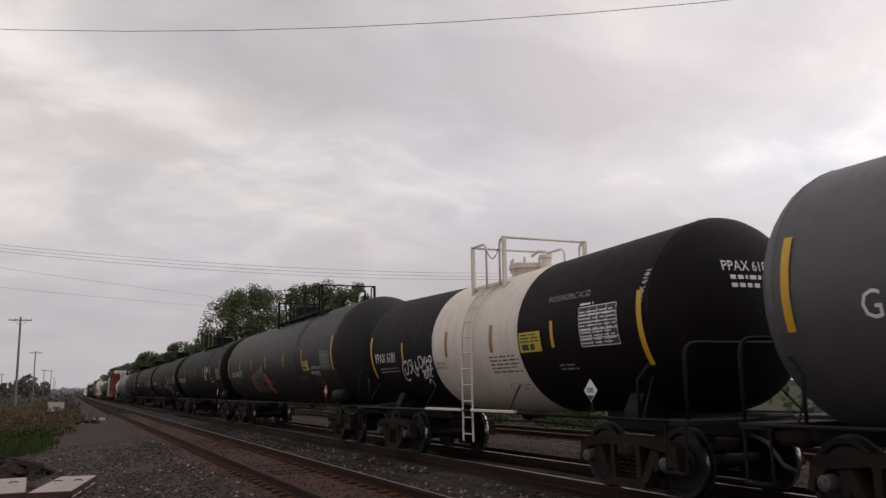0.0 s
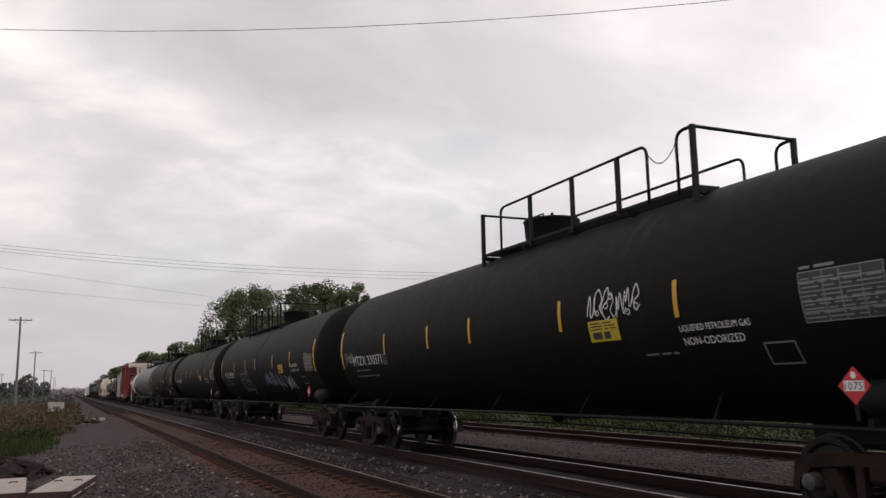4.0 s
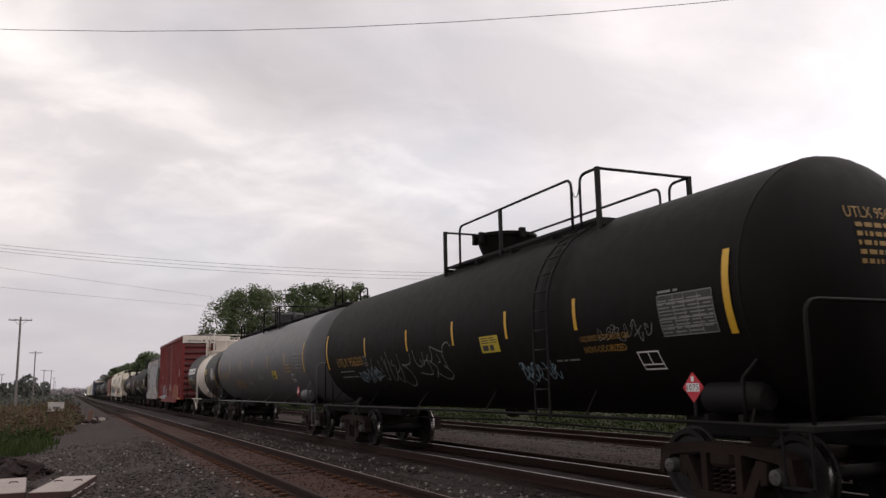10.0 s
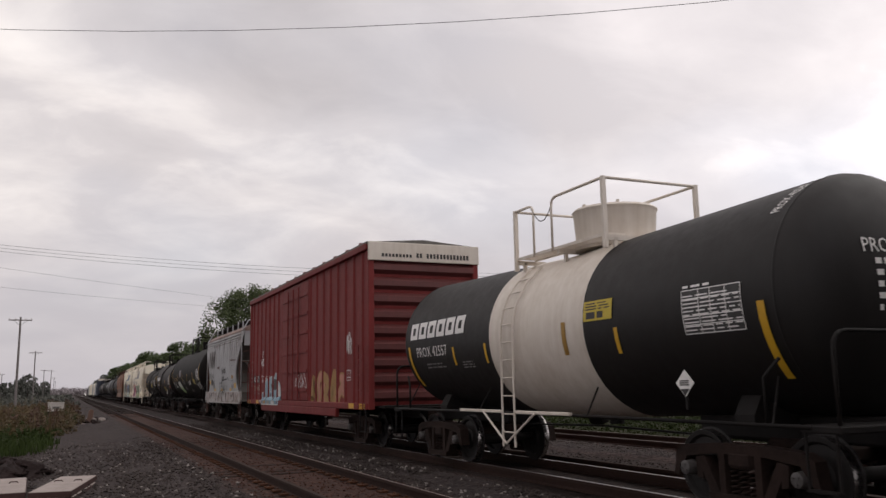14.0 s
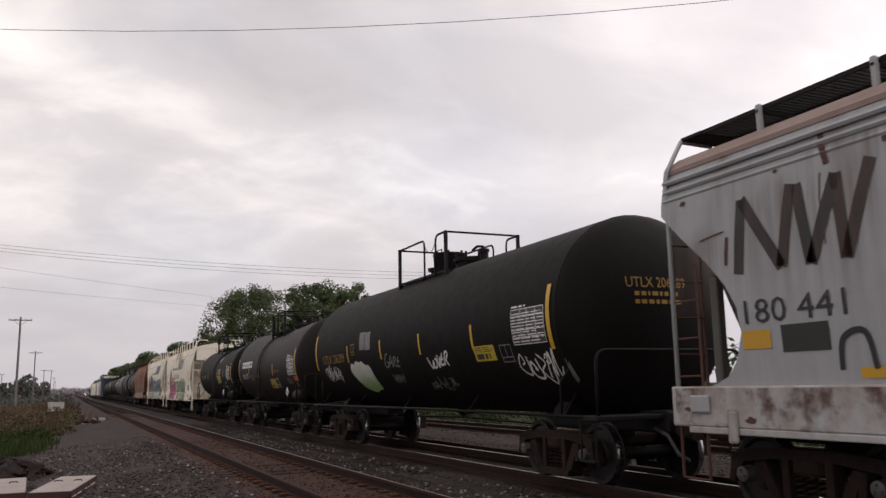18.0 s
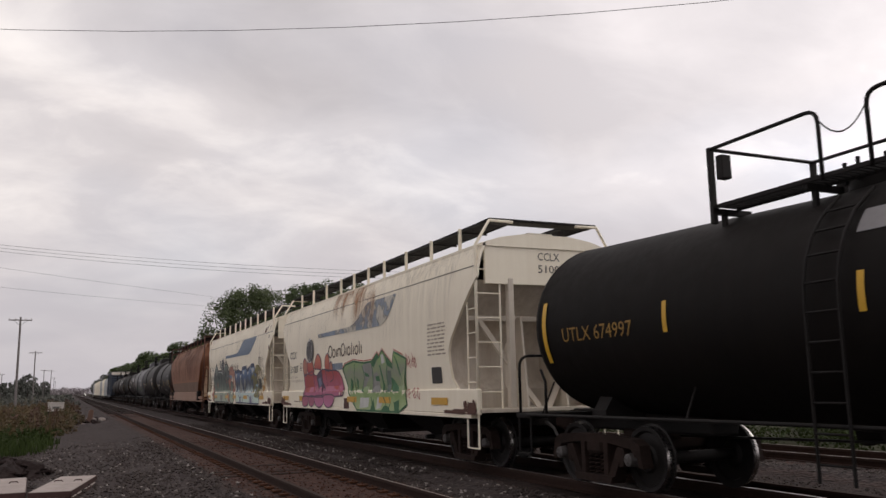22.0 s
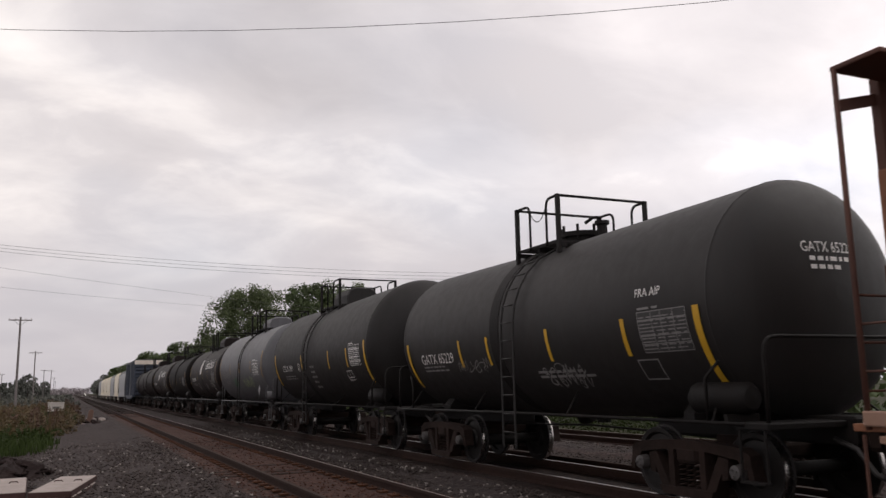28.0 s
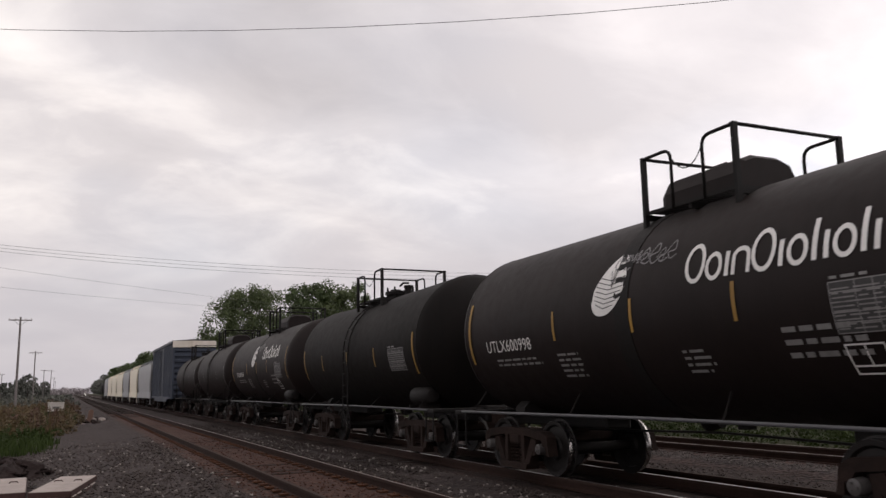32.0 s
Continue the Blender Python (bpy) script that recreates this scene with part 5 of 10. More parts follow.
def small_print(car, side, y0, y1, z0, z1, rows, seed, mat="dimwhite"):
    g = Geo()
    side.bars(g, y0, y1, z0, z1, rows, random.Random(seed), 0.42)
    part("small_print", g, M[mat], car)


# ---------------------------------------------------------------- boxcar
def boxcar(S, label, mat, end_mat, top=5.2, bottom=0.98, door=(1.85, -1.85), panel=True):
    S0, S1 = S
    h = (S1 - S0) / 2
    car = start_car("boxcar", label, "boxcar", S0, S1)
    W = 1.48
    g = Geo()
    g.box(-W, W, -h + 0.06, h - 0.06, bottom + 0.1, top - 0.1)
    part("body", g, mat, car)
    # outside posts
    ys = [q * (door[0] + 0.73 * k) for q in (-1, 1) for k in range(int((h - 0.2 - door[0]) / 0.73) + 1)] + [h - 0.1, -h + 0.1]
    for s in (-1, 1):
        for y in ys:
            g = Geo()
            x = s * W
            o = s * (W + 0.045)
            g.loft([[(x, y - 0.07, z), (o, y - 0.02, z), (o, y + 0.04, z), (x, y + 0.05, z)] for z in (bottom + 0.05, top - 0.2)])
            part("side_post", g, mat, car)
        g = Geo()
        a, b = sorted((s * W, s * (W + 0.11)))
        g.box(a, b, -h, h, top - 0.22, top - 0.06, 0.02)
        part("top_rail", g, mat, car)
        g = Geo()
        g.box(a, b, -h, h, bottom, bottom + 0.16, 0.02)
        g.box(a, b, -4.9, 4.9, bottom - 0.22, bottom, 0.02)
        part("side_sill", g, mat, car)
        # plug door: two leaves with ribs, track and lock bars
        g = Geo()
        a, b = sorted((s * W, s * (W + 0.06)))
        g.box(a, b, door[1] + 0.1, door[0] - 0.1, bottom + 0.18, top - 0.28, 0.02)
        d = part("door", g, mat, car, "closed boxcar door")
        for z in np.linspace(bottom + 0.5, top - 0.7, 6):
            g = Geo()
            a, b = sorted((s * (W + 0.055), s * (W + 0.09)))
            g.box(a, b, door[1] + 0.18, door[0] - 0.18, z - 0.05, z + 0.05, 0.012)
            part("door_rib", g, mat, d)
        for y in (0.0, -0.7, 0.7):
            g = Geo()
            g.tube([(s * (W + 0.12), y, bottom + 0.2), (s * (W + 0.12), y, top - 0.4)], 0.025)
            part("lock_bar", g, mat, d)
    # corrugated ends
    for s in (-1, 1):
        k = 9
        for i in range(k):
            z = bottom + 0.35 + (top - 0.95 - bottom) * i / (k - 1) * 0.98
            g = Geo()
            y = s * (h - 0.06)
            o = s * (h + 0.07)
            g.loft([[(x, y, z - 0.16), (x, o, z - 0.07), (x, o, z + 0.07), (x, y, z + 0.16)] for x in (-W + 0.08, W - 0.08)])
            part("end_rib", g, end_mat, car)
        g = Geo()
        a, b = sorted((s * (h - 0.05), s * (h + 0.06)))
        g.box(-W - 0.06, -W + 0.1, a, b, bottom, top - 0.05, 0.02)
        part("corner_post", g, mat, car)
        g = Geo()
        g.box(W - 0.1, W + 0.06, a, b, bottom, top - 0.05, 0.02)
        part("corner_post", g, mat, car)
        if panel:
            g = Geo()
            a, b = sorted((s * (h + 0.02), s * (h + 0.1)))
            g.box(-W - 0.07, W + 0.07, a, b, top - 0.5, top - 0.02, 0.015)
            part("end_panel", g, M["whiteband"], car, "dirty white top panel of the end")
    g = Geo()
    rf = [(-W - 0.1, top - 0.1), (-W - 0.1, top - 0.02), (0, top + 0.1), (W + 0.1, top - 0.02), (W + 0.1, top - 0.1)]
    g.prism_y(rf, -h, h)
    rr = part("roof", g, mat if not panel else M["shade"], car)
    for i in range(13):
        y = -h + 0.6 + (2 * h - 1.2) * i / 12
        g = Geo()
        g.prism_y([(-W - 0.08, top - 0.01), (-W - 0.08, top + 0.03), (0, top + 0.15), (W + 0.08, top + 0.03), (W + 0.08, top - 0.01), (0, top + 0.09)], y - 0.06, y + 0.06)
        part("roof_rib", g, mat, rr)
    g = Geo()
    g.box(-0.3, 0.3, -h - 0.4, h + 0.4, 0.75, 1.0, 0.02)
    for y in (-4, -2, 0, 2, 4):
        g.box(-1.4, 1.4, y - 0.08, y + 0.08, 0.85, 1.05)
    part("underframe", g, M["steel"], car)
    for s in (-1, 1):
        ladder(car, -s * 0 + s * (h - 0.32), 0.36, [(-W - 0.15, 2.6), (-W - 0.15, 1.0)], mat, 0.38, 0.016, name="side_ladder")
        g = Geo()
        g.tube([(-W - 0.08, s * (h - 0.1), 1.0), (-W - 0.08, s * (h - 0.1), 0.45), (-W - 0.08, s * (h - 0.55), 0.45), (-W - 0.08, s * (h - 0.55), 1.0)], 0.018)
        part("step", g, M["steel"], car)
        g = Geo()
        a, b = sorted((s * (h + 0.05), s * (h + 0.55)))
        g.box(-1.3, 1.3, a, b, 1.02, 1.08, 0.01)
        part("end_platform", g, M["steel"], car)
    add_trucks(car, h - 1.9, h + 1.0)
    side = Side(lambda y, z: -W - 0.002)
    return car, side, h


# ---------------------------------------------------------------- covered hoppers
def hopper(S, label, mat, sill_mat, top=4.15, prof=None, cut=((0.0, 3.6), (1.3, 2.15), (0.85, 1.45)), walk_z=4.55, trim=None, slope_mat=None, walk_mat=None, roof_mat=None, stiff=True, top_in=0.0, brackets=(), crown=0.0, lad=(0.09, 0.52, 0.45, 2.9), lad_mat=None, end_stand=False):
    """cut: how far the side sheet's edge lies inside the end, at several heights; crown: extra rise of the roof;
    lad: the side ladder's two edges from the end, rung spacing and top; end_stand: a raised stand at the roof walk's ends."""
    S0, S1 = S
    h = (S1 - S0) / 2
    trim = trim or mat
    lad_mat = lad_mat or trim
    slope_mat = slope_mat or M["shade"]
    walk_mat = walk_mat or M["steel"]
    car = start_car("covered_hopper", label, "hopper car", S0, S1)
    prof = prof or [(1.45, 1.5), (2.3, 1.55), (3.2, 1.55), (3.8, 1.52), (top, 1.42)]
    px = lambda z: float(np.interp(z, [p[0] for p in prof], [p[1] for p in prof]))
    cu = sorted((z, e) for e, z in cut)
    inset = lambda z: float(np.interp(z, [c[0] for c in cu] + [top], [c[1] for c in cu] + [top_in]))
    zs = sorted(set(list(np.linspace(1.45, top, 13)) + [c[1] for c in cut]))
    for s in (-1, 1):
        g = Geo()
        rows_ = []
        for z in zs:
            e = h - inset(z)
            rows_.append([(s * px(z), y, z) for y in np.linspace(-e, e, 15)])
        g.loft(rows_, caps=False, closed=False)
        inner = [[(s * (px(z) - 0.05), p[1], z) for p in row] for z, row in zip(zs, rows_)]
        g.loft(inner, caps=False, closed=False)
        g.loft([[r[0] for r in rows_], [r[0] for r in inner]], caps=False, closed=False)
        g.loft([[r[-1] for r in rows_], [r[-1] for r in inner]], caps=False, closed=False)
        part("side_sheet", g, mat, car, smooth=True)
    # roof
    g = Geo()
    rp = [(-px(top) - 0.03, top - 0.06), (-px(top) - 0.03, top), (-1.0, top + 0.12), (-0.5, top + 0.2), (0.5, top + 0.2), (1.0, top + 0.12), (px(top) + 0.03, top), (px(top) + 0.03, top - 0.06)]
    if crown:
        half = [(px(top) + 0.03, top), (1.33, top + 0.55 * crown), (1.2, top + crown), (0.85, top + 1.5 * crown), (0.4, top + 1.7 * crown)]
        rp = [(-a, b) for a, b in [(px(top) + 0.03, top - 0.06)] + half] + half[::-1] + [(px(top) + 0.03, top - 0.06)]
    g.prism_y(rp, -h + top_in, h - top_in)
    rf = part("roof", g, roof_mat or mat, car)
    for i in range(5):
        y = -h * 0.8 + 1.6 * h * i / 4
        g = Geo()
        g.box(-0.3, 0.3, y - h * 0.17, y + h * 0.17, top + 0.18 + 0.8 * crown, top + 0.28 + 0.8 * crown, 0.03)
        part("roof_hatch", g, mat, rf)
    for s in (-1, 1):
        # upper end wall and the slope sheet below it
        g = Geo()
        e0 = max(cut[0][0], top_in)
        a, b = sorted((s * (h - e0 - 0.03), s * (h - e0 - 0.09)))
        g.box(-px(top) + 0.02, px(top) - 0.02, a, b, cut[0][1] - 0.12, top, 0.01)
        ew = part("end_wall", g, mat, car)
        for x in (-0.75, 0.0, 0.75) if stiff else ():
            g = Geo()
            a, b = sorted((s * (h - 0.03), s * (h + 0.03)))
            g.box(x - 0.04, x + 0.04, a, b, cut[0][1] - 0.12, top - 0.03, 0.01)
            part("end_stiffener", g, mat, ew)
        # end sheet that slopes in under the end wall and meets the side sheets' edges
        g = Geo()
        line = [(s * (h - e0 - 0.06), top - 0.08 if top_in else cut[0][1] - 0.05), (s * (h - cut[0][0] - 0.06), cut[0][1] - 0.05)] + [(s * (h - e - 0.03), z) for z, e in sorted(cu, reverse=True)[1:]] + [(s * (h - cu[0][1] - 0.03), 1.08)]
        for q in (0.0, 0.05):
            g.loft([[(-px(max(z, 1.45)) + 0.02, y - s * q, z), (px(max(z, 1.45)) - 0.02, y - s * q, z)] for y, z in line], caps=False, closed=False)
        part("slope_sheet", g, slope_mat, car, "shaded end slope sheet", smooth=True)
        # end posts and bracing
        for x in (-0.8, 0.8):
            g = Geo()
            a, b = sorted((s * (h - 0.16), s * (h - 0.02)))
            g.box(x - 0.06, x + 0.06, a, b, 1.1, cut[0][1], 0.015)
            part("end_post", g, slope_mat, car)
        dp = inset(2.2) - 0.06
        for x in (-0.43, 0.43):
            g = Geo()
            g.prism_x([(s * (h - 0.14), 1.1), (s * (h - dp), 1.1), (s * (h - dp), 2.1), (s * (h - 0.5), 2.8), (s * (h - 0.34), 2.8)], x - 0.02, x + 0.02)
            part("end_gusset", g, slope_mat, car)
        g = Geo()
        g.prism_x([(s * (h - 0.1), 1.1), (s * (h - dp), 1.1), (s * (h - dp), 2.35), (s * (h - 0.1), 3.35)], 1.3, 1.33)
        part("shear_plate", g, slope_mat, car)
        g = Geo()
        a, b = sorted((s * (h - 0.75), s * (h - 0.66)))
        g.box(-1.4, 1.4, a, b, 2.74, 2.84, 0.01)
        part("end_crossbeam", g, slope_mat, car)
        for x in (-1, 1):
            g = Geo()
            g.loft([[(x * 0.1 + q, s * (h - 0.3), 1.1) for q in (-0.06, 0.06)] + [(x * 0.1 + q, s * (h - 0.36), 1.1) for q in (0.06, -0.06)], [(x * 1.2 + q, s * (h - 0.62), 2.78) for q in (-0.06, 0.06)] + [(x * 1.2 + q, s * (h - 0.68), 2.78) for q in (0.06, -0.06)]])
            part("end_brace", g, slope_mat, car)
        g = Geo()
        a, b = sorted((s * (h - 1.4), s * (h + 0.02)))
        g.box(-1.5, 1.5, a, b, 1.03, 1.1, 0.01)
        part("end_platform", g, slope_mat, car)
        # corner posts with ladders along the side and across the end
        for x in (-1.5, 1.5):
            sx = 1 if x > 0 else -1
            yc = s * (h - lad[0])
            if end_stand:
                railing(car, [(x, yc, 1.05), (x, yc, walk_z - 0.06)], trim, 0.03, "corner_post")
                g = Geo()
                g.loft([[(x, yc - 0.02, 4.1), (x, yc + 0.02, 4.1), (x, yc + 0.02, 4.22), (x, yc - 0.02, 4.22)], [(sx * 0.78, s * (h - 0.04) - 0.02, 4.3), (sx * 0.78, s * (h - 0.04) + 0.02, 4.3), (sx * 0.78, s * (h - 0.04) + 0.02, 4.42), (sx * 0.78, s * (h - 0.04) - 0.02, 4.42)]])
                part("stand_brace", g, trim, car)
                g = Geo()
                a, b = sorted((sx * 0.68, sx * 0.82))
                g.box(a, b, s * (h - 0.06) - 0.06, s * (h - 0.06) + 0.06, 1.1, walk_z - 0.02, 0.01)
                part("stand_post", g, trim, car)
            else:
                railing(car, [(x, yc, 1.05), (x, yc, top - 0.1), (x - sx * 0.02, yc, top - 0.02), (sx * 1.2, yc + s * 0.02, walk_z - 0.05), (sx * 0.7, yc + s * 0.02, walk_z - 0.06)], trim, 0.03, "corner_post")
            g = Geo()
            xl, yi = x - sx * 0.01, s * (h - lad[1])
            g.tube([(xl, yi, lad[3]), (xl, yi, 1.1)], 0.018)
            sl = part("side_ladder", g, lad_mat, car, smooth=True)
            rg = Geo()
            rg.tube([(0, yc, 0), (0, yi, 0)], 0.014)
            rm = mesh_of("rung", rg, lad_mat, True)
            z = 1.58
            while z < lad[3]:
                part("rung", rm, None, sl, at=pose(xl, 0, z))
                z += lad[2]
        x0, x1, ye = -1.5, -1.02, s * (h - lad[0] + 0.02)
        ztop = 2.6 if end_stand else top
        g = Geo()
        g.tube([(x1, ye, 1.1), (x1, ye, ztop)], 0.018)
        el = part("end_ladder", g, lad_mat, car, smooth=True)
        rg = Geo()
        rg.tube([(x0, 0, 0), (x1, 0, 0)], 0.014)
        rm = mesh_of("rung", rg, lad_mat, True)
        z = 1.4
        while z < ztop:
            part("rung", rm, None, el, at=pose(0, ye, z))
            z += 0.45
        for x in (-1.5, 1.5):
            g = Geo()
            g.tube([(x, s * (h - 0.1), 1.0), (x, s * (h - 0.1), 0.4), (x, s * (h - 0.55), 0.4), (x, s * (h - 0.55), 1.0)], 0.02)
            part("step", g, lad_mat, car)
        # roof walk cross boards
        g = Geo()
        if end_stand:
            a, b = sorted((s * (h - 0.7), s * (h - 0.12)))
            g.box(-1.52, 1.52, a, b, walk_z - 0.08, walk_z - 0.03, 0.012)
        else:
            a, b = sorted((s * (h - 0.45), s * (h - 0.06)))
            g.box(-1.2, 1.2, a, b, walk_z - 0.05, walk_z, 0.012)
        part("cross_walk", g, trim if end_stand else walk_mat, car)
    # side sills and centre works
    for s in (-1, 1):
        g = Geo()
        a, b = sorted((s * 1.46, s * 1.56))
        e = 2.68 if end_stand else 0.02
        g.box(a, b, -h + e, h - e, 1.0, 1.46, 0.02)
        if end_stand:
            for q in (-1, 1):
                y0, y1 = sorted((q * (h - e), q * (h - 0.14)))
                g.box(a, b, y0, y1, 1.08, 1.22, 0.015)
        g.box(a - (0.06 if s > 0 else 0), b + (0.06 if s < 0 else 0), -h + 0.3, h - 0.3, 0.93, 1.0, 0.01)
        part("side_sill", g, sill_mat, car)
        # roof walk with uprights
        g = Geo()
        a, b = sorted((s * 1.18, s * 0.6))
        grating(g, a, b, -h + 0.08, h - 0.08, walk_z, 0.075)
        part("roof_walk", g, walk_mat, car, "grating roof walk")
        n, e = (11 if h > 6 else 7), max(0.5, top_in + 0.06)
        for y in brackets or [-h + e + (2 * h - 2 * e) * i / (n - 1) for i in range(n)]:
            g = Geo()
            a, b = sorted((s * 1.24, s * 1.18))
            g.box(a, b, y - 0.032, y + 0.032, top - 0.12, walk_z + 0.01, 0.008)
            br = part("walk_bracket", g, trim, car)
            g = Geo()
            g.box(min(a, s * 0.6), max(b, s * 0.6), y - 0.02, y + 0.02, walk_z - 0.09, walk_z - 0.052)
            part("bracket_arm", g, walk_mat, br)
    g = Geo()
    g.box(-0.3, 0.3, -h - 0.3, h + 0.3, 0.78, 1.0, 0.02)
    part("centre_sill", g, M["steel"], car)
    k = 3 if h > 6 else 2
    for i in range(k):
        y = (i - (k - 1) / 2) * (2 * h - 5.5) / max(1, k - 0.4)
        g = Geo()
        g.loft([[(-1.3, y - 1.4, 1.1), (1.3, y - 1.4, 1.1), (1.3, y + 1.4, 1.1), (-1.3, y + 1.4, 1.1)], [(-0.6, y - 0.45, 0.45), (0.6, y - 0.45, 0.45), (0.6, y + 0.45, 0.45), (-0.6, y + 0.45, 0.45)]])
        ob = part("outlet_bay", g, M["steel"], car)
        g = Geo()
        g.box(-0.75, 0.75, y - 0.4, y + 0.4, 0.36, 0.46, 0.02)
        g.cyl((-0.95, y, 0.42), (0.95, y, 0.42), 0.05, 8)
        part("outlet_gate", g, M["steel"], ob)
    add_trucks(car, h - 1.55, h + 0.85)
    side = Side(lambda y, z: -px(z) - 0.002 if z > 1.46 else -1.562)
    return car, side, h


# ---------------------------------------------------------------- ground and tracks
def ground_z(x, y):
    z = -0.36
    for c in (NC, TC):
        d = abs(x - c)
        z = max(z, -0.185 if d < 1.75 else -0.185 - (d - 1.75) * 0.28)
    d = abs(x - T3)
    z = max(z, -0.2 if d < 1.5 else -0.2 - (d - 1.5) * 0.3)
    if x < 1.0:
        z -= 0.05 * min(6.0, 1.0 - x)
    if x > 17.5:
        z += 0.05 * min(10.0, x - 17.5)
    return z


def build_ground():
    xs = [-1500, -600, -250, -100, -50, -30, -20] + list(np.arange(-14, 22.01, 0.3)) + [26, 32, 40, 60, 100, 250, 600, 1500]
    ys = [-80, -40, -20] + list(np.arange(-10, 40, 0.5)) + list(np.arange(40, 120, 2.0)) + [140, 170, 220, 300, 420, 600, 900, 1400, 2200, 3500]
    g = Geo()
    nx = len(xs)
    for y in ys:
        for x in xs:
            d = noise.noise((x * 0.9, y * 0.9, 0)) * 0.045 + noise.noise((x * 0.2, y * 0.2, 3)) * 0.06
            if min(abs(x - NC), abs(x - TC), abs(x - T3)) < 1.4:
                d = d * 0.35
            g.v.append((x, y, ground_z(x, y) + d))
    for j in range(len(ys) - 1):
        for i in range(nx - 1):
            a = j * nx + i
            g.f.append((a, a + 1, a + nx + 1, a + nx))
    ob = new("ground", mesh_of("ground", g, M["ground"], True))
    tagged(ob, "dark grey gravel ground with fouled brown ballast", "ground", kind="structure")


build_ground()


def build_rails():
    head = [(-0.036, -0.045), (-0.036, -0.004), (-0.03, 0.0), (0.03, 0.0), (0.036, -0.004), (0.036, -0.045)]
    body = [(-0.07, -0.17), (-0.07, -0.158), (-0.012, -0.14), (-0.009, -0.05), (-0.034, -0.043), (0.034, -0.043), (0.009, -0.05), (0.012, -0.14), (0.07, -0.158), (0.07, -0.17)]
    for c, top0 in ((NC, "railtop2"), (TC, "railtop"), (T3, "railtop2")):
        for s in (-1, 1):
            top = top0 if c == NC and s < 0 else "railtop" if c == TC else "railtop3"
            x = c + s * 0.7525
            g = Geo()
            g.prism_y([(x + p, q) for p, q in body], -60, 1600)
            ob = tagged(part("rail", g, M["railside"]), "rusty steel rail of a railway track", "rail", "rails", "structure")
            g = Geo()
            g.prism_y([(x + p, q) for p, q in head], -60, 1600)
            part("rail_head", g, M["railtop2"], ob, "worn running surface")
            if top != "railtop2":
                g = Geo()
                w = 0.017 if c == TC else 0.014
                g.box(x - w, x + w, -60, 1600, -0.001, 0.0025)
                part("worn_band", g, M[top], ob, "thin bright band worn by wheels")
    # a spare rail laid along the ballast shoulder
    g = Geo()
    g.prism_y([(10.05 + p, q - 0.06) for p, q in body + []], -30, 160)
    ob = tagged(part("spare_rail", g, M["railside"]), "rusty spare rail lying along the ballast", "rail", kind="structure")
    g = Geo()
    g.prism_y([(10.05 + p, q - 0.06) for p, q in head], -30, 160)
    part("rail_head", g, M["railtop2"], ob)


build_rails()


# ---------------------------------------------------------------- lineside: poles, wires, slabs, box
def utility_pole(x, y, h, arm=2.4, base=-0.7):
    ob = new("utility_pole")
    ob.matrix_basis = pose(x, y, base)
    tagged(ob, "weathered wooden utility pole with a crossarm", "utility pole", "lineside poles")
    g = Geo()
    g.lathe([(0, 0.17), (h * 0.5, 0.145), (h, 0.115), (h + 0.05, 0.05)], 10, "z")
    part("pole", g, M["polewood"], ob, smooth=True)
    g = Geo()
    g.box(-arm / 2, arm / 2, -0.19, -0.09, h - 0.45, h - 0.31, 0.01)
    part("crossarm", g, M["polewood"], ob)
    g = Geo()
    for s in (-1, 1):
        g.tube([(s * arm * 0.28, -0.13, h - 0.45), (0, -0.13, h - 1.1)], 0.02, 5)
    part("brace", g, M["steel"], ob)
    for q in (-0.46, -0.2, 0.2, 0.46):
        g = Geo()
        g.lathe([(0, 0.02), (0.06, 0.02), (0.07, 0.06), (0.12, 0.065), (0.17, 0.03)], 8, "z", (arm * q, -0.14, h - 0.31))
        part("insulator", g, M["signwhite"], ob)


for px_, py_, ph_, pa_ in ((-6.4, 122, 12.2, 2.8), (-7.9, 219, 12.2, 2.8), (-10.2, 385, 12.2, 2.8), (-7.5, 385, 12.0, 3.0), (-9.2, 560, 12, 2.8), (-11, 740, 12, 2.8), (-24, 330, 11.5, 2.4), (-28, 420, 11.5, 2.4)):
    utility_pole(px_, py_, ph_, pa_)


def wire(a, b, sag, r, label):
    a, b = Vector(a), Vector(b)
    g = Geo()
    pts = []
    for t in np.linspace(0, 1, 25):
        p = a + (b - a) * t
        p.z -= sag * 4 * t * (1 - t)
        pts.append(p)
    g.tube(pts, r, 5)
    tagged(part("overhead_wire", g, M["wire"], smooth=True, sharp=False), label, "cable", "overhead wires")



wire((-11.52, 20.86, 9.53), (24.61, -1.72, 9.53), 2.67, 0.005, "thin black cable slung over the tracks")
for k in range(3):
    wire((-27, 60, 13.2 - 0.062 * k), (38, 60, 10.94 - 0.237 * k), 1.47 + 0.1 * k, 0.011, "black power line crossing the tracks")
wire((-18, 59.2, 11.3), (33.0, 102.7, 11.3), 0.45, 0.01, "thin cable crossing the tracks")
wire((-20, 73.2, 11.2), (31.5, 105.8, 11.2), 0.45, 0.01, "thin cable crossing the tracks")
utility_pole(-11.52, 21.0, 10.2, 2.4)
utility_pole(24.61, -1.58, 9.9, 2.4)
utility_pole(-27, 60.12, 14.5, 2.4)
utility_pole(38, 60.12, 12.2, 2.4)
utility_pole(-18, 59.34, 12.0, 2.4)
utility_pole(-20, 73.34, 11.9, 2.4)



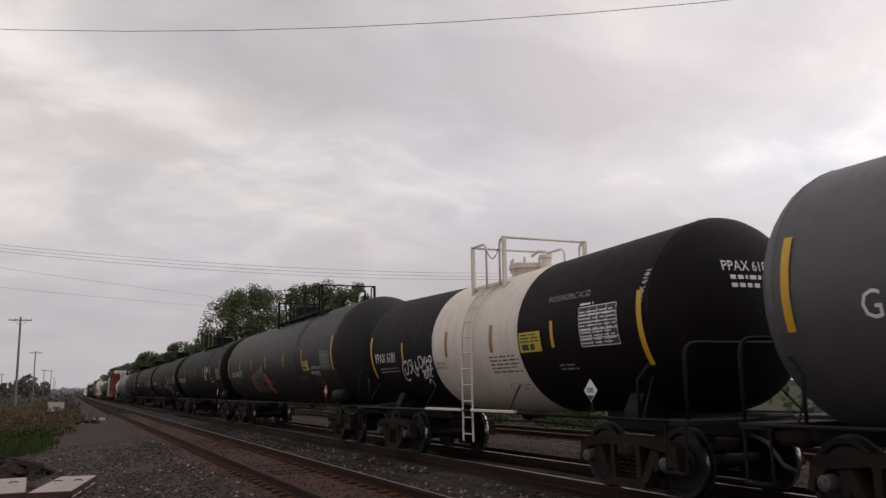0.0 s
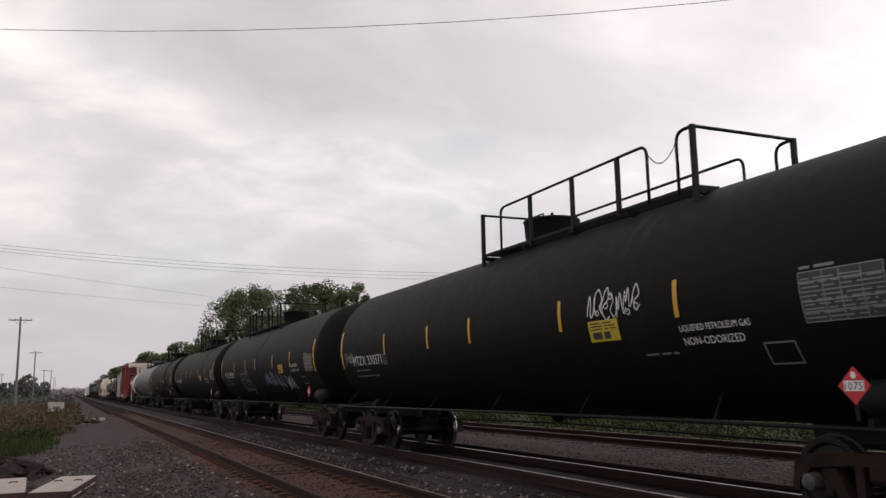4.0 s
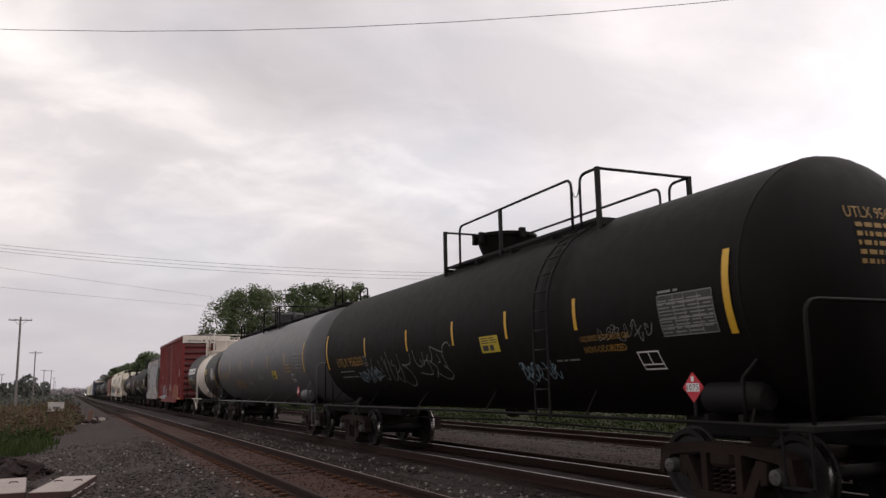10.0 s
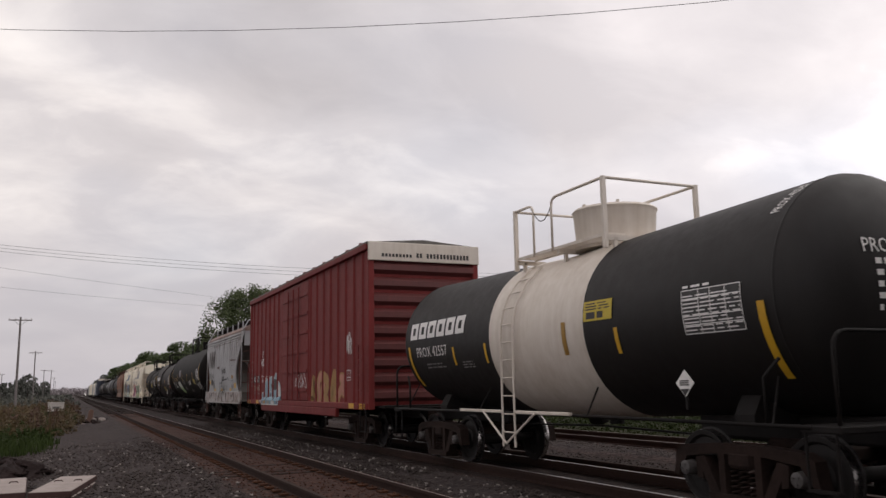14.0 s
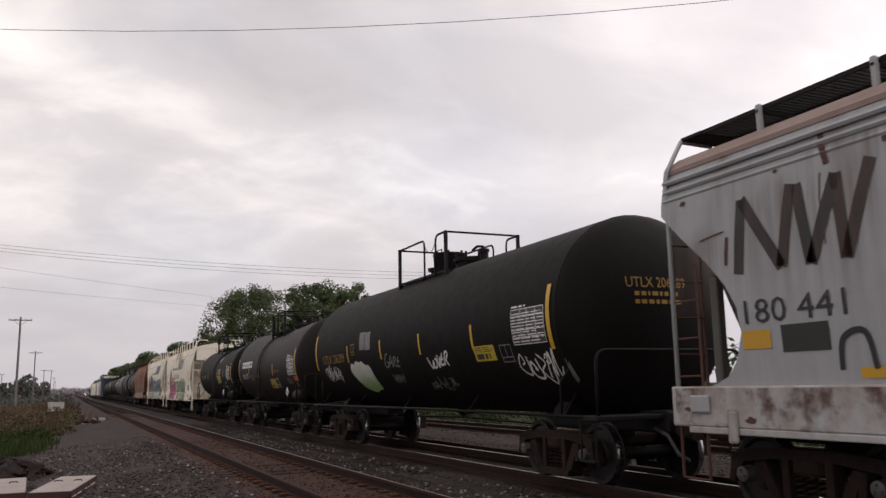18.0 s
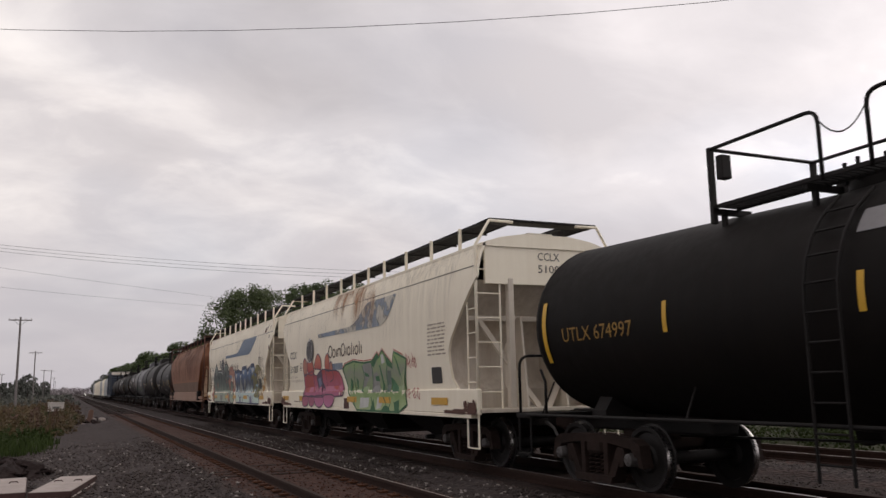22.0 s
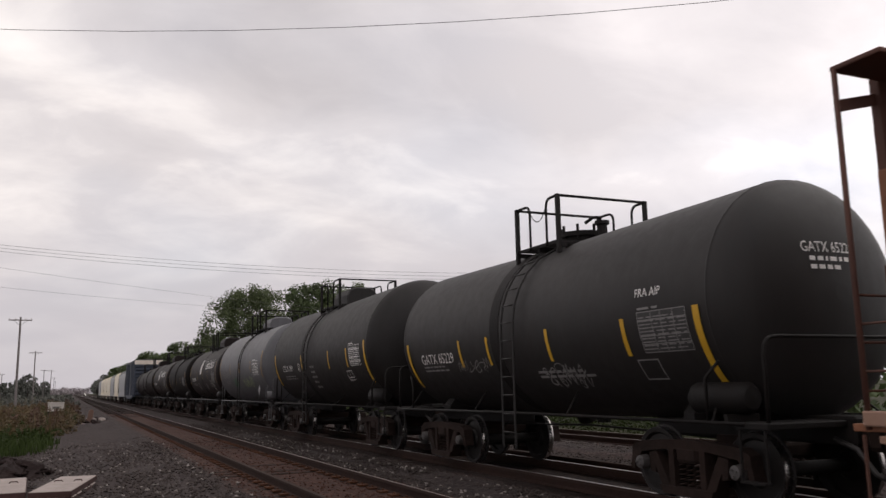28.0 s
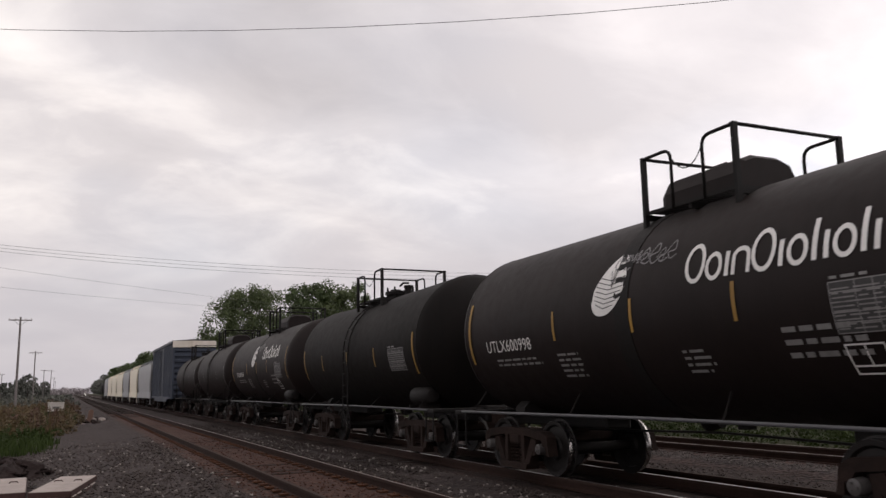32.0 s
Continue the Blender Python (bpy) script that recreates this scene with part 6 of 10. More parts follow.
def concrete_slab(x, y, z, lx, ly, t, rz, tilt=0.0):
    ob = new("crossing_panel")
    ob.matrix_basis = pose(x, y, z, 0, tilt, rz)
    tagged(ob, "pale concrete crossing panel with a rusty steel edge", "concrete panel", "stacked crossing panels")
    g = Geo()
    g.box(-lx / 2 + 0.012, lx / 2 - 0.012, -ly / 2 + 0.012, ly / 2 - 0.012, 0, t, 0.01)
    part("slab", g, M["concrete"], ob)
    g = Geo()
    for a, b, c, d in ((-lx / 2, lx / 2, -ly / 2, -ly / 2 + 0.014), (-lx / 2, lx / 2, ly / 2 - 0.014, ly / 2), (-lx / 2, -lx / 2 + 0.014, -ly / 2, ly / 2), (lx / 2 - 0.014, lx / 2, -ly / 2, ly / 2)):
        g.box(a, b, c, d, -0.004, t - 0.012)
    part("steel_edge", g, M["slabedge"], ob)
    for q in (-0.25, 0.25):
        g = Geo()
        g.tube([(q * lx - 0.08, 0.1 * ly, t - 0.005), (q * lx - 0.06, 0.1 * ly, t + 0.03), (q * lx + 0.06, 0.1 * ly, t + 0.03), (q * lx + 0.08, 0.1 * ly, t - 0.005)], 0.012)
        part("lifting_loop", g, M["slabedge"], ob)


concrete_slab(0.06, 18.75, -0.47, 0.74, 2.95, 0.105, -10.5)
concrete_slab(0.01, 18.72, -0.362, 0.74, 2.95, 0.11, -10)
concrete_slab(-1.17, 18.95, -0.37, 0.95, 3.0, 0.12, 2)
concrete_slab(-1.2, 18.9, -0.475, 0.95, 3.0, 0.1, 1)



def heap(name, x, y, z, rx, ry, h, mat, label, seed):
    g = Geo()
    n, m = 60, 22
    rings = []
    for j in range(m):
        t = j / (m - 1)
        rr = math.cos(t * math.pi / 2)
        ring = []
        for k in range(n):
            a = 2 * math.pi * k / n
            fine = 0.09 * noise.noise((math.cos(a) * 7 + seed, math.sin(a) * 7, t * 9))
            q = fine + rr * (1 + 0.28 * noise.noise((math.cos(a) * 1.7 + seed, math.sin(a) * 1.7, t * 2)))
            ring.append((x + rx * q * math.cos(a), y + ry * q * math.sin(a), z + h * math.sin(t * math.pi / 2) * (1 + 0.25 * noise.noise((math.cos(a) * 2, math.sin(a) * 2 + seed, t * 3)))))
        rings.append(ring)
    g.loft(rings)
    tagged(part(name, g, mat), label, "dirt heap")


heap("dirt_mound", -1.4, 23.5, -0.6, 1.0, 1.7, 0.52, M["dirt"], "low heap of dark dirt behind the concrete panels", 4)
heap("dirt_mound", -0.9, 25.0, -0.5, 0.5, 1.2, 0.22, M["dirt"], "small heap of dark dirt on the gravel", 9)


def relay_box():
    ob = new("lineside_box")
    ob.matrix_basis = pose(-0.78, 60, -0.5)
    tagged(ob, "small white lineside cabinet among the weeds", "cabinet")
    g = Geo()
    g.box(-0.47, 0.47, -0.25, 0.25, 0.9, 1.42, 0.02)
    part("cabinet", g, M["signwhite"], ob)
    g = Geo()
    g.box(-0.5, 0.5, -0.28, 0.28, 1.42, 1.47, 0.01)
    part("lid", g, M["signwhite"], ob)
    for x in (-0.4, 0.4):
        g = Geo()
        g.box(x - 0.03, x + 0.03, -0.03, 0.03, 0, 0.9)
        part("leg", g, M["steel"], ob)
    g = Geo()
    g.box(-0.2, 0.2, -0.256, -0.25, 1.05, 1.2)
    part("notice", g, M["shade"], ob)


relay_box()


def clod_mesh(seed, mat):
    """One broken lump of concrete or dirt."""
    rng = random.Random(seed)
    g = Geo()
    n = 7
    rings = []
    for f, q in ((0.0, 0.8), (0.4, 1.0), (0.8, 0.7), (1.0, 0.3)):
        rings.append([(q * math.cos(6.283 * k / n) * rng.uniform(0.75, 1.15), q * math.sin(6.283 * k / n) * rng.uniform(0.75, 1.15), f * rng.uniform(0.85, 1.1)) for k in range(n)])
    g.loft(rings)
    me = mesh_of("lump", g, mat)
    fix_normals(me)
    return me


def rubble():
    rng = random.Random(12)
    ob = new("rubble_heap")
    tagged(ob, "small heap of broken concrete rubble and dirt", "rubble")
    pale = [clod_mesh(k, M["concrete"]) for k in range(3)]
    dark = [clod_mesh(k + 7, M["dirt"]) for k in range(3)]
    for k in range(34):
        x, y = rng.gauss(0, 0.5), rng.gauss(0, 1.6)
        s = rng.uniform(0.12, 0.34)
        z = -0.47 + 0.3 * math.exp(-(x * x / 0.3 + y * y / 2.5))
        part("lump", (pale if k % 3 == 0 else dark)[k % 3], None, ob, at=pose(1.55 + x, 59 + y, z, rng.uniform(-15, 15), rng.uniform(-15, 15), rng.uniform(0, 360)) @ Matrix.Diagonal((s, s * 1.3, s * 0.8, 1)))
    ob = new("dirt_clods")
    tagged(ob, "dark clods of dirt heaped behind the concrete panels", "dirt heap")
    for k in range(110):
        x, y = rng.gauss(0, 0.6), rng.gauss(0, 0.9)
        s = rng.uniform(0.03, 0.11)
        z = -0.53 + 0.42 * math.exp(-(x * x / 0.8 + y * y / 1.6))
        part("lump", dark[k % 3], None, ob, at=pose(-1.35 + x, 23.4 + y, z, rng.uniform(-25, 25), rng.uniform(-25, 25), rng.uniform(0, 360)) @ Matrix.Diagonal((s, s * 1.2, s * 0.8, 1)))


rubble()


def stake():
    ob = new("wooden_stake")
    ob.matrix_basis = pose(1.2, 58.5, -0.45, 4, 6, 20)
    tagged(ob, "short weathered brown wooden stake leaning by the rubble", "stake")
    g = Geo()
    g.prism_y([(-0.16, 0.0), (0.16, 0.0), (0.15, 0.86), (0.02, 0.95), (-0.15, 0.84)], -0.03, 0.03)
    part("board", g, M["stakewood"], ob)
    g = Geo()
    g.box(-0.22, 0.22, 0.03, 0.1, 0.25, 0.34, 0.01)
    part("cleat", g, M["stakewood"], ob)


stake()


def signal_lamp():
    ob = new("dwarf_signal")
    ob.matrix_basis = pose(6.2, 400, -0.3)
    tagged(ob, "low trackside signal with a bright white lamp", "signal")
    g = Geo()
    g.cyl((0, 0, 0), (0, 0, 1.0), 0.08, 8)
    part("mast", g, M["steel"], ob)
    g = Geo()
    g.box(-0.3, 0.3, -0.05, 0.35, 1.0, 1.75, 0.05)
    part("housing", g, M["steel"], ob)
    g = Geo()
    g.cyl((0, -0.09, 1.38), (0, -0.05, 1.38), 0.15, 16)
    part("lens", g, M["lamp"], ob, "glowing white signal lens")


signal_lamp()


# ---------------------------------------------------------------- plants
def leaf_cloud(g, centres, per, size, rng, flat=0.5):
    for (cx, cy, cz_, rr) in centres:
        for _ in range(per):
            u = Vector((rng.gauss(0, 1), rng.gauss(0, 1), rng.gauss(0, 1)))
            u.normalize()
            p = Vector((cx, cy, cz_)) + u * rr * (rng.random() ** 0.4)
            n = (u + Vector((rng.uniform(-1, 1), rng.uniform(-1, 1), rng.uniform(-0.2, 1.2)))).normalized()
            t = n.cross(Vector((rng.uniform(-1, 1), rng.uniform(-1, 1), rng.uniform(-1, 1)))).normalized()
            b = n.cross(t)
            s = size * rng.uniform(0.6, 1.3)
            t, b = t * s, b * s * 0.62
            i = len(g.v)
            g.v += [tuple(p - t), tuple(p + b * 0.9 - t * 0.1), tuple(p + t), tuple(p - b * 0.9 - t * 0.1)]
            g.f.append((i, i + 1, i + 2, i + 3))


def make_tree(h, rad, seed, clumps, per, leaf, mat, low=0.3, trunk_r=0.22):
    """Trunk, forking limbs and a crown of leaf clumps: two meshes."""
    rng = random.Random(seed)
    t = Geo()
    top = h * 0.72
    bend = [(rng.uniform(-0.3, 0.3), rng.uniform(-0.3, 0.3)) for _ in range(4)]
    n = 8
    rings = []
    for i, f in enumerate((0, 0.12, 0.4, 0.7, 1.0)):
        o = bend[min(i, 3)] if i else (0, 0)
        r = trunk_r * (1.35 if i == 0 else 1 - 0.8 * f)
        rings.append([(o[0] + r * math.cos(2 * math.pi * k / n), o[1] + r * math.sin(2 * math.pi * k / n), top * f) for k in range(n)])
    t.loft(rings)
    cl = []
    for i in range(clumps):
        a = rng.uniform(0, 6.283)
        f = low + (1 - low) * rng.random() ** 0.8
        env = math.sin(math.pi * min(1, max(0.08, (f - low * 0.6) / (1.12 - low * 0.6)))) ** 0.6
        d = rad * env * rng.uniform(0.35, 1.0)
        c = (d * math.cos(a), d * math.sin(a), h * f * 0.96)
        cl.append((*c, rad * rng.uniform(0.11, 0.27)))
        if i % 3 == 0:
            s = (0, 0, min(top * 0.95, h * f * 0.55))
            mid = ((s[0] + c[0]) / 2, (s[1] + c[1]) / 2, (s[2] * 0.4 + c[2] * 0.6))
            t.tube([s, mid, c], trunk_r * 0.22, 5)
    g = Geo()
    leaf_cloud(g, cl, per, leaf, rng)
    return mesh_of("trunk", t, M["bark"], True), mesh_of("crown", g, mat)


def plant_tree(meshes, x, y, z, rz, s, label, group, name="tree"):
    ob = new(name)
    ob.matrix_basis = pose(x, y, z, 0, 0, rz)
    tagged(ob, label, "tree", group)
    a = part("trunk", meshes[0], None, ob, at=Matrix.Scale(s, 4))
    b = part("crown", meshes[1], None, ob, at=Matrix.Scale(s, 4))
    return ob


big1 = make_tree(18.2, 7.1, 11, 190, 130, 0.2, M["leaf2"], 0.22)
big2 = make_tree(16.8, 6.0, 23, 185, 130, 0.2, M["leaf"], 0.2)
big3 = make_tree(15.5, 4.0, 31, 80, 80, 0.19, M["leaf2"], 0.3)
plant_tree(big1, 25.7, 134, -0.3, 30, 1.0, "tall leafy broadleaf tree with gaps in its crown", "trees beyond the tracks")
plant_tree(big2, 31.5, 116, -0.3, 80, 1.0, "dense dark green broadleaf tree", "trees beyond the tracks")
plant_tree(big3, 33.0, 103, -0.3, 10, 1.0, "slender broadleaf tree with thin foliage", "trees beyond the tracks")
plant_tree(big3, 23.6, 160, -0.3, 120, 0.88, "smaller broadleaf tree with thin foliage", "trees beyond the tracks")
mids = [make_tree(12.0, 4.6, 41 + i, 60, 45, 0.34, M["leaf"], 0.1) for i in range(3)]
rng = random.Random(8)
y = 176.0
while y < 620:
    hh = 0.95 + 0.2 * rng.random()
    plant_tree(mids[rng.randrange(3)], 27 + rng.uniform(-2, 3), y, -0.4, rng.uniform(0, 360), hh * (1.04 if y < 300 else 1.2 if y < 470 else 1.42), "broadleaf tree in a row beside the railway", "row of trees beyond the tracks")
    y += rng.uniform(9, 13) if y < 330 else rng.uniform(16, 24)
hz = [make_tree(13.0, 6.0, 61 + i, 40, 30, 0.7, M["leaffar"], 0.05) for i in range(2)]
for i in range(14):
    plant_tree(hz[i % 2], 29 + rng.uniform(-3, 6), 640 + i * 38, -0.5, rng.uniform(0, 360), rng.uniform(1.0, 1.4), "far tree along the railway in haze-tinted colour", "distant trees")
for i in range(34):
    plant_tree(hz[i % 2], rng.uniform(-80, -17) if i < 22 else rng.uniform(-40, -16), 230 + i * 16, -0.8, rng.uniform(0, 360), rng.uniform(0.62, 0.9), "dark tree behind the lineside poles", "trees behind the poles")


def far_woods():
    rng = random.Random(77)
    g = Geo()
    cl = []
    for i in range(900):
        x = rng.uniform(-420, 30)
        cl.append((x, rng.uniform(1500, 1900), rng.random() ** 1.3 * (9 + 6 * noise.noise((x * 0.02, 0, 4))), rng.uniform(4, 7)))
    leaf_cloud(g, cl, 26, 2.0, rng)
    tagged(part("far_woods", g, M["haze"]), "woods on the horizon in pale haze-tinted colour", "woods", kind="stuff")


far_woods()


def bushes():
    rng = random.Random(5)
    g = Geo()
    cl = []
    for i in range(620):
        y = 2 + 108 * rng.random() ** 1.3
        x = rng.uniform(16.7, 21.0)
        top = rng.uniform(0.1, 1.3) * min(1, 0.3 + (x - 16.7) * 0.4) * (0.7 + 0.6 * noise.noise((x * 0.3, y * 0.25, 2)))
        cl.append((x, y, top * 0.55 - 0.1, rng.uniform(0.35, 0.8)))
    leaf_cloud(g, cl, 70, 0.055, rng)
    tagged(part("bushes", g, M["bush"]), "low green bushes and weeds beyond the far track", "bushes", kind="stuff")
    g = Geo()
    cl = [(rng.uniform(20, 24), rng.uniform(0, 130), rng.uniform(0.2, 2.2), rng.uniform(0.7, 1.2)) for _ in range(260)]
    leaf_cloud(g, cl, 40, 0.2, rng)
    tagged(part("hedge", g, M["leaf"]), "dark green hedge behind the far track", "hedge", kind="stuff")


bushes()


def blades(name, mat, label, n, area, hrange, seed, dens=None):
    rng = random.Random(seed)
    g = Geo()
    made = 0
    while made < n:
        y = area[2] + (area[3] - area[2]) * rng.random() ** 1.5
        x = rng.uniform(area[0], area[1])
        if x > -0.5 - 0.9 * noise.noise((y * 0.25, 1.0, 0)) - 0.5 * noise.noise((y * 1.1, 4.0, 0)):
            continue
        if dens and dens(x, y) < rng.random():
            continue
        z = ground_z(x, y) - 0.03
        if noise.noise((x * 0.7, y * 0.35, 11)) < -0.22:
            continue
        h = rng.uniform(*hrange) * (0.7 + 0.5 * noise.noise((x * 0.6, y * 0.4, 7)) + 0.2)
        made += 1
        a = rng.uniform(0, 6.283)
        w = rng.uniform(0.012, 0.03) * (1 + y * 0.012)
        lx, ly = rng.uniform(-0.3, 0.3) * h, rng.uniform(-0.3, 0.3) * h
        c, s = math.cos(a) * w, math.sin(a) * w
        i = len(g.v)
        g.v += [(x - c, y - s, z), (x + c, y + s, z), (x + c * 0.6 + lx * 0.4, y + s * 0.6 + ly * 0.4, z + h * 0.6), (x - c * 0.6 + lx * 0.4, y - s * 0.6 + ly * 0.4, z + h * 0.6), (x + lx, y + ly, z + h)]
        g.f += [(i, i + 1, i + 2, i + 3), (i + 3, i + 2, i + 4)]
    tagged(part(name, g, mat), label, "grass", kind="stuff")


blades("grass", M["grass"], "green grass at the edge of the gravel", 6500, (-9, -0.2, 31, 70), (0.15, 0.5), 3, lambda x, y: 0.9 if (y < 48 and x < -1.2) or noise.noise((x * 0.4, y * 0.3, 5)) > 0.1 else 0.12)
blades("dry_weeds", M["weed"], "tall dry brown weeds beside the railway", 5000, (-16, -0.2, 44, 130), (0.4, 1.2), 4)


def weed_clumps(name, mat, label, n, y0, y1, hrange, per, leaf, seed, keep):
    """Leafy weeds in uneven clumps, each with a few stems' worth of small leaves."""
    rng = random.Random(seed)
    cl = []
    while len(cl) < n:
        y = y0 + (y1 - y0) * rng.random() ** 1.4
        edge = float(np.interp(y, [30, 36, 44, 60, 120], [-3.0, -1.4, 0.1, 0.5, 1.0])) + 0.7 * noise.noise((y * 0.22, 1.0, 0)) + 0.4 * noise.noise((y * 0.9, 4.0, 0))
        x = edge - rng.random() ** 1.3 * (4 + y * 0.14)
        if noise.noise((x * 0.35, y * 0.2, 21)) < keep:
            continue
        h = rng.uniform(*hrange) * (0.55 + 0.9 * max(0, noise.noise((x * 0.4, y * 0.3, 9)) + 0.35)) * min(1.0, 0.35 + (edge - x) * 0.8)
        z = ground_z(x, y)
        for k in range(3):
            cl.append((x + rng.uniform(-0.15, 0.15), y + rng.uniform(-0.15, 0.15), z + h * (0.2 + 0.35 * k), (0.3 - 0.07 * k) * (0.6 + 0.5 * h)))
    g = Geo()
    leaf_cloud(g, cl, per, leaf, rng)
    tagged(part(name, g, mat), label, "weeds", kind="stuff")


weed_clumps("green_weeds", M["grass"], "low green weeds at the edge of the gravel", 900, 31, 95, (0.3, 0.9), 40, 0.05, 14, -0.25)
weed_clumps("brown_weeds", M["weed"], "dry brown weeds beside the railway", 1000, 42, 150, (0.5, 1.3), 34, 0.06, 15, -0.2)
weed_clumps("reddish_weeds", M["weed2"], "reddish seeding weeds beside the railway", 560, 46, 150, (0.6, 1.4), 30, 0.06, 16, 0.05)
weed_clumps("far_weeds", M["leaffar"], "dull scrub along the railway farther off", 900, 120, 420, (0.8, 2.2), 16, 0.22, 17, -0.4)


# ---------------------------------------------------------------- the train
def lpg(S, label, mark, plat, seed, mat="black", tank_kind="drum", hatch_y=0.0, letter="white", st=(5.1, 2.5, 0.5, -2.65, -5.3), nonfirst=False, end_z=3.05, note=5.1, text=3.2, caps=("CAPY 33650 US GAL", "CAPY 127379 L"), end_top=0, rungs=True):
    car, side, h, cz = tank_car(S, 1.57, 2.6 if tank_kind == "pan" else 2.56, M[mat], label, plat=plat, hatch_kind=tank_kind, hatch_y=hatch_y, airtank=-h_of(S) + 0.5, no_ladder=rungs, end_top=end_top, ladder_low=1.02)
    mark_tank(car, side, h, st, 2.52, 0.46, (-h + 1.29, -h + 0.31, 2.08, 2.58), (-h + note, -h + note - 0.7, 2.09, 2.38), end_z=(2.04, 3.0), ink="dimwhite")
    outline_square(car, side, -h + 1.96, -h + 1.52, 1.68, 1.92, "white" if letter != "white" else "dimwhite", cross=letter != "white")
    outline_square(car, side, h - 3.2, h - 3.44, 2.06, 2.3)
    # dark run down from the gap in the platform rails
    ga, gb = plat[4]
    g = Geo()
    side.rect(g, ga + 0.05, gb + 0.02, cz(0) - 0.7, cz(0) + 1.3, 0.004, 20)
    part("soot_run", g, M["s_dark"], car, "dull dark run below the platform")
    placard(car, -h + 0.8, 1.45, 0.18, M["red"], side, "1075")
    words(car, side, mark, h - 0.95, h - 3.1, 2.08, 2.31, letter, "reporting marks in white letters" if letter == "white" else "reporting marks in faded yellow letters")
    small_print(car, side, h - 1.0, h - 2.4, 1.92, 1.99, 1, seed)
    small_print(car, side, h - 1.0, h - 2.6, 1.78, 1.85, 1, seed + 30)
    za, zb = ((2.09, 2.25) if nonfirst else (2.1, 1.95))
    words(car, side, "LIQUEFIED PETROLEUM GAS", -h + text, -h + text - 1.16, za, za + 0.09, "white" if letter == "white" else "yletter")
    words(car, side, "NON-ODORIZED", -h + text - 0.02, -h + text - 1.02, zb, zb + 0.092, "white" if letter == "white" else "yletter")
    small_print(car, side, -h + 4.0, -h + 3.2, 1.84, 1.9, 1, seed + 4)
    end_text(car, h, cz, 1.57, mark, end_z, 0.135, M[letter], seed=seed, lines=caps, rows=len(caps) if letter == "white" else 5, dx=0.0)
    g = Geo()
    g.prism_y([(-0.17, 1.55), (0, 1.38), (0.17, 1.55), (0, 1.72)], -h - 0.86, -h - 0.85)
    ob = part("placard", g, M["red"], car, "diamond hazard placard on the end")
    g = Geo()
    g.box(-0.11, 0.11, -h - 0.865, -h - 0.861, 1.5, 1.6)
    part("placard_symbol", g, M["white"], ob)
    g = Geo()
    g.box(-0.02, 0.02, -h - 0.85, -h - 0.8, 1.0, 1.5)
    part("placard_holder", g, M["steel"], ob)
    return car, side, h, cz


def h_of(S):
    return (S[1] - S[0]) / 2


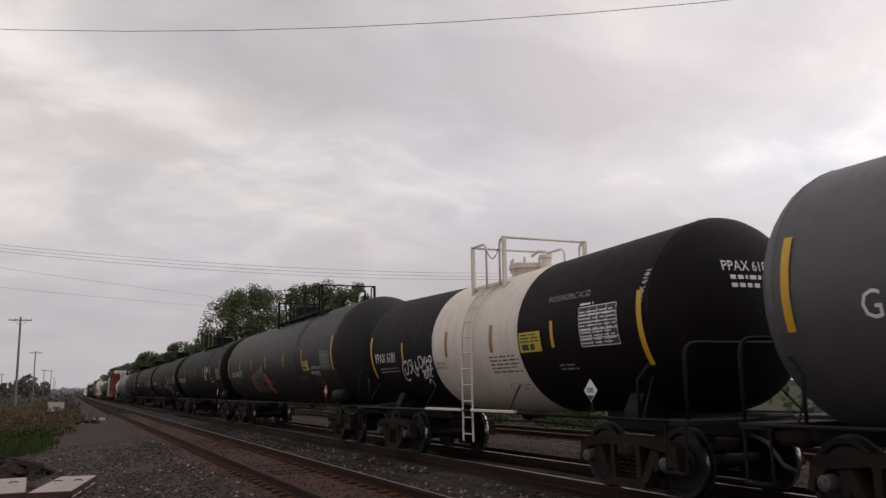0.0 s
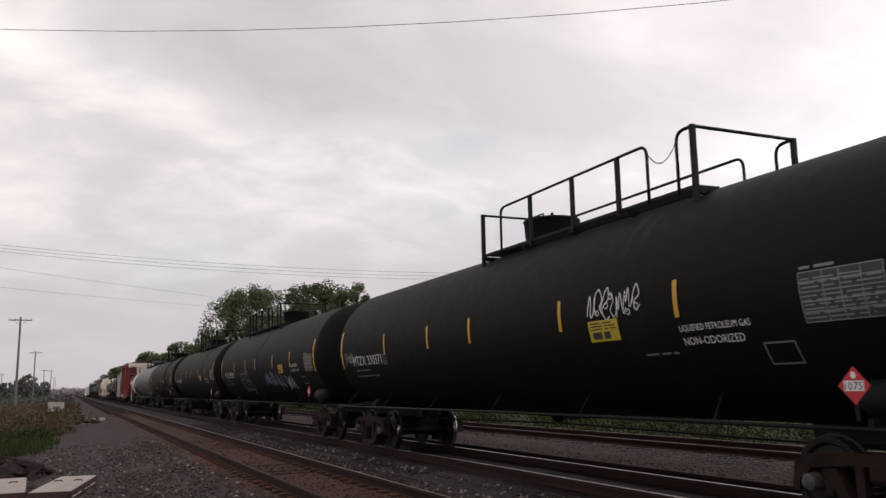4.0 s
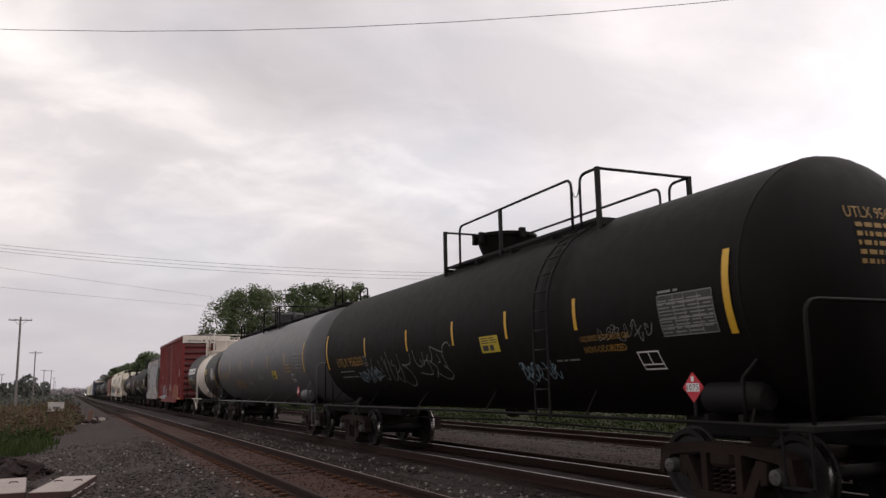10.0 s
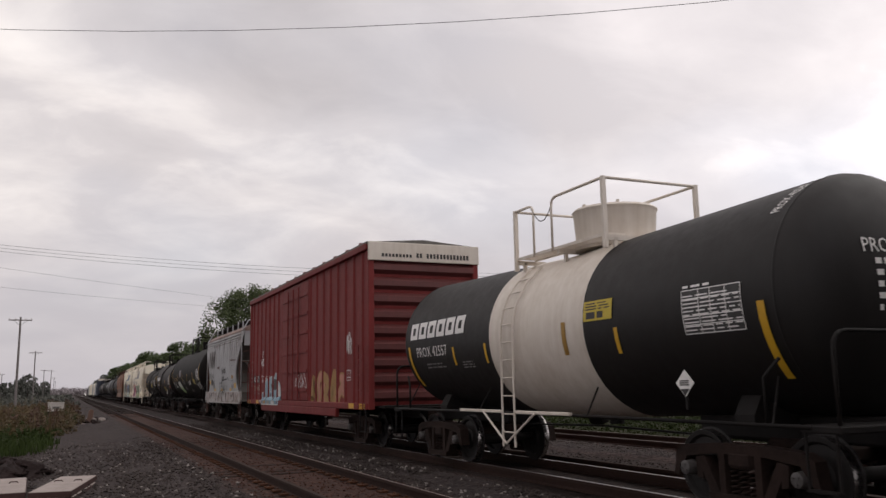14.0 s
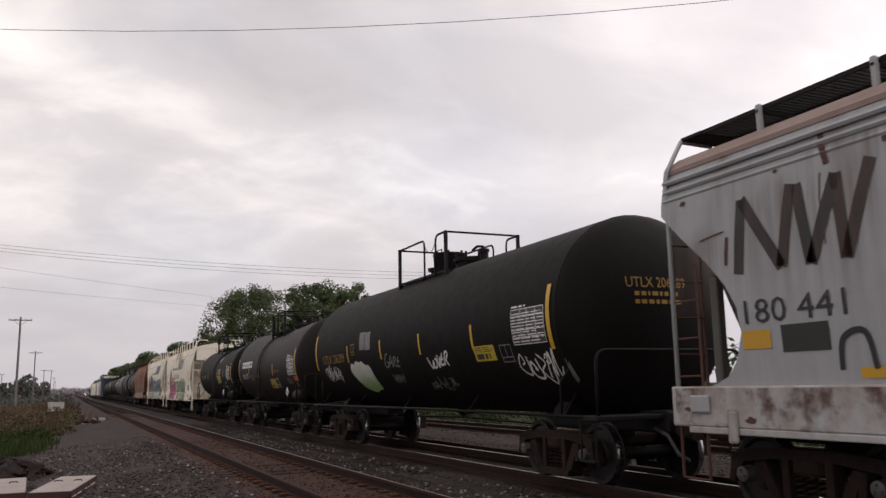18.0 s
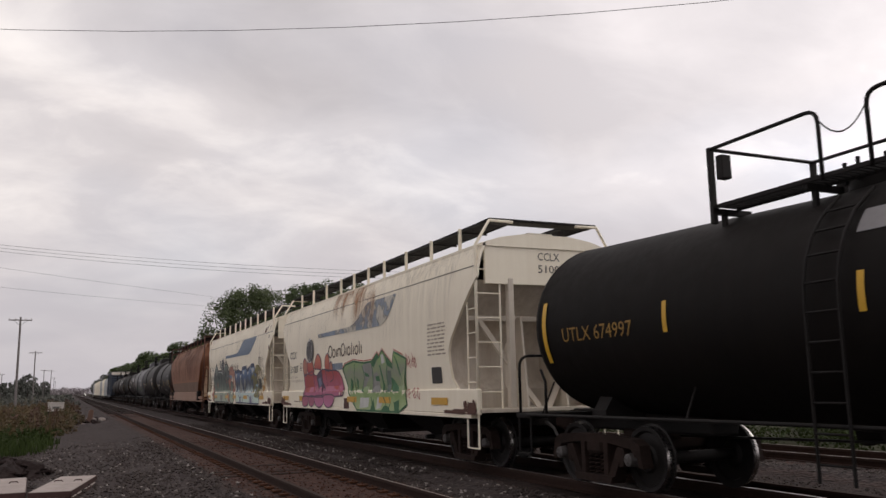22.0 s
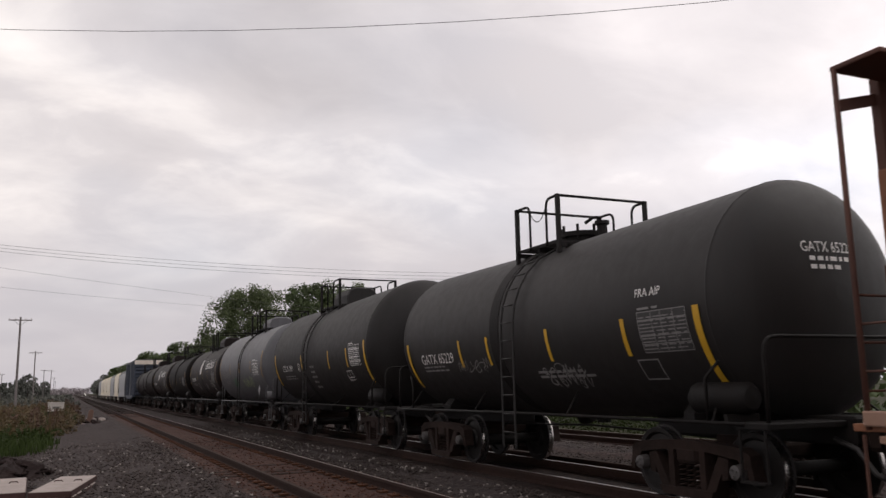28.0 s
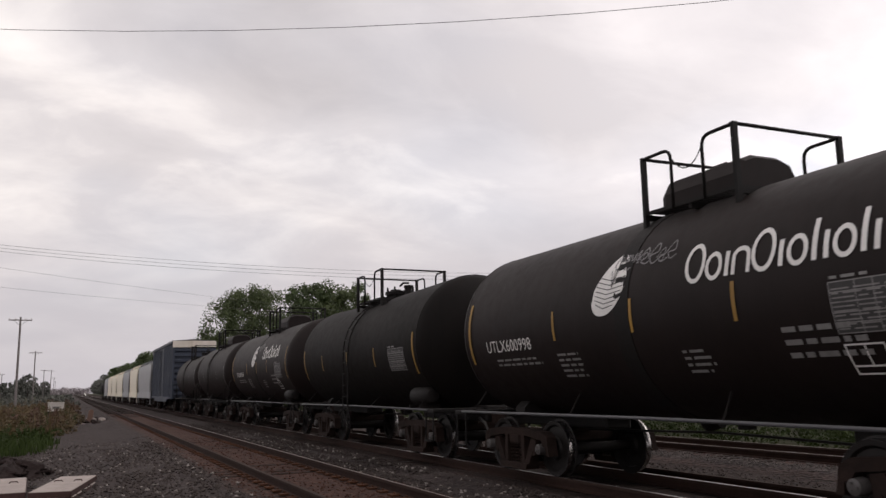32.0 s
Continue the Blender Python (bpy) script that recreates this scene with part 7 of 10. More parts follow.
def build_train():
    # leading dark grey tank car, mostly past the camera
    car, side, h, cz = tank_car((-3.6, 6.46), 1.5, 2.42, M["grey"], "dark grey tank car with white marks", plat=(-1.0, 1.0, 3.75, 4.6, (0.4, -0.4)), hatch_kind="manway", airtank=-3.4)
    mark_tank(car, side, h, [-3.2, -1.5, 1.5, 3.2], 2.52, 0.46, (-3.0, -4.0, 2.1, 2.7), None, end_z=(2.0, 3.0))
    words(car, side, "GATX 6181", h - 0.95, h - 2.6, 2.06, 2.34)

    # black phosphoric acid car with a white band
    car, side, h, cz = tank_car((9.0, 20.07), 1.335, 2.37, M["black"], "black acid tank car with a dirty white middle band", droop=1.25, plat=(-0.91, 0.43, 3.34, 4.28, (-0.17, -0.72)), hatch_kind="manway", hatch_y=-0.3, trim=M["whiteband"], band=(1.6, -2.1), ladder_y=-0.27, white_ladder=True)
    mark_tank(car, side, h, [3.35, -3.2], 2.3, 0.42, (-4.0, -4.95, 2.06, 2.64), (-2.15, -2.85, 2.05, 2.38), end_z=(1.75, 2.75))
    for y in (0.88, -1.1):
        g = Geo()
        side.rect(g, y + 0.06, y - 0.06, 2.1, 2.6, 0.012)
        part("stripe", g, M["yletter"], car, "dirty ochre stripe on the white band")
    words(car, side, "PPAX 6181", 5.2, 3.85, 2.1, 2.33)
    small_print(car, side, 5.0, 3.7, 1.85, 2.0, 2, 3)
    words(car, side, "PHOSPHORIC ACID", -3.05, -4.25, 2.8, 2.9, "dimwhite")
    small_print(car, side, -0.95, -2.0, 1.72, 2.05, 5, 9, "brownmark")
    words(car, side, "CONSULT OWNER", 1.57, 1.02, 1.95, 2.01, "brownmark")
    words(car, side, "BEFORE REPAIRING TANK", 1.59, 0.93, 1.86, 1.92, "brownmark")
    small_print(car, side, -3.2, -3.7, 1.72, 1.84, 2, 29)
    sprayed_lines(car, side, "white", 0.035, "sprayed white graffiti tag", [(3.24, 2.07), (3.37, 2.08), (3.51, 1.93), (3.56, 1.71), (3.43, 1.67), (3.29, 1.7)], [(3.32, 2.03), (3.18, 2.1), (3.11, 2.01), (3.25, 1.84), (3.4, 1.81), (3.35, 1.96)], [(3.05, 2.08), (2.89, 2.11), (2.83, 2.0), (3.0, 1.87), (3.13, 1.82)], [(2.99, 2.04), (2.85, 1.9), (2.79, 1.76), (2.67, 1.82), (2.7, 1.99)])
    sprayed_lines(car, side, "white", 0.035, "sprayed white graffiti tag", [(2.64, 2.09), (2.63, 1.89), (2.5, 1.95)], [(2.43, 2.14), (2.4, 1.93), (2.23, 2.0), (2.26, 2.16), (2.43, 2.14)], [(2.13, 2.13), (2.16, 1.99), (2.02, 2.16)], [(1.94, 2.14), (2.07, 1.92), (1.93, 1.95)])
    sprayed_lines(car, side, "white", 0.035, "sprayed white graffiti tag", [(2.0, 2.05), (1.87, 2.07)], [(1.82, 2.16), (1.84, 1.99), (1.87, 1.84)], [(1.82, 2.15), (1.7, 2.15), (1.7, 2.06), (1.83, 2.0), (1.75, 1.88)], [(2.39, 1.84), (2.29, 1.86), (2.39, 1.74), (2.37, 1.68)])
    sprayed_lines(car, side, "white", 0.035, "sprayed white graffiti tag", [(2.2, 1.87), (2.32, 1.74), (2.22, 1.72), (2.12, 1.85), (2.19, 1.87)], [(2.08, 1.87), (2.01, 1.87), (2.11, 1.77), (2.04, 1.73)], [(1.97, 1.89), (1.89, 1.86), (2.0, 1.76), (1.91, 1.73)], [(2.31, 1.58), (2.2, 1.66), (2.08, 1.64), (2.11, 1.51)])
    tag_strokes(car, side, -1.2, -2.0, 1.4, 1.55, M["g_grey"], 14, 3, 0.025, "faint grey scribble")
    end_text(car, h, cz, 1.335, "PPAX 6181", 2.95, 0.14, M["white"])
    round_text(car, -h + 0.02, 3.6, 25.0, 0.11, "PPAX 6181", 1.335, cz(h), M["white"], -0.12)
    placard(car, -h + 1.05, 1.42, 0.16, M["white"], side, "")

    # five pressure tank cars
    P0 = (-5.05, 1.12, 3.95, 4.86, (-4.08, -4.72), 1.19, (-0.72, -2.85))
    P1 = (-5.05, 1.12, 3.95, 4.86, (-4.08, -4.72), 0.75, (-0.75, -2.12, -3.37))
    P2 = (-1.0, 5.06, 3.95, 4.84, (0.43, -0.53), 0.72, (3.71, 2.46, 1.13))
    P3 = (-4.7, 1.12, 3.95, 4.84, (-3.95, -4.2), 0.75, (-1.46,))
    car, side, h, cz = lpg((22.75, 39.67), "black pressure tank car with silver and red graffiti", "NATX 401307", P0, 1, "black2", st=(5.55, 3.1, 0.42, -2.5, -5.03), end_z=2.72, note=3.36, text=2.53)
    painted_forms(car, side, [("f_silver", [(2.84, 1.71), (2.59, 1.89), (2.38, 1.88), (2.3, 1.77), (2.36, 1.49), (2.78, 1.42), (2.97, 1.49)]), ("f_silver", [(2.15, 1.69), (1.83, 1.85), (1.76, 1.68), (1.86, 1.48), (2.24, 1.42)]), ("f_silver", [(1.63, 1.61), (1.35, 1.74), (1.3, 1.54), (1.39, 1.41), (1.76, 1.45)])], "g_black", 0.05, "dull silver bubble graffiti form")
    painted_forms(car, side, [("f_silver", [(1.14, 1.73), (0.97, 1.72), (0.88, 1.53), (0.99, 1.41), (1.22, 1.41)])], "g_black", 0.05, "dull silver bubble graffiti form")
    painted_forms(car, side, [("f_silver", [(3.17, 1.8), (3.01, 2.02), (2.85, 2.15), (2.62, 2.27), (2.52, 2.24), (2.54, 2.06), (2.78, 1.79), (2.82, 1.68), (3.02, 1.72)]), ("f_silver", [(2.47, 2.06), (2.38, 2.18), (2.26, 2.18), (2.27, 2.05), (2.25, 1.91), (2.36, 1.9), (2.46, 1.97)]), ("f_silver", [(2.21, 2.11), (2.07, 2.29), (1.96, 2.28), (2.0, 2.03), (2.04, 1.83), (2.15, 1.9), (2.22, 2.01)])], "g_black", 0.05, "silver-grey bubble graffiti form with a black outline")
    painted_forms(car, side, [("f_silver", [(1.87, 2.09), (1.76, 2.28), (1.55, 2.35), (1.43, 2.29), (1.39, 2.12), (1.44, 1.87), (1.57, 1.74), (1.67, 1.8), (1.76, 1.95)]), ("f_silver", [(1.28, 2.27), (1.21, 2.41), (0.95, 2.39), (0.97, 2.28), (1.05, 2.1), (0.94, 1.97), (0.97, 1.72), (1.18, 1.73), (1.22, 1.98), (1.26, 2.11)]), ("f_silver", [(1.09, 1.98), (0.98, 2.11), (0.86, 2.15), (0.86, 2.04), (1.01, 1.96)])], "g_black", 0.05, "silver-grey bubble graffiti form with a black outline")
    painted_forms(car, side, [("g_black", [(1.7, 2.08), (1.61, 2.2), (1.53, 2.2), (1.52, 2.0), (1.58, 1.91), (1.68, 1.93)])], "g_black", 0.02, "black hollow of the graffiti")
    painted_forms(car, side, [("g_coral", [(3.35, 2.07), (3.15, 2.08), (3.28, 1.8), (3.21, 1.65), (3.04, 1.53), (3.24, 1.42), (3.47, 1.58), (3.46, 1.81)]), ("g_coral", [(0.74, 2.12), (0.55, 2.11), (0.49, 2.0), (0.38, 1.91), (0.36, 1.76), (0.43, 1.62), (0.41, 1.47), (0.55, 1.38), (0.78, 1.41), (0.79, 1.59), (0.81, 1.9), (0.81, 2.02)]), ("g_coral", [(0.23, 1.87), (0.14, 1.89), (0.15, 1.78), (0.23, 1.74)])], "g_coral", 0.02, "coral red graffiti splash")
    painted_forms(car, side, [("g_coral", [(0.1, 1.78), (-0.01, 1.79), (0.01, 1.7), (0.11, 1.69)])], "g_coral", 0.02, "coral red graffiti splash")
    car, side, h, cz = lpg((42.22, 59.2), "black pressure tank car with a white scrawl", "MTZX 330371", P1, 2)
    tag_strokes(car, side, -3.4, -4.6, 2.35, 2.75, M["white"], 21, 5, 0.03)
    tag_strokes(car, side, h - 0.3, h - 1.2, 2.1, 2.4, M["dimwhite"], 22, 4, 0.04)
    car, side, h, cz = lpg((61.98, 78.9), "black pressure tank car with violet and white tags", "MTZX 330285", P2, 3, nonfirst=True, note=4.95)
    sprayed_lines(car, side, "g_grey", 0.028, "pale grey sprayed graffiti outline", [(3.89, 1.67), (3.85, 1.89), (3.83, 2.07), (3.76, 2.17), (3.59, 2.22), (3.52, 2.12), (3.54, 1.98), (3.77, 1.78), (3.83, 1.67)], [(3.58, 2.12), (3.43, 2.22), (3.32, 2.18), (3.32, 2.0)], [(3.34, 2.16), (3.24, 2.22), (3.12, 2.19), (3.12, 2.03), (3.17, 1.93)], [(3.12, 2.2), (2.96, 2.22), (2.91, 2.11), (2.87, 1.95)])
    sprayed_lines(car, side, "g_grey", 0.028, "pale grey sprayed graffiti outline", [(2.88, 2.18), (2.76, 2.23), (2.65, 2.16), (2.63, 2.03), (2.7, 1.9), (2.6, 1.85)], [(2.65, 2.21), (2.55, 2.24), (2.42, 2.16), (2.39, 2.01), (2.54, 1.86), (2.61, 1.8)], [(2.44, 2.18), (2.33, 2.28), (2.16, 2.28), (2.07, 2.18), (2.12, 2.0), (2.15, 1.91), (2.01, 1.87), (1.83, 1.77), (1.79, 1.62), (1.89, 1.52)], [(3.55, 1.97), (3.36, 1.94), (3.32, 1.76), (3.4, 1.59)])
    sprayed_lines(car, side, "g_grey", 0.028, "pale grey sprayed graffiti outline", [(3.17, 1.93), (2.89, 1.95), (2.79, 1.81), (2.81, 1.61), (2.89, 1.54)], [(2.42, 1.95), (2.23, 1.92), (2.13, 1.75), (2.21, 1.6)], [(2.55, 1.83), (2.46, 1.7), (2.58, 1.54)], [(3.83, 1.67), (3.69, 1.55), (3.22, 1.59), (2.91, 1.52), (2.33, 1.55), (1.89, 1.52)])
    sprayed_lines(car, side, "g_grey", 0.028, "pale grey sprayed graffiti outline", [(3.87, 1.64), (3.86, 1.49), (3.44, 1.49), (3.08, 1.54)], [(2.51, 1.46), (2.57, 1.35), (2.28, 1.44), (1.93, 1.47)])
    tag_strokes(car, side, -0.9, -2.6, 1.55, 2.1, M["g_violet"], 34, 5, 0.08, "violet sprayed graffiti")
    tag_strokes(car, side, -2.7, -3.9, 1.5, 2.05, M["g_violet"], 36, 4, 0.06, "violet sprayed graffiti")
    tag_strokes(car, side, -4.2, -5.2, 1.5, 1.95, M["white"], 35, 4, 0.04)
    car, side, h, cz = lpg((81.58, 98.44), "plain black pressure tank car", "MTZX 330494", P1, 4, note=5.22, text=3.11)
    car, side, h, cz = lpg((101.1, 117.3), "black pressure tank car with yellow marks and pale scrawls", "UTLX 956260", P3, 5, "black", "pan", letter="yletter", st=(4.68, 1.83, -0.6, -2.77, -4.9), end_z=3.3, note=6.35, text=3.15, caps=(), end_top=2.35, rungs=False)
    sprayed_lines(car, side, "g_silver", 0.024, "thin pale graffiti scrawl", [(4.31, 2.23), (4.46, 1.83), (4.12, 1.76), (3.74, 1.81)], [(3.89, 2.16), (3.74, 1.88)], [(3.55, 2.25), (3.45, 2.02), (3.51, 1.72), (3.75, 1.73)], [(3.37, 2.17), (3.41, 1.91)])
    sprayed_lines(car, side, "g_silver", 0.024, "thin pale graffiti scrawl", [(3.24, 2.34), (3.16, 2.01), (3.19, 1.68), (2.93, 1.78), (2.81, 1.99), (3.03, 2.03), (2.91, 2.15)], [(2.53, 2.25), (2.5, 2.04), (2.61, 1.91), (2.82, 1.85)], [(2.93, 1.78), (2.74, 1.63), (2.51, 1.83), (2.51, 1.97)], [(1.76, 2.25), (1.82, 2.06), (2.09, 2.0), (2.36, 2.02), (2.09, 1.92), (1.95, 1.78), (2.05, 1.61), (2.37, 1.54), (2.6, 1.66)])
    sprayed_lines(car, side, "g_silver", 0.024, "thin pale graffiti scrawl", [(1.54, 2.3), (1.51, 2.04), (1.31, 1.94), (1.18, 2.02), (1.25, 2.09)], [(1.04, 2.25), (1.06, 2.07), (1.1, 1.96)], [(1.14, 1.96), (0.92, 2.07), (0.84, 2.0), (0.84, 1.79), (1.17, 1.78), (1.46, 1.82)], [(0.76, 2.17), (0.83, 2.09), (0.71, 2.02), (0.56, 2.12), (0.57, 2.3)])
    sprayed_lines(car, side, "g_silver", 0.024, "thin pale graffiti scrawl", [(0.56, 2.33), (0.26, 2.25), (-0.01, 2.19)], [(0.71, 2.02), (0.49, 1.89), (0.72, 1.7)], [(0.3, 2.16), (0.22, 2.02), (0.33, 2.0)], [(-0.01, 2.19), (-0.08, 2.31), (-0.29, 2.37), (-0.44, 2.28)])
    sprayed_lines(car, side, "g_silver", 0.024, "thin pale graffiti scrawl", [(0.03, 2.16), (-0.02, 1.9), (0.13, 1.93), (-0.07, 1.83), (-0.1, 1.73), (0.17, 1.66), (0.56, 1.78)])
    tag_strokes(car, side, 5.6, 4.95, 1.65, 1.95, M["g_ltblue"], 44, 3, 0.035, "pale blue scrawl")
    tag_strokes(car, side, 4.8, 4.0, 1.6, 2.0, M["g_ltblue"], 45, 3, 0.04, "pale blue scrawl")
    tag_strokes(car, side, -2.9, -4.0, 1.5, 1.9, M["g_ltblue"], 42, 5, 0.035, "pale blue scrawl")
    tag_strokes(car, side, -5.4, -6.6, 2.05, 2.3, M["g_silver"], 43, 4, 0.02, "thin grey graffiti scrawl")

    # grey pressure car with a walkway along its top
    car, side, h, cz = tank_car((119.86, 136.4), 1.58, 2.55, M["grey"], "long grey tank car with a top walkway", plat=(-1.9, 0.99, 3.98, 4.74, (-1.2, -1.5)), hatch_kind="pan", hatch_y=0.0, walkway=True, no_ladder=True, airtank=-7.3, low_mat=M["grey"], end_top=2.3)
    mark_tank(car, side, h, [5.2, 2.52, -0.12, -2.91, -5.63], 2.52, 0.46, (-6.87, -7.8, 2.08, 2.62), (-3.5, -4.22, 1.9, 2.18), end_z=(2.05, 3.0), dim=True)
    words(car, side, "UTLX 950300", h - 0.9, h - 2.8, 2.06, 2.32, "yletter")
    small_print(car, side, -5.6, -6.4, 2.05, 2.4, 3, 3, "yletter")
    tag_strokes(car, side, -0.85, -1.8, 1.85, 2.12, M["g_grey"], 51, 4, 0.03)
    tag_strokes(car, side, 1.3, 0.55, 1.65, 1.9, M["g_grey"], 55, 4, 0.03)
    tag_strokes(car, side, 4.0, 2.2, 1.52, 1.98, M["yletter"], 53, 6, 0.06, "ochre sprayed graffiti")
    tag_strokes(car, side, -4.4, -5.9, 1.6, 2.15, M["g_silver"], 52, 4, 0.05, "faded grey graffiti")
    outline_square(car, side, -6.3, -6.72, 1.77, 2.01, "white")
    placard(car, -h + 0.9, 1.45, 0.17, M["red"], side, "1075")
    end_text(car, h, cz, 1.58, "UTLX 950300", 3.3, 0.15, M["yletter"], rows=5)

    # black and white banded car with white top works
    car, side, h, cz = tank_car((138.95, 149.5), 1.39, 2.4, M["black2"], "black tank car with a white middle band", droop=1.5, plat=(-1.7, 1.08, 3.68, 4.66, (0.44, -0.17)), hatch_kind="drum", hatch_y=-0.72, hatch_k=1.3, trim=M["whiteband"], band=(1.32, -1.72), ladder_y=0.5, white_ladder=True, brace=True)
    mark_tank(car, side, h, [2.92, 1.52, -2.5], 2.1, 0.36, (-3.92, -4.92, 2.09, 2.62), (-1.74, -2.45, 2.41, 2.7), end_z=(1.53, 2.38))
    for y in (-1.18,):
        g = Geo()
        side.rect(g, y + 0.06, y - 0.06, 1.95, 2.45, 0.012)
        part("stripe", g, M["yletter"], car, "dirty ochre stripe on the white band")
    block_word(car, side, 5.15, 2.35, 2.53, 2.88, 6, M["white"], "white block name marking", weight=0.27)
    words(car, side, "PROX 42557", 4.8, 3.22, 2.14, 2.35)
    small_print(car, side, 4.4, 3.4, 1.88, 2.02, 2, 6)
    small_print(car, side, 2.6, 2.1, 1.85, 2.0, 3, 7)
    end_text(car, h, cz, 1.39, "PROX 42557", 2.85, 0.16, M["white"], rows=5)
    round_text(car, -h + 0.0, 40.0, 62.0, 0.14, "PROX 42557", 1.39, cz(h), M["white"], -0.12)
    placard(car, -h + 1.25, 1.5, 0.16, M["white"], side, "")

    # maroon boxcar
    car, side, h = boxcar((151.85, 166.87), "maroon ribbed boxcar with graffiti along its lower side", M["maroon"], M["maroondark"])
    for y0, y1 in ((6.9, 6.32), (6.16, 5.62)):
        g = Geo()
        side.rect(g, y0, y1, 1.79, 2.07, 0.004, 1)
        part("patch", g, M["darkmark"], car, "black paint patch")
    words(car, side, "AO", 6.77, 6.37, 1.82, 2.04)
    words(car, side, "K", 6.12, 5.92, 1.82, 2.04)
    words(car, side, "728", 6.86, 6.36, 1.48, 1.68, "print2")
    words(car, side, "087", 6.14, 5.65, 1.49, 1.69, "print2")
    outline_square(car, side, 5.31, 5.04, 1.81, 2.05, "white")
    words(car, side, "LD LMT", 6.8, 6.4, 1.34, 1.41, "dimwhite")
    words(car, side, "194300", 6.1, 5.7, 1.34, 1.41, "dimwhite")
    small_print(car, side, h - 0.2, h - 0.42, 1.6, 2.7, 7, 12)
    tag_strokes(car, side, 5.5, 4.87, 2.35, 2.75, M["white"], 61, 2, 0.06)
    low = Side(lambda y, z: -1.59 if z < 1.14 else -1.482)
    ob = sprayed_piece(car, low, [(5.24, 1.28), (5.2, 1.4), (4.96, 1.42), (4.91, 1.68), (4.61, 1.85), (4.25, 1.89), (4.21, 2.02), (3.94, 2.01), (3.93, 1.95), (3.37, 2.02), (3.2, 1.92), (2.95, 2.1), (2.7, 2.08), (2.62, 1.85), (2.2, 1.7), (2.05, 1.3), (2.1, 0.99), (3.2, 0.99), (4.2, 0.99), (4.85, 0.99), (5.0, 1.1)], 'f_boxblue', 'g_white', 0.035, 'pale blue sprayed graffiti with white outlines')
    spray_patch(ob, low, 0, 'g_ltblue', [(4.8, 1.66), (4.4, 1.75), (4.35, 1.35), (4.75, 1.3)])
    spray_patch(ob, low, 1, 'g_sage', [(4.25, 1.45), (4.05, 1.55), (4.0, 1.25), (4.2, 1.2)])
    spray_patch(ob, low, 2, 'rustbrown', [(4.75, 1.28), (4.3, 1.3), (4.35, 1.16), (4.7, 1.15)])
    spray_patch(ob, low, 3, 'rustbrown', [(3.85, 1.35), (3.7, 1.4), (3.72, 1.17), (3.82, 1.16)])
    spray_patch(ob, low, 4, 'rustbrown', [(3.3, 1.4), (3.2, 1.45), (3.22, 1.17), (3.3, 1.16)])
    spray_patch(ob, low, 5, 'darkmark', [(3.22, 1.9), (2.7, 1.88), (2.72, 1.5), (3.24, 1.5)])
    spray_patch(ob, low, 6, 'g_white', [(3.2, 1.12), (2.8, 1.12), (2.7, 1.01), (3.2, 1.01)])
    spray_patch(ob, low, 7, 'g_ochre', [(4.6, 1.12), (4.1, 1.12), (4.2, 1.02), (4.6, 1.01)])
    spray_patch(ob, low, 8, 'g_grey', [(3.9, 1.12), (3.4, 1.12), (3.5, 1.01), (3.9, 1.01)])
    spray_patch(ob, low, 9, 'darkmark', [(3.66, 1.72), (3.46, 1.73), (3.46, 1.58), (3.65, 1.58)])
    spray_patch(ob, low, 10, 'g_white', [(2.6, 1.75), (2.2, 1.6), (2.15, 1.2), (2.55, 1.3)])
    spray_stroke(ob, low, 'g_white', 0.03, [(4.21, 2.0), (4.15, 1.7), (4.2, 1.4), (4.0, 1.17)])
    spray_stroke(ob, low, 'g_white', 0.03, [(3.93, 1.95), (3.95, 1.6), (3.75, 1.45), (3.5, 1.5)])
    spray_stroke(ob, low, 'g_white', 0.03, [(3.37, 2.0), (3.35, 1.6), (3.4, 1.2)])
    spray_stroke(ob, low, 'g_white', 0.025, [(4.6, 1.7), (4.5, 1.4), (4.3, 1.25)])
    spray_stroke(ob, low, 'g_white', 0.03, [(2.62, 1.85), (2.75, 1.5), (2.6, 1.2)])
    spray_stroke(ob, low, 'g_white', 0.03, [(5.0, 1.1), (4.85, 1.2), (4.95, 1.4)])
    for c, q in (((4.55, 1.93), 0.05), ((4.42, 1.97), 0.06), ((5.2, 1.1), 0.07), ((5.05, 1.1), 0.06), ((5.14, 2.9), 0.1)):
        g = Geo()
        low.ribbon(g, [(c[0] + q * math.cos(p), c[1] + 0.7 * q * math.sin(p)) for p in np.linspace(0, 6.4, 14)], 0.035, 0.009)
        part("graffiti_stroke", g, M["g_white"], car)
    bubble_letters(car, side, -2.15, -5.4, 1.0, 2.0, ["g_ochre", "g_salmon", "g_ochre"], "g_ochre", 64, 5, 0.05, None, "ochre graffiti letters")
    tag_strokes(car, side, -5.55, -6.0, 2.35, 2.95, M["white"], 65, 3, 0.05)
    outline_square(car, side, -5.6, -5.95, 1.72, 2.0, "white")
    tag_strokes(car, Side(lambda yy, zz: -1.545), -0.2, -1.6, 1.5, 2.0, M["white"], 66, 4, 0.04)
    for y in (h - 0.35, h - 1.9, h - 4.6, -h + 1.2, -h + 0.35):
        g = Geo()
        a = Side(lambda yy, zz: -1.59)
        a.rect(g, y + 0.22, y - 0.22, 1.0, 1.13, 0.006, 1)
        part("reflector", g, M["amber"], car, "amber reflector strip")
    g = Geo()
    fl = Geo()
    for k in range(26):
        x = -1.2 + 0.095 * k
        if k in (9, 12):
            continue
        g.box(x, x + 0.06, -h - 0.107, -h - 0.101, 4.8, 4.88 if k < 9 else 4.92)
    part("print", g, M["darkmark"], car)

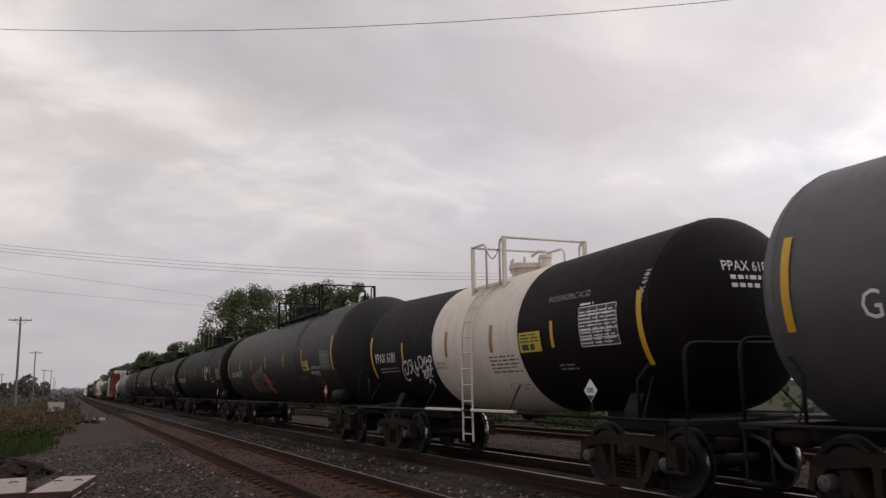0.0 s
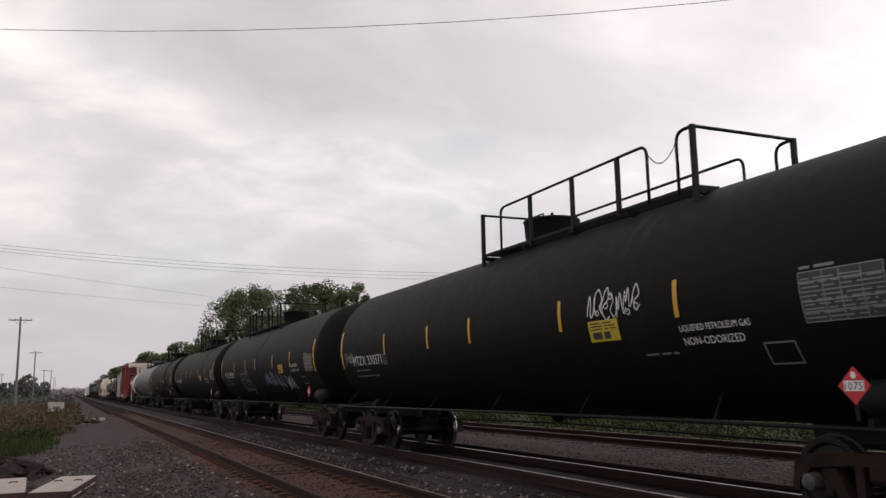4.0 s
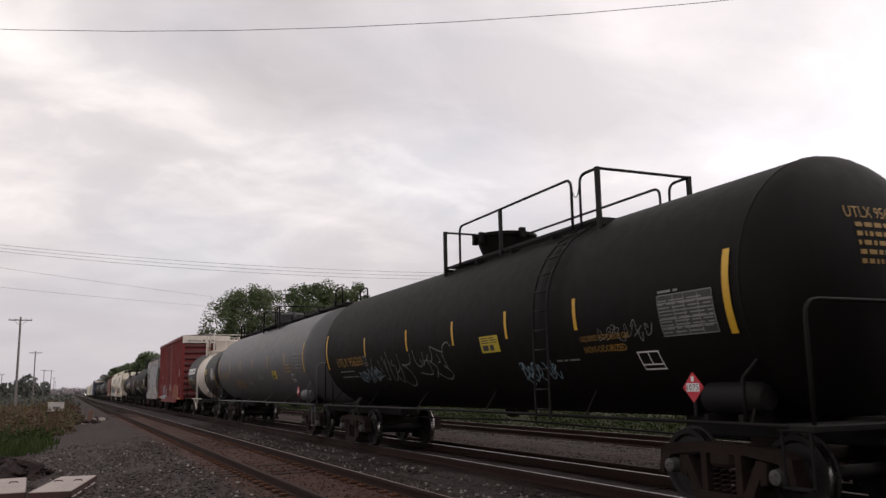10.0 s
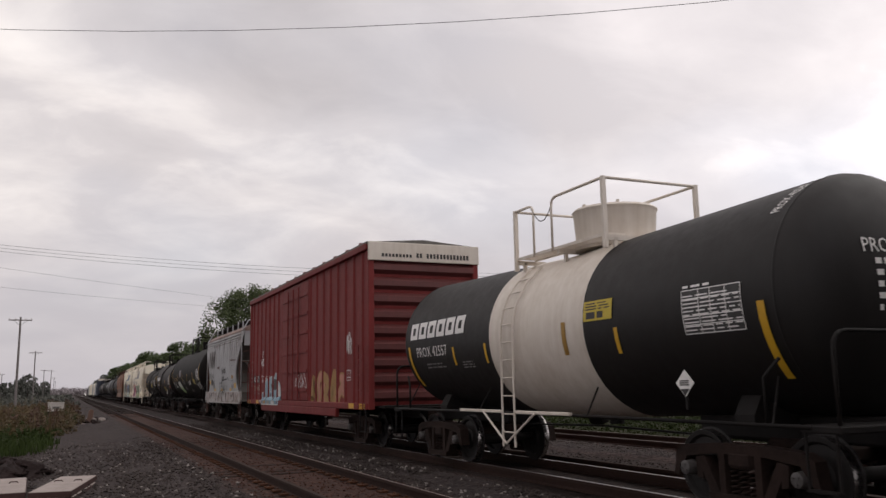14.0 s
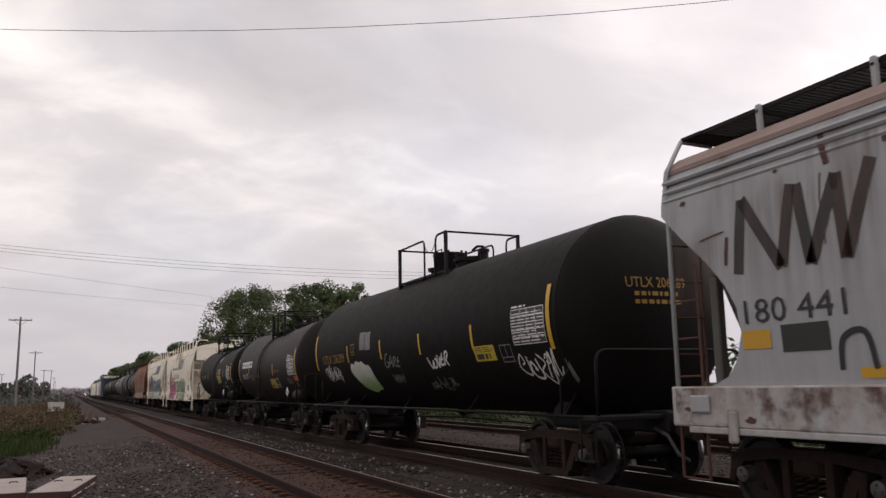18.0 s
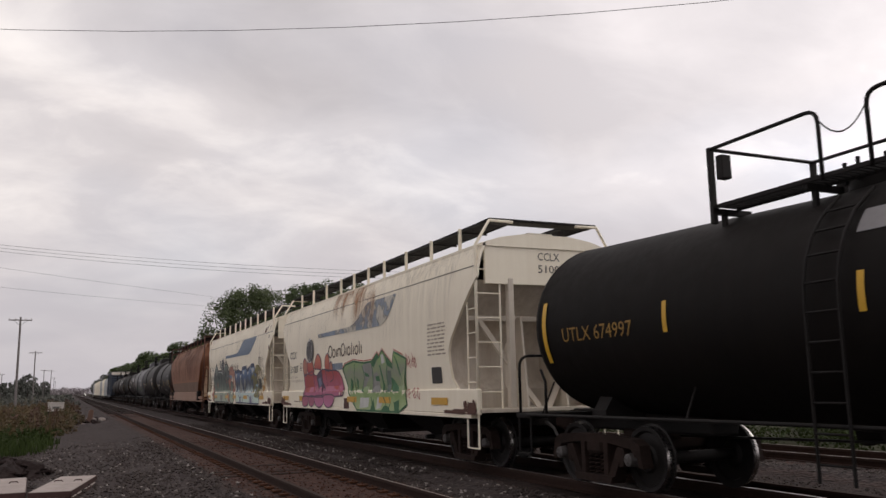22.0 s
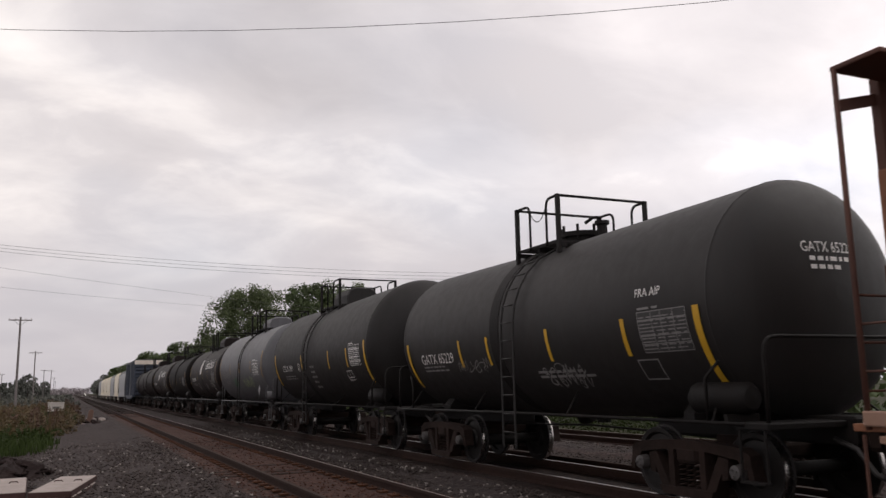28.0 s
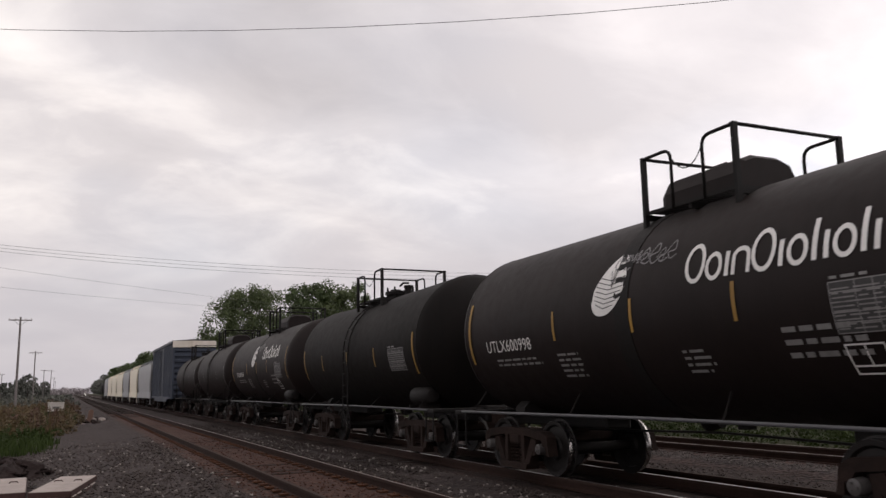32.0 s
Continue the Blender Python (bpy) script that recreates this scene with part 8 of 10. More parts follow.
    # pale grey two-bay hopper
    car, side, h = hopper((168.9, 178.9), "pale grey weathered covered hopper with black marks", M["palegrey"], M["palesill"], cut=((0.0, 3.57), (0.37, 3.23), (0.75, 2.9), (1.04, 2.59), (1.2, 2.32), (1.23, 2.04), (1.13, 1.76), (0.97, 1.57), (0.67, 1.45)), walk_z=4.62, roof_mat=M["roofgrime"], stiff=False, brackets=(-3.57, -2.4, -1.0, 0.52, 2.06, 3.57), crown=0.19, lad_mat=M["rustbrown"])
    for body, z in (("NW", 3.87), ("180441", 3.6)):
        g = Geo()
        vs, fs = text_flat(body)
        w_ = 0.19 * len(body)
        g.v = [(-0.35 + w_ * u, -h + 0.022, z + 0.2 * v) for u, v in vs]
        g.f = list(fs)
        part("lettering", g, M["darkmark"], car, "dark marks on the car end")
    for st in ([(3.72, 2.68), (3.62, 3.5)], [(3.62, 3.5), (3.1, 2.68)], [(3.1, 2.68), (2.92, 3.52)], [(2.85, 3.5), (2.72, 2.66)], [(2.72, 2.66), (2.36, 3.5)], [(2.36, 3.5), (2.3, 2.66)], [(2.3, 2.66), (1.96, 3.56)]):
        g = Geo()
        side.ribbon(g, [Vector(st[0]).lerp(Vector(st[1]), k / 6) for k in range(7)], 0.14, 0.007)
        part("zigzag_marking", g, M["darkmark"], car, "dark zigzag railway mark")
    words(car, side, "180 441", 3.68, 2.36, 2.12, 2.38, "darkmark")
    name_shapes(car, side, "OoiIoIi", -0.1, -1.25, 2.34, 2.62, M["darkmark"], "dark name marking", 0.05)
    name_shapes(car, side, "onI", -0.17, -0.75, 2.02, 2.24, M["darkmark"], "dark name marking", 0.05)
    for a, b in ((4.9, -4.9),):
        g = Geo()
        side.rect(g, a, b, 2.3, 4.14, 0.012, 20, ny=8)
        part("grime", g, M["s_grime2"], car, "streaky grime on the side")
    g = Geo()
    side.rect(g, 4.9, -4.9, 1.0, 1.44, 0.0045, 3, ny=8)
    part("rust_bloom", g, M["m_rust"], car, "rust blooming through the sill paint")
    g = Geo()
    side.ribbon(g, [(-2.33, 2.9), (-3.0, 2.885), (-3.78, 2.86)], 0.045, 0.006)
    part("scrape", g, M["rustbrown"], car, "long rusty scrape")
    for y0, y1, z0, z1, mt in ((3.75, 3.35, 1.85, 2.05, "amber"), (3.2, 2.6, 1.8, 2.08, "darkmark"), (2.3, 1.8, 1.52, 1.62, "amber"), (0.25, -0.3, 1.5, 1.62, "amber"), (-2.2, -2.65, 1.5, 1.62, "amber"), (-3.35, -3.85, 1.62, 1.85, "amber"), (-2.75, -3.2, 2.05, 2.2, "g_ochre")):
        g = Geo()
        side.rect(g, y0, y1, z0, z1, 0.006, 2)
        part("patch", g, M[mt], car)
    tag_strokes(car, side, 0.7, -1.6, 1.1, 2.0, M["g_grey"], 71, 5, 0.05, "grey graffiti letters")
    outline_square(car, side, -2.75, -3.2, 1.62, 1.98, "darkmark")
    rng2 = random.Random(4)
    for w_, st in ((0.085, [(1.51, 4.02), (1.5, 3.7)]), (0.06, [(1.5, 3.72), (1.52, 3.3), (1.54, 3.0)]), (0.03, [(1.54, 3.02), (1.56, 2.6), (1.57, 2.26)]), (0.07, [(2.54, 4.0), (2.5, 3.8), (2.45, 3.62)]), (0.05, [(-1.95, 3.98), (-1.94, 3.8), (-1.96, 3.58)]), (0.018, [(4.3, 3.14), (4.1, 3.17), (3.9, 3.19)]), (0.045, [(3.86, 3.12), (3.89, 2.95), (3.9, 2.8)]), (0.05, [(-0.8, 4.0), (-0.8, 3.75)])):
        g = Geo()
        side.ribbon(g, st, w_, 0.0095)
        part("rust_streak", g, M["rustbrown"], car, "brown rust run")
    g = Geo()
    side.fill(g, [(1.22, 2.62), (0.9, 2.68), (0.56, 2.74), (0.55, 2.55), (0.85, 2.57)], 0.0095)
    part("rust_patch", g, M["rustbrown"], car, "brown wedge of bare rust")
    g = Geo()
    side.ribbon(g, [(-0.01, 3.63), (0.02, 3.2), (0.06, 2.8), (0.11, 2.42)], 0.022, 0.0095)
    part("seam", g, M["darkmark"], car, "dark upright weld seam")
    sprayed_lines(car, side, "g_black", 0.045, "dark sprayed graffiti outline", [(0.68, 1.5), (0.66, 1.75), (0.45, 1.9), (0.2, 1.84), (0.08, 1.66), (-0.02, 1.86), (-0.3, 1.98), (-0.7, 2.0)], [(-0.7, 2.0), (-1.1, 2.06), (-1.5, 2.02), (-1.8, 2.1), (-2.1, 1.98)], [(-0.35, 1.75), (-0.5, 1.45), (-0.62, 1.72), (-0.8, 1.4)])
    g = Geo()
    g.box(-1.6, -1.56, 4.3, 4.62, 1.16, 1.36, 0.02)
    part("placard_holder", g, M["palegrey"], car)
    g = Geo()
    g.box(-1.6, -1.56, 3.88, 4.02, 0.84, 1.2, 0.03)
    part("roping_eye", g, M["palesill"], car)
    for _ in range(4):
        g = Geo()
        y = rng2.uniform(-4.5, 4.7)
        z = rng2.uniform(3.4, 4.05)
        side.ribbon(g, [(y, z), (y + 0.02, z - 0.25), (y - 0.01, z - rng2.uniform(0.4, 1.0))], rng2.uniform(0.012, 0.035), 0.005)
        part("rust_streak", g, M["brownmark"], car, "rust streak")
    for k in range(16):
        y, z = rng2.uniform(-4.6, 4.7), rng2.choice((rng2.uniform(3.62, 3.72), rng2.uniform(1.05, 1.42)))
        w_, q_ = rng2.uniform(0.02, 0.09), rng2.uniform(0.015, 0.05)
        g = Geo()
        side.blob(g, [(y + w_ * math.cos(a) * rng2.uniform(0.6, 1.2), z + q_ * math.sin(a) * rng2.uniform(0.6, 1.2)) for a in np.linspace(0, 6.0, 12)], 0.0085)
        part("rust_spot", g, M["rustbrown"], car, "dark rust spot")
    g = Geo()
    side.ribbon(g, smooth_pts([(2.5, 1.6), (2.45, 1.9), (2.2, 1.95), (2.12, 1.6)], 6), 0.06, 0.009)
    part("graffiti", g, M["g_black"], car, "black sprayed hook")
    for z in (3.75, 3.86, 3.98):
        g = Geo()
        g.tube([(-1.5, -h + 0.05, z), (-1.5, h - 0.05, z)], 0.035, 6)
        part("top_bead", g, M["palegrey"], car, smooth=True)

    # black general tank cars
    car, side, h, cz = tank_car((181.55, 194.96), 1.6, 2.6, M["black"], "black tank car with white graffiti and yellow marks", plat=(-1.32, 1.47, 3.92, 4.87, (-0.11, -0.76)), hatch_kind="drum", hatch_y=0.45, hatch_k=0.76, no_ladder=True)
    mark_tank(car, side, h, [3.61, 1.06, -1.37, -3.9], 2.4, 0.44, (-5.45, -6.5, 2.17, 2.74), (-3.9, -4.7, 1.95, 2.22), end_z=(2.05, 3.05))
    hatch(car, "manway", -0.75, cz(0) + 1.55, M["steel"])
    g = Geo()
    g.lathe([(0, 0.09), (0.18, 0.09), (0.19, 0.17), (0.27, 0.17), (0.28, 0.1), (0.31, 0.0)], 12, "z", (-0.1, 1.15, cz(0) + 1.55))
    part("valve", g, M["steel"], car)
    words(car, side, "UTLX 206289", 5.94, 3.94, 2.2, 2.44, "yletter")
    g = Geo()
    side.rect(g, 2.58, 2.2, 2.46, 2.9, 0.006, 3)
    side.rect(g, 2.17, 1.76, 2.44, 2.88, 0.006, 3)
    part("patch", g, M["g_silver"], car, "pale grey repaint patch")
    g = Geo()
    side.blob(g, [tuple(p) for p in closed_pts([(3.62, 1.95), (3.45, 2.14), (3.2, 2.12), (3.05, 2.2), (2.8, 2.16), (2.6, 2.18), (2.35, 2.08), (2.08, 2.05), (1.98, 1.75), (2.0, 1.49), (2.35, 1.46), (2.6, 1.4), (3.0, 1.46), (3.3, 1.6)], 4)], 0.007)
    part("graffiti_fill", g, M["f_blot"], car, "pale green and white graffiti blot")
    outline_square(car, side, 3.3, 3.02, 2.36, 2.64, "yletter")
    tag_strokes(car, side, 5.95, 4.6, 1.68, 2.12, M["white"], 81, 5, 0.04)
    sprayed_lines(car, side, "g_grey", 0.03, "pale sprayed graffiti tag", [(0.62, 2.28), (0.77, 2.25), (0.9, 2.04), (0.78, 1.98), (0.66, 2.06), (0.75, 2.11)], [(0.67, 1.98), (0.43, 2.23), (0.46, 1.97)], [(0.57, 2.07), (0.41, 2.08)], [(0.42, 1.97), (0.26, 2.19), (0.14, 2.16), (0.3, 2.06), (0.2, 1.97)])
    sprayed_lines(car, side, "g_grey", 0.03, "pale sprayed graffiti tag", [(-0.02, 2.19), (0.15, 2.0), (0.0, 1.99)], [(0.08, 2.1), (-0.04, 2.1)])
    tag_strokes(car, side, 0.75, 0.1, 1.58, 1.8, M["dimwhite"], 86, 4, 0.025, "faint sprayed tag")
    sprayed_lines(car, side, "white", 0.045, "sprayed white graffiti tag", [(-1.67, 2.11), (-1.79, 1.89), (-1.94, 2.05)], [(-1.96, 2.02), (-1.88, 1.91), (-2.01, 1.91), (-2.11, 2.04), (-2.02, 2.07)], [(-2.18, 2.14), (-2.14, 1.9), (-2.3, 2.1)], [(-2.45, 2.17), (-2.26, 1.95), (-2.42, 1.96)])
    sprayed_lines(car, side, "white", 0.045, "sprayed white graffiti tag", [(-2.34, 2.05), (-2.45, 2.06)], [(-2.44, 1.93), (-2.6, 2.18), (-2.71, 2.15), (-2.57, 2.03), (-2.63, 1.92)])
    tag_strokes(car, side, -1.2, -2.5, 1.42, 1.68, M["dimwhite"], 87, 5, 0.03, "faint sprayed tag")
    tag_strokes(car, side, -5.3, -6.6, 1.45, 2.0, M["white"], 84, 3, 0.055)
    tag_strokes(car, side, -6.9, -8.0 + 1.2, 1.5, 1.9, M["g_silver"], 85, 3, 0.04)
    end_text(car, h, cz, 1.6, "UTLX 206289", 2.95, 0.16, M["yletter"])
    outline_square(car, side, -4.9, -5.3, 1.9, 2.2)

    car, side, h, cz = tank_car((197.95, 208.03), 1.49, 2.355, M["brownblack"], "sooty brown-black tank car for molten sulfur", droop=1.7, plat=(-1.03, 0.99, 3.64, 4.46, (0.71, 0.12)), hatch_kind="manway", hatch_y=-0.6, airtank=-4.4, seams=(0.75,), jacket=True, ladder_mat=M["brownblack"])
    mark_tank(car, side, h, [2.83, 1.02, -1.62], 2.25, 0.45, (-3.87, -4.8, 2.0, 2.62), (-1.05, -1.85, 1.58, 1.9), end_z=(1.8, 2.85))
    block_word(car, side, 4.2, 2.15, 2.42, 2.68, 6, M["white"], "white block name marking", weight=0.27)
    words(car, side, "SHLX 377", 4.15, 3.05, 1.98, 2.18)
    small_print(car, side, 2.4, 1.9, 1.9, 2.12, 4, 4)
    small_print(car, side, -3.6, -4.2, 1.7, 1.9, 3, 5)
    words(car, side, "MOLTEN SULFUR", -1.45, -2.6, 2.13, 2.23, "yletter")
    words(car, side, "HOT", -4.55, -4.85, 1.62, 1.74)
    g = Geo()
    side.rect(g, -4.5, -4.9, 1.8, 1.95, 0.008, 1)
    part("patch", g, M["red"], car, "red rectangle")
    outline_square(car, side, -1.95, -2.35, 1.6, 1.92, "white")
    placard(car, -h + 0.95, 1.42, 0.18, M["white"], side, "2448")
    end_text(car, h, cz, 1.49, "SHLX 377", 2.95, 0.14, M["white"], rows=5)

    car, side, h, cz = tank_car((210.83, 221.0), 1.36, 2.33, M["black"], "black tank car with yellow marks for hot cargo", droop=1.7, plat=(-1.32, 1.53, 3.6, 4.45, (-0.16, -0.78)), hatch_kind="manway", hatch_y=-0.2, airtank=-4.4)
    mark_tank(car, side, h, [2.06, -0.87, -2.75], 2.35, 0.4, (-3.64, -4.62, 2.03, 2.64), (-1.2, -2.05, 1.9, 2.25), end_z=(1.85, 2.8))
    words(car, side, "UTLX 674997", 4.5, 2.75, 2.15, 2.36, "yletter")
    for y0, y1, z0, z1 in ((-1.2, -2.0, 2.28, 2.6), (-0.75, -1.3, 2.95, 3.2)):
        g = Geo()
        side.rect(g, y0, y1, z0, z1, 0.006, 4)
        part("patch", g, M["g_silver"], car, "grey repaint patch")
    outline_square(car, side, -3.0, -3.4, 1.62, 1.92, "white")
    placard(car, -h + 1.05, 1.42, 0.17, M["white"], side, "")
    words(car, side, "MOLTEN SULFUR", -2.0, -3.0, 1.7, 1.78, "yletter")
    end_text(car, h, cz, 1.36, "UTLX 674997", 3.05, 0.13, M["yellowpl"], rows=5)
    end_text(car, h, cz, 1.36, "HOT", 3.35, 0.11, M["yellowpl"], rows=0)
    g = Geo()
    g.box(-1.0, -0.85, 1.22, 1.34, 4.0, 4.3, 0.01)
    part("platform_sign", g, M["steel"], car)

    # cream three-bay hoppers
    for S, num, seed, lab in (((223.0, 238.3), "51007", 5, "cream covered hopper with rust stains and pink and green graffiti"), ((239.9, 255.4), "51064", 6, "cream covered hopper with grey-green and blue graffiti")):
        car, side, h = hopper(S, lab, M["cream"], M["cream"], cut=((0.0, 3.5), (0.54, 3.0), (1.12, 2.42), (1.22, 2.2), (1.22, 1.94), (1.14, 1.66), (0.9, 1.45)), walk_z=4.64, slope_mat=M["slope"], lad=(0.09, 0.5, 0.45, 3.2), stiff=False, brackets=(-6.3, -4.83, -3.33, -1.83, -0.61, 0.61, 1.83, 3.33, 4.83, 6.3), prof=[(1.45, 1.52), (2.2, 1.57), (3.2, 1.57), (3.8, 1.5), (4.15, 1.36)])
        g = Geo()
        side.ribbon(g, [(y, 3.72 if num == "51007" else 3.64) for y in np.linspace(h - 0.1, -h + 0.1, 30)], 0.018, 0.004)
        part("seam", g, M["shade"], car)
        for body, z in (("CCLX", 3.86), (num, 3.62)):
            g = Geo()
            vs, fs = text_flat(body)
            g.v = [(-0.2 + 0.12 * len(body) * u, -h + 0.022, z + 0.15 * v) for u, v in vs]
            g.f = list(fs)
            part("lettering", g, M["darkmark"], car, "dark marks on the car end")
        # blue swoosh: a thin tail that widens to a slanted flag
        if num == "51007":
            hi = [(2.94, 3.11), (-0.12, 3.12), (-0.45, 3.17), (-0.73, 3.27), (-1.0, 3.42), (-1.25, 3.55), (-1.5, 3.63), (-3.49, 3.64)]
            lo = [(2.94, 3.0), (-0.31, 2.98), (-2.5, 2.97), (-2.8, 3.03), (-3.05, 3.14), (-3.3, 3.36), (-3.49, 3.63)]
        else:
            hi = [(2.2, 3.12), (-0.49, 3.12), (-0.9, 3.16), (-1.2, 3.26), (-1.65, 3.48), (-1.96, 3.65), (-4.79, 3.65)]
            lo = [(2.2, 3.0), (-1.43, 2.99), (-3.05, 2.97), (-3.5, 2.99), (-3.9, 3.1), (-4.35, 3.35), (-4.79, 3.64)]
        ys_, ye_ = hi[0][0], hi[-1][0]
        g = Geo()
        n = 48
        f = lambda yy, c: float(np.interp(-yy, [-p[0] for p in c], [p[1] for p in c]))
        for i in range(n):
            ya, yb = ys_ + (ye_ - ys_) * i / n, ys_ + (ye_ - ys_) * (i + 1) / n
            ta, tb, ba, bb = f(ya, hi), f(yb, hi), f(ya, lo), f(yb, lo)
            for k in range(3):
                g.quad(side.at(ya, ba + (ta - ba) * k / 3), side.at(yb, bb + (tb - bb) * k / 3), side.at(yb, bb + (tb - bb) * (k + 1) / 3), side.at(ya, ba + (ta - ba) * (k + 1) / 3))
        part("swoosh_marking", g, M["bluelogo" if num == "51007" else "bluelogo2"], car, "weathered slate blue swoosh" if num == "51007" else "slate blue swoosh")
        if num == "51007":
            me = bpy.data.meshes["swoosh_marking"].copy()
            me.transform(Matrix.Translation((-0.004, 0, 0)))
            me.materials.clear()
            me.materials.append(M["m_cream"])
            part("worn_paint", me, None, car, "patches where the blue has worn through")
        g = Geo()
        side.rect(g, 2.16, 0.5, 2.02, 2.2, 0.005, 2)
        part("band_marking", g, M["bluelogo" if num == "51007" else "bluelogo2"], car, "short faded blue band")
        g = Geo()
        side.rect(g, h - 0.1, -h + 0.1, 2.6, 4.14, 0.012, 20, ny=10)
        part("grime", g, M["s_grime"], car, "thin grime runs")
        name_shapes(car, side, "OoinOioIioIi", 1.86, -1.2, 2.38, 2.7, M["brownmark"], "dark brown name marking", 0.045)
        words(car, side, "CCLX", h - 1.3, h - 2.12, 2.49, 2.72, "darkmark")
        words(car, side, num, h - 1.32, h - 2.35, 2.03, 2.26, "darkmark")
        outline_square(car, side, h - 2.59, h - 2.84, 2.1, 2.32, "brownmark")
        if num == "51007":
            words(car, side, "LD LMT 194300", h - 1.35, h - 2.16, 1.86, 1.93, "print2")
            words(car, side, "LT WT  68700 NEW 6-92", h - 1.36, h - 2.85, 1.74, 1.81, "print2")
        else:
            small_print(car, side, h - 1.35, h - 2.8, 1.74, 1.93, 2, seed, "print2")
        small_print(car, side, h - 1.85, h - 2.92, 1.08, 1.18, 1, seed + 8, "print2")
        small_print(car, side, -5.4, -6.3, 2.12, 2.8, 9, seed + 3, "print2")
        for k, y in enumerate((h - 0.7, h - 2.9, 1.7, -0.3, -2.8, -h + 1.7)):
            g = Geo()
            side.rect(g, y + 0.4, y - 0.4, 1.16, 1.3, 0.012, 1)
            part("reflector", g, M["amber"], car, "amber reflector strip")
        rng2 = random.Random(seed)
        if num == "51007":
            ob = sprayed_piece(car, side, [(4.6, 1.92), (4.42, 1.97), (4.1, 1.97), (3.6, 2.05), (3.42, 1.95), (3.2, 1.9), (2.52, 2.07), (2.2, 2.06), (1.5, 2.02), (1.14, 2.01), (0.85, 1.96), (0.62, 1.81), (0.39, 1.42), (0.5, 1.32), (1.2, 1.3), (2.2, 1.28), (3.3, 1.28), (4.68, 1.28), (4.55, 1.5)], 'f_pink', 'g_plum', 0.035, 'pink and red sprayed graffiti with plum outlines')
            spray_patch(ob, side, 0, 'g_coral', [(4.3, 1.95), (3.7, 2.0), (3.45, 1.6), (3.3, 1.42), (4.2, 1.42), (4.5, 1.5)])
            spray_patch(ob, side, 1, 'g_plum', [(3.14, 1.89), (2.6, 2.05), (2.47, 1.7), (2.11, 1.4), (2.75, 1.34), (3.01, 1.6)])
            spray_patch(ob, side, 2, 'g_violet', [(3.0, 1.8), (2.7, 1.85), (2.62, 1.65), (2.85, 1.55)])
            spray_patch(ob, side, 3, 'g_red', [(1.9, 1.55), (1.0, 1.6), (0.5, 1.42), (2.0, 1.42)])
            spray_stroke(ob, side, 'g_plum', 0.035, [(2.2, 2.06), (2.1, 1.8), (2.02, 1.42)])
            spray_stroke(ob, side, 'g_plum', 0.03, [(1.5, 2.02), (1.4, 1.8), (1.75, 1.7)])
            spray_stroke(ob, side, 'g_plum', 0.03, [(3.5, 2.0), (3.42, 1.7), (3.24, 1.42)])
            painted_forms(car, side, [
                ("g_salmon", [(4.68, 2.3), (4.48, 2.46), (4.22, 2.3), (4.25, 1.97), (4.6, 1.95)]),
                ("f_pink", [(4.14, 2.32), (3.78, 2.44), (3.5, 2.25), (3.46, 1.97), (4.08, 1.97)]),
                ("f_pink", [(3.34, 2.13), (3.18, 2.42), (2.9, 2.53), (2.6, 2.32), (2.66, 2.09), (3.0, 2.1)]),
                ("f_pink", [(2.22, 2.06), (2.18, 2.4), (1.93, 2.5), (1.76, 2.28), (1.72, 2.03), (2.0, 2.02)]),
                ("g_salmon", [(1.76, 2.05), (1.66, 2.24), (1.5, 2.22), (1.46, 2.03)]),
                ("g_pink", [(4.7, 1.28), (4.02, 1.28), (4.06, 1.08), (4.38, 0.99), (4.7, 1.03)]),
                ("g_pink", [(3.98, 1.29), (3.36, 1.29), (3.4, 1.08), (3.7, 0.99), (3.96, 1.08)]),
                ("f_pink", [(3.3, 1.3), (2.36, 1.3), (2.42, 1.08), (2.85, 0.98), (3.26, 1.08)]),
                ("f_pink", [(2.3, 1.32), (1.36, 1.33), (1.42, 1.1), (1.85, 0.99), (2.26, 1.08)])],
                "g_plum", 0.035, "rounded pink and orange sprayed form")
            ob = sprayed_piece(car, side, [(0.5, 2.01), (0.29, 2.12), (-0.47, 2.2), (-1.3, 2.13), (-1.91, 2.15), (-2.31, 2.33), (-2.4, 2.22), (-2.64, 2.38), (-2.91, 2.23), (-3.31, 2.03), (-3.42, 2.32), (-4.18, 2.13), (-4.07, 1.71), (-4.11, 1.41), (-4.2, 1.14), (-3.69, 0.97), (-2.48, 0.97), (-1.95, 0.97), (-0.72, 0.97), (-0.3, 1.2), (-0.04, 1.39), (0.2, 1.7)], 'f_green', 'g_dkgreen', 0.045, 'green and grey sprayed graffiti with dark green outlines', rim=('g_red', 0.05, 11))
            spray_patch(ob, side, 0, 'g_grey', [(-1.14, 2.07), (-1.83, 2.1), (-1.92, 1.84), (-1.62, 1.75), (-1.3, 1.5), (-1.09, 1.5), (-1.28, 1.78)])
            spray_patch(ob, side, 1, 'g_grey', [(-1.95, 1.82), (-2.25, 1.9), (-2.5, 1.42), (-1.92, 1.4)])
            spray_patch(ob, side, 2, 'g_sage', [(-2.95, 1.9), (-3.2, 1.9), (-3.2, 1.42), (-2.85, 1.42)])
            spray_patch(ob, side, 3, 'g_ygreen', [(-3.75, 1.75), (-4.05, 1.95), (-4.06, 1.45), (-3.85, 1.45)])
            spray_patch(ob, side, 4, 'g_white', [(-2.55, 2.28), (-2.72, 2.3), (-2.82, 2.1), (-2.6, 2.06)])
            spray_patch(ob, side, 5, 'g_ygreen', [(-1.98, 1.95), (-2.3, 2.2), (-2.3, 1.95), (-2.05, 1.86)])
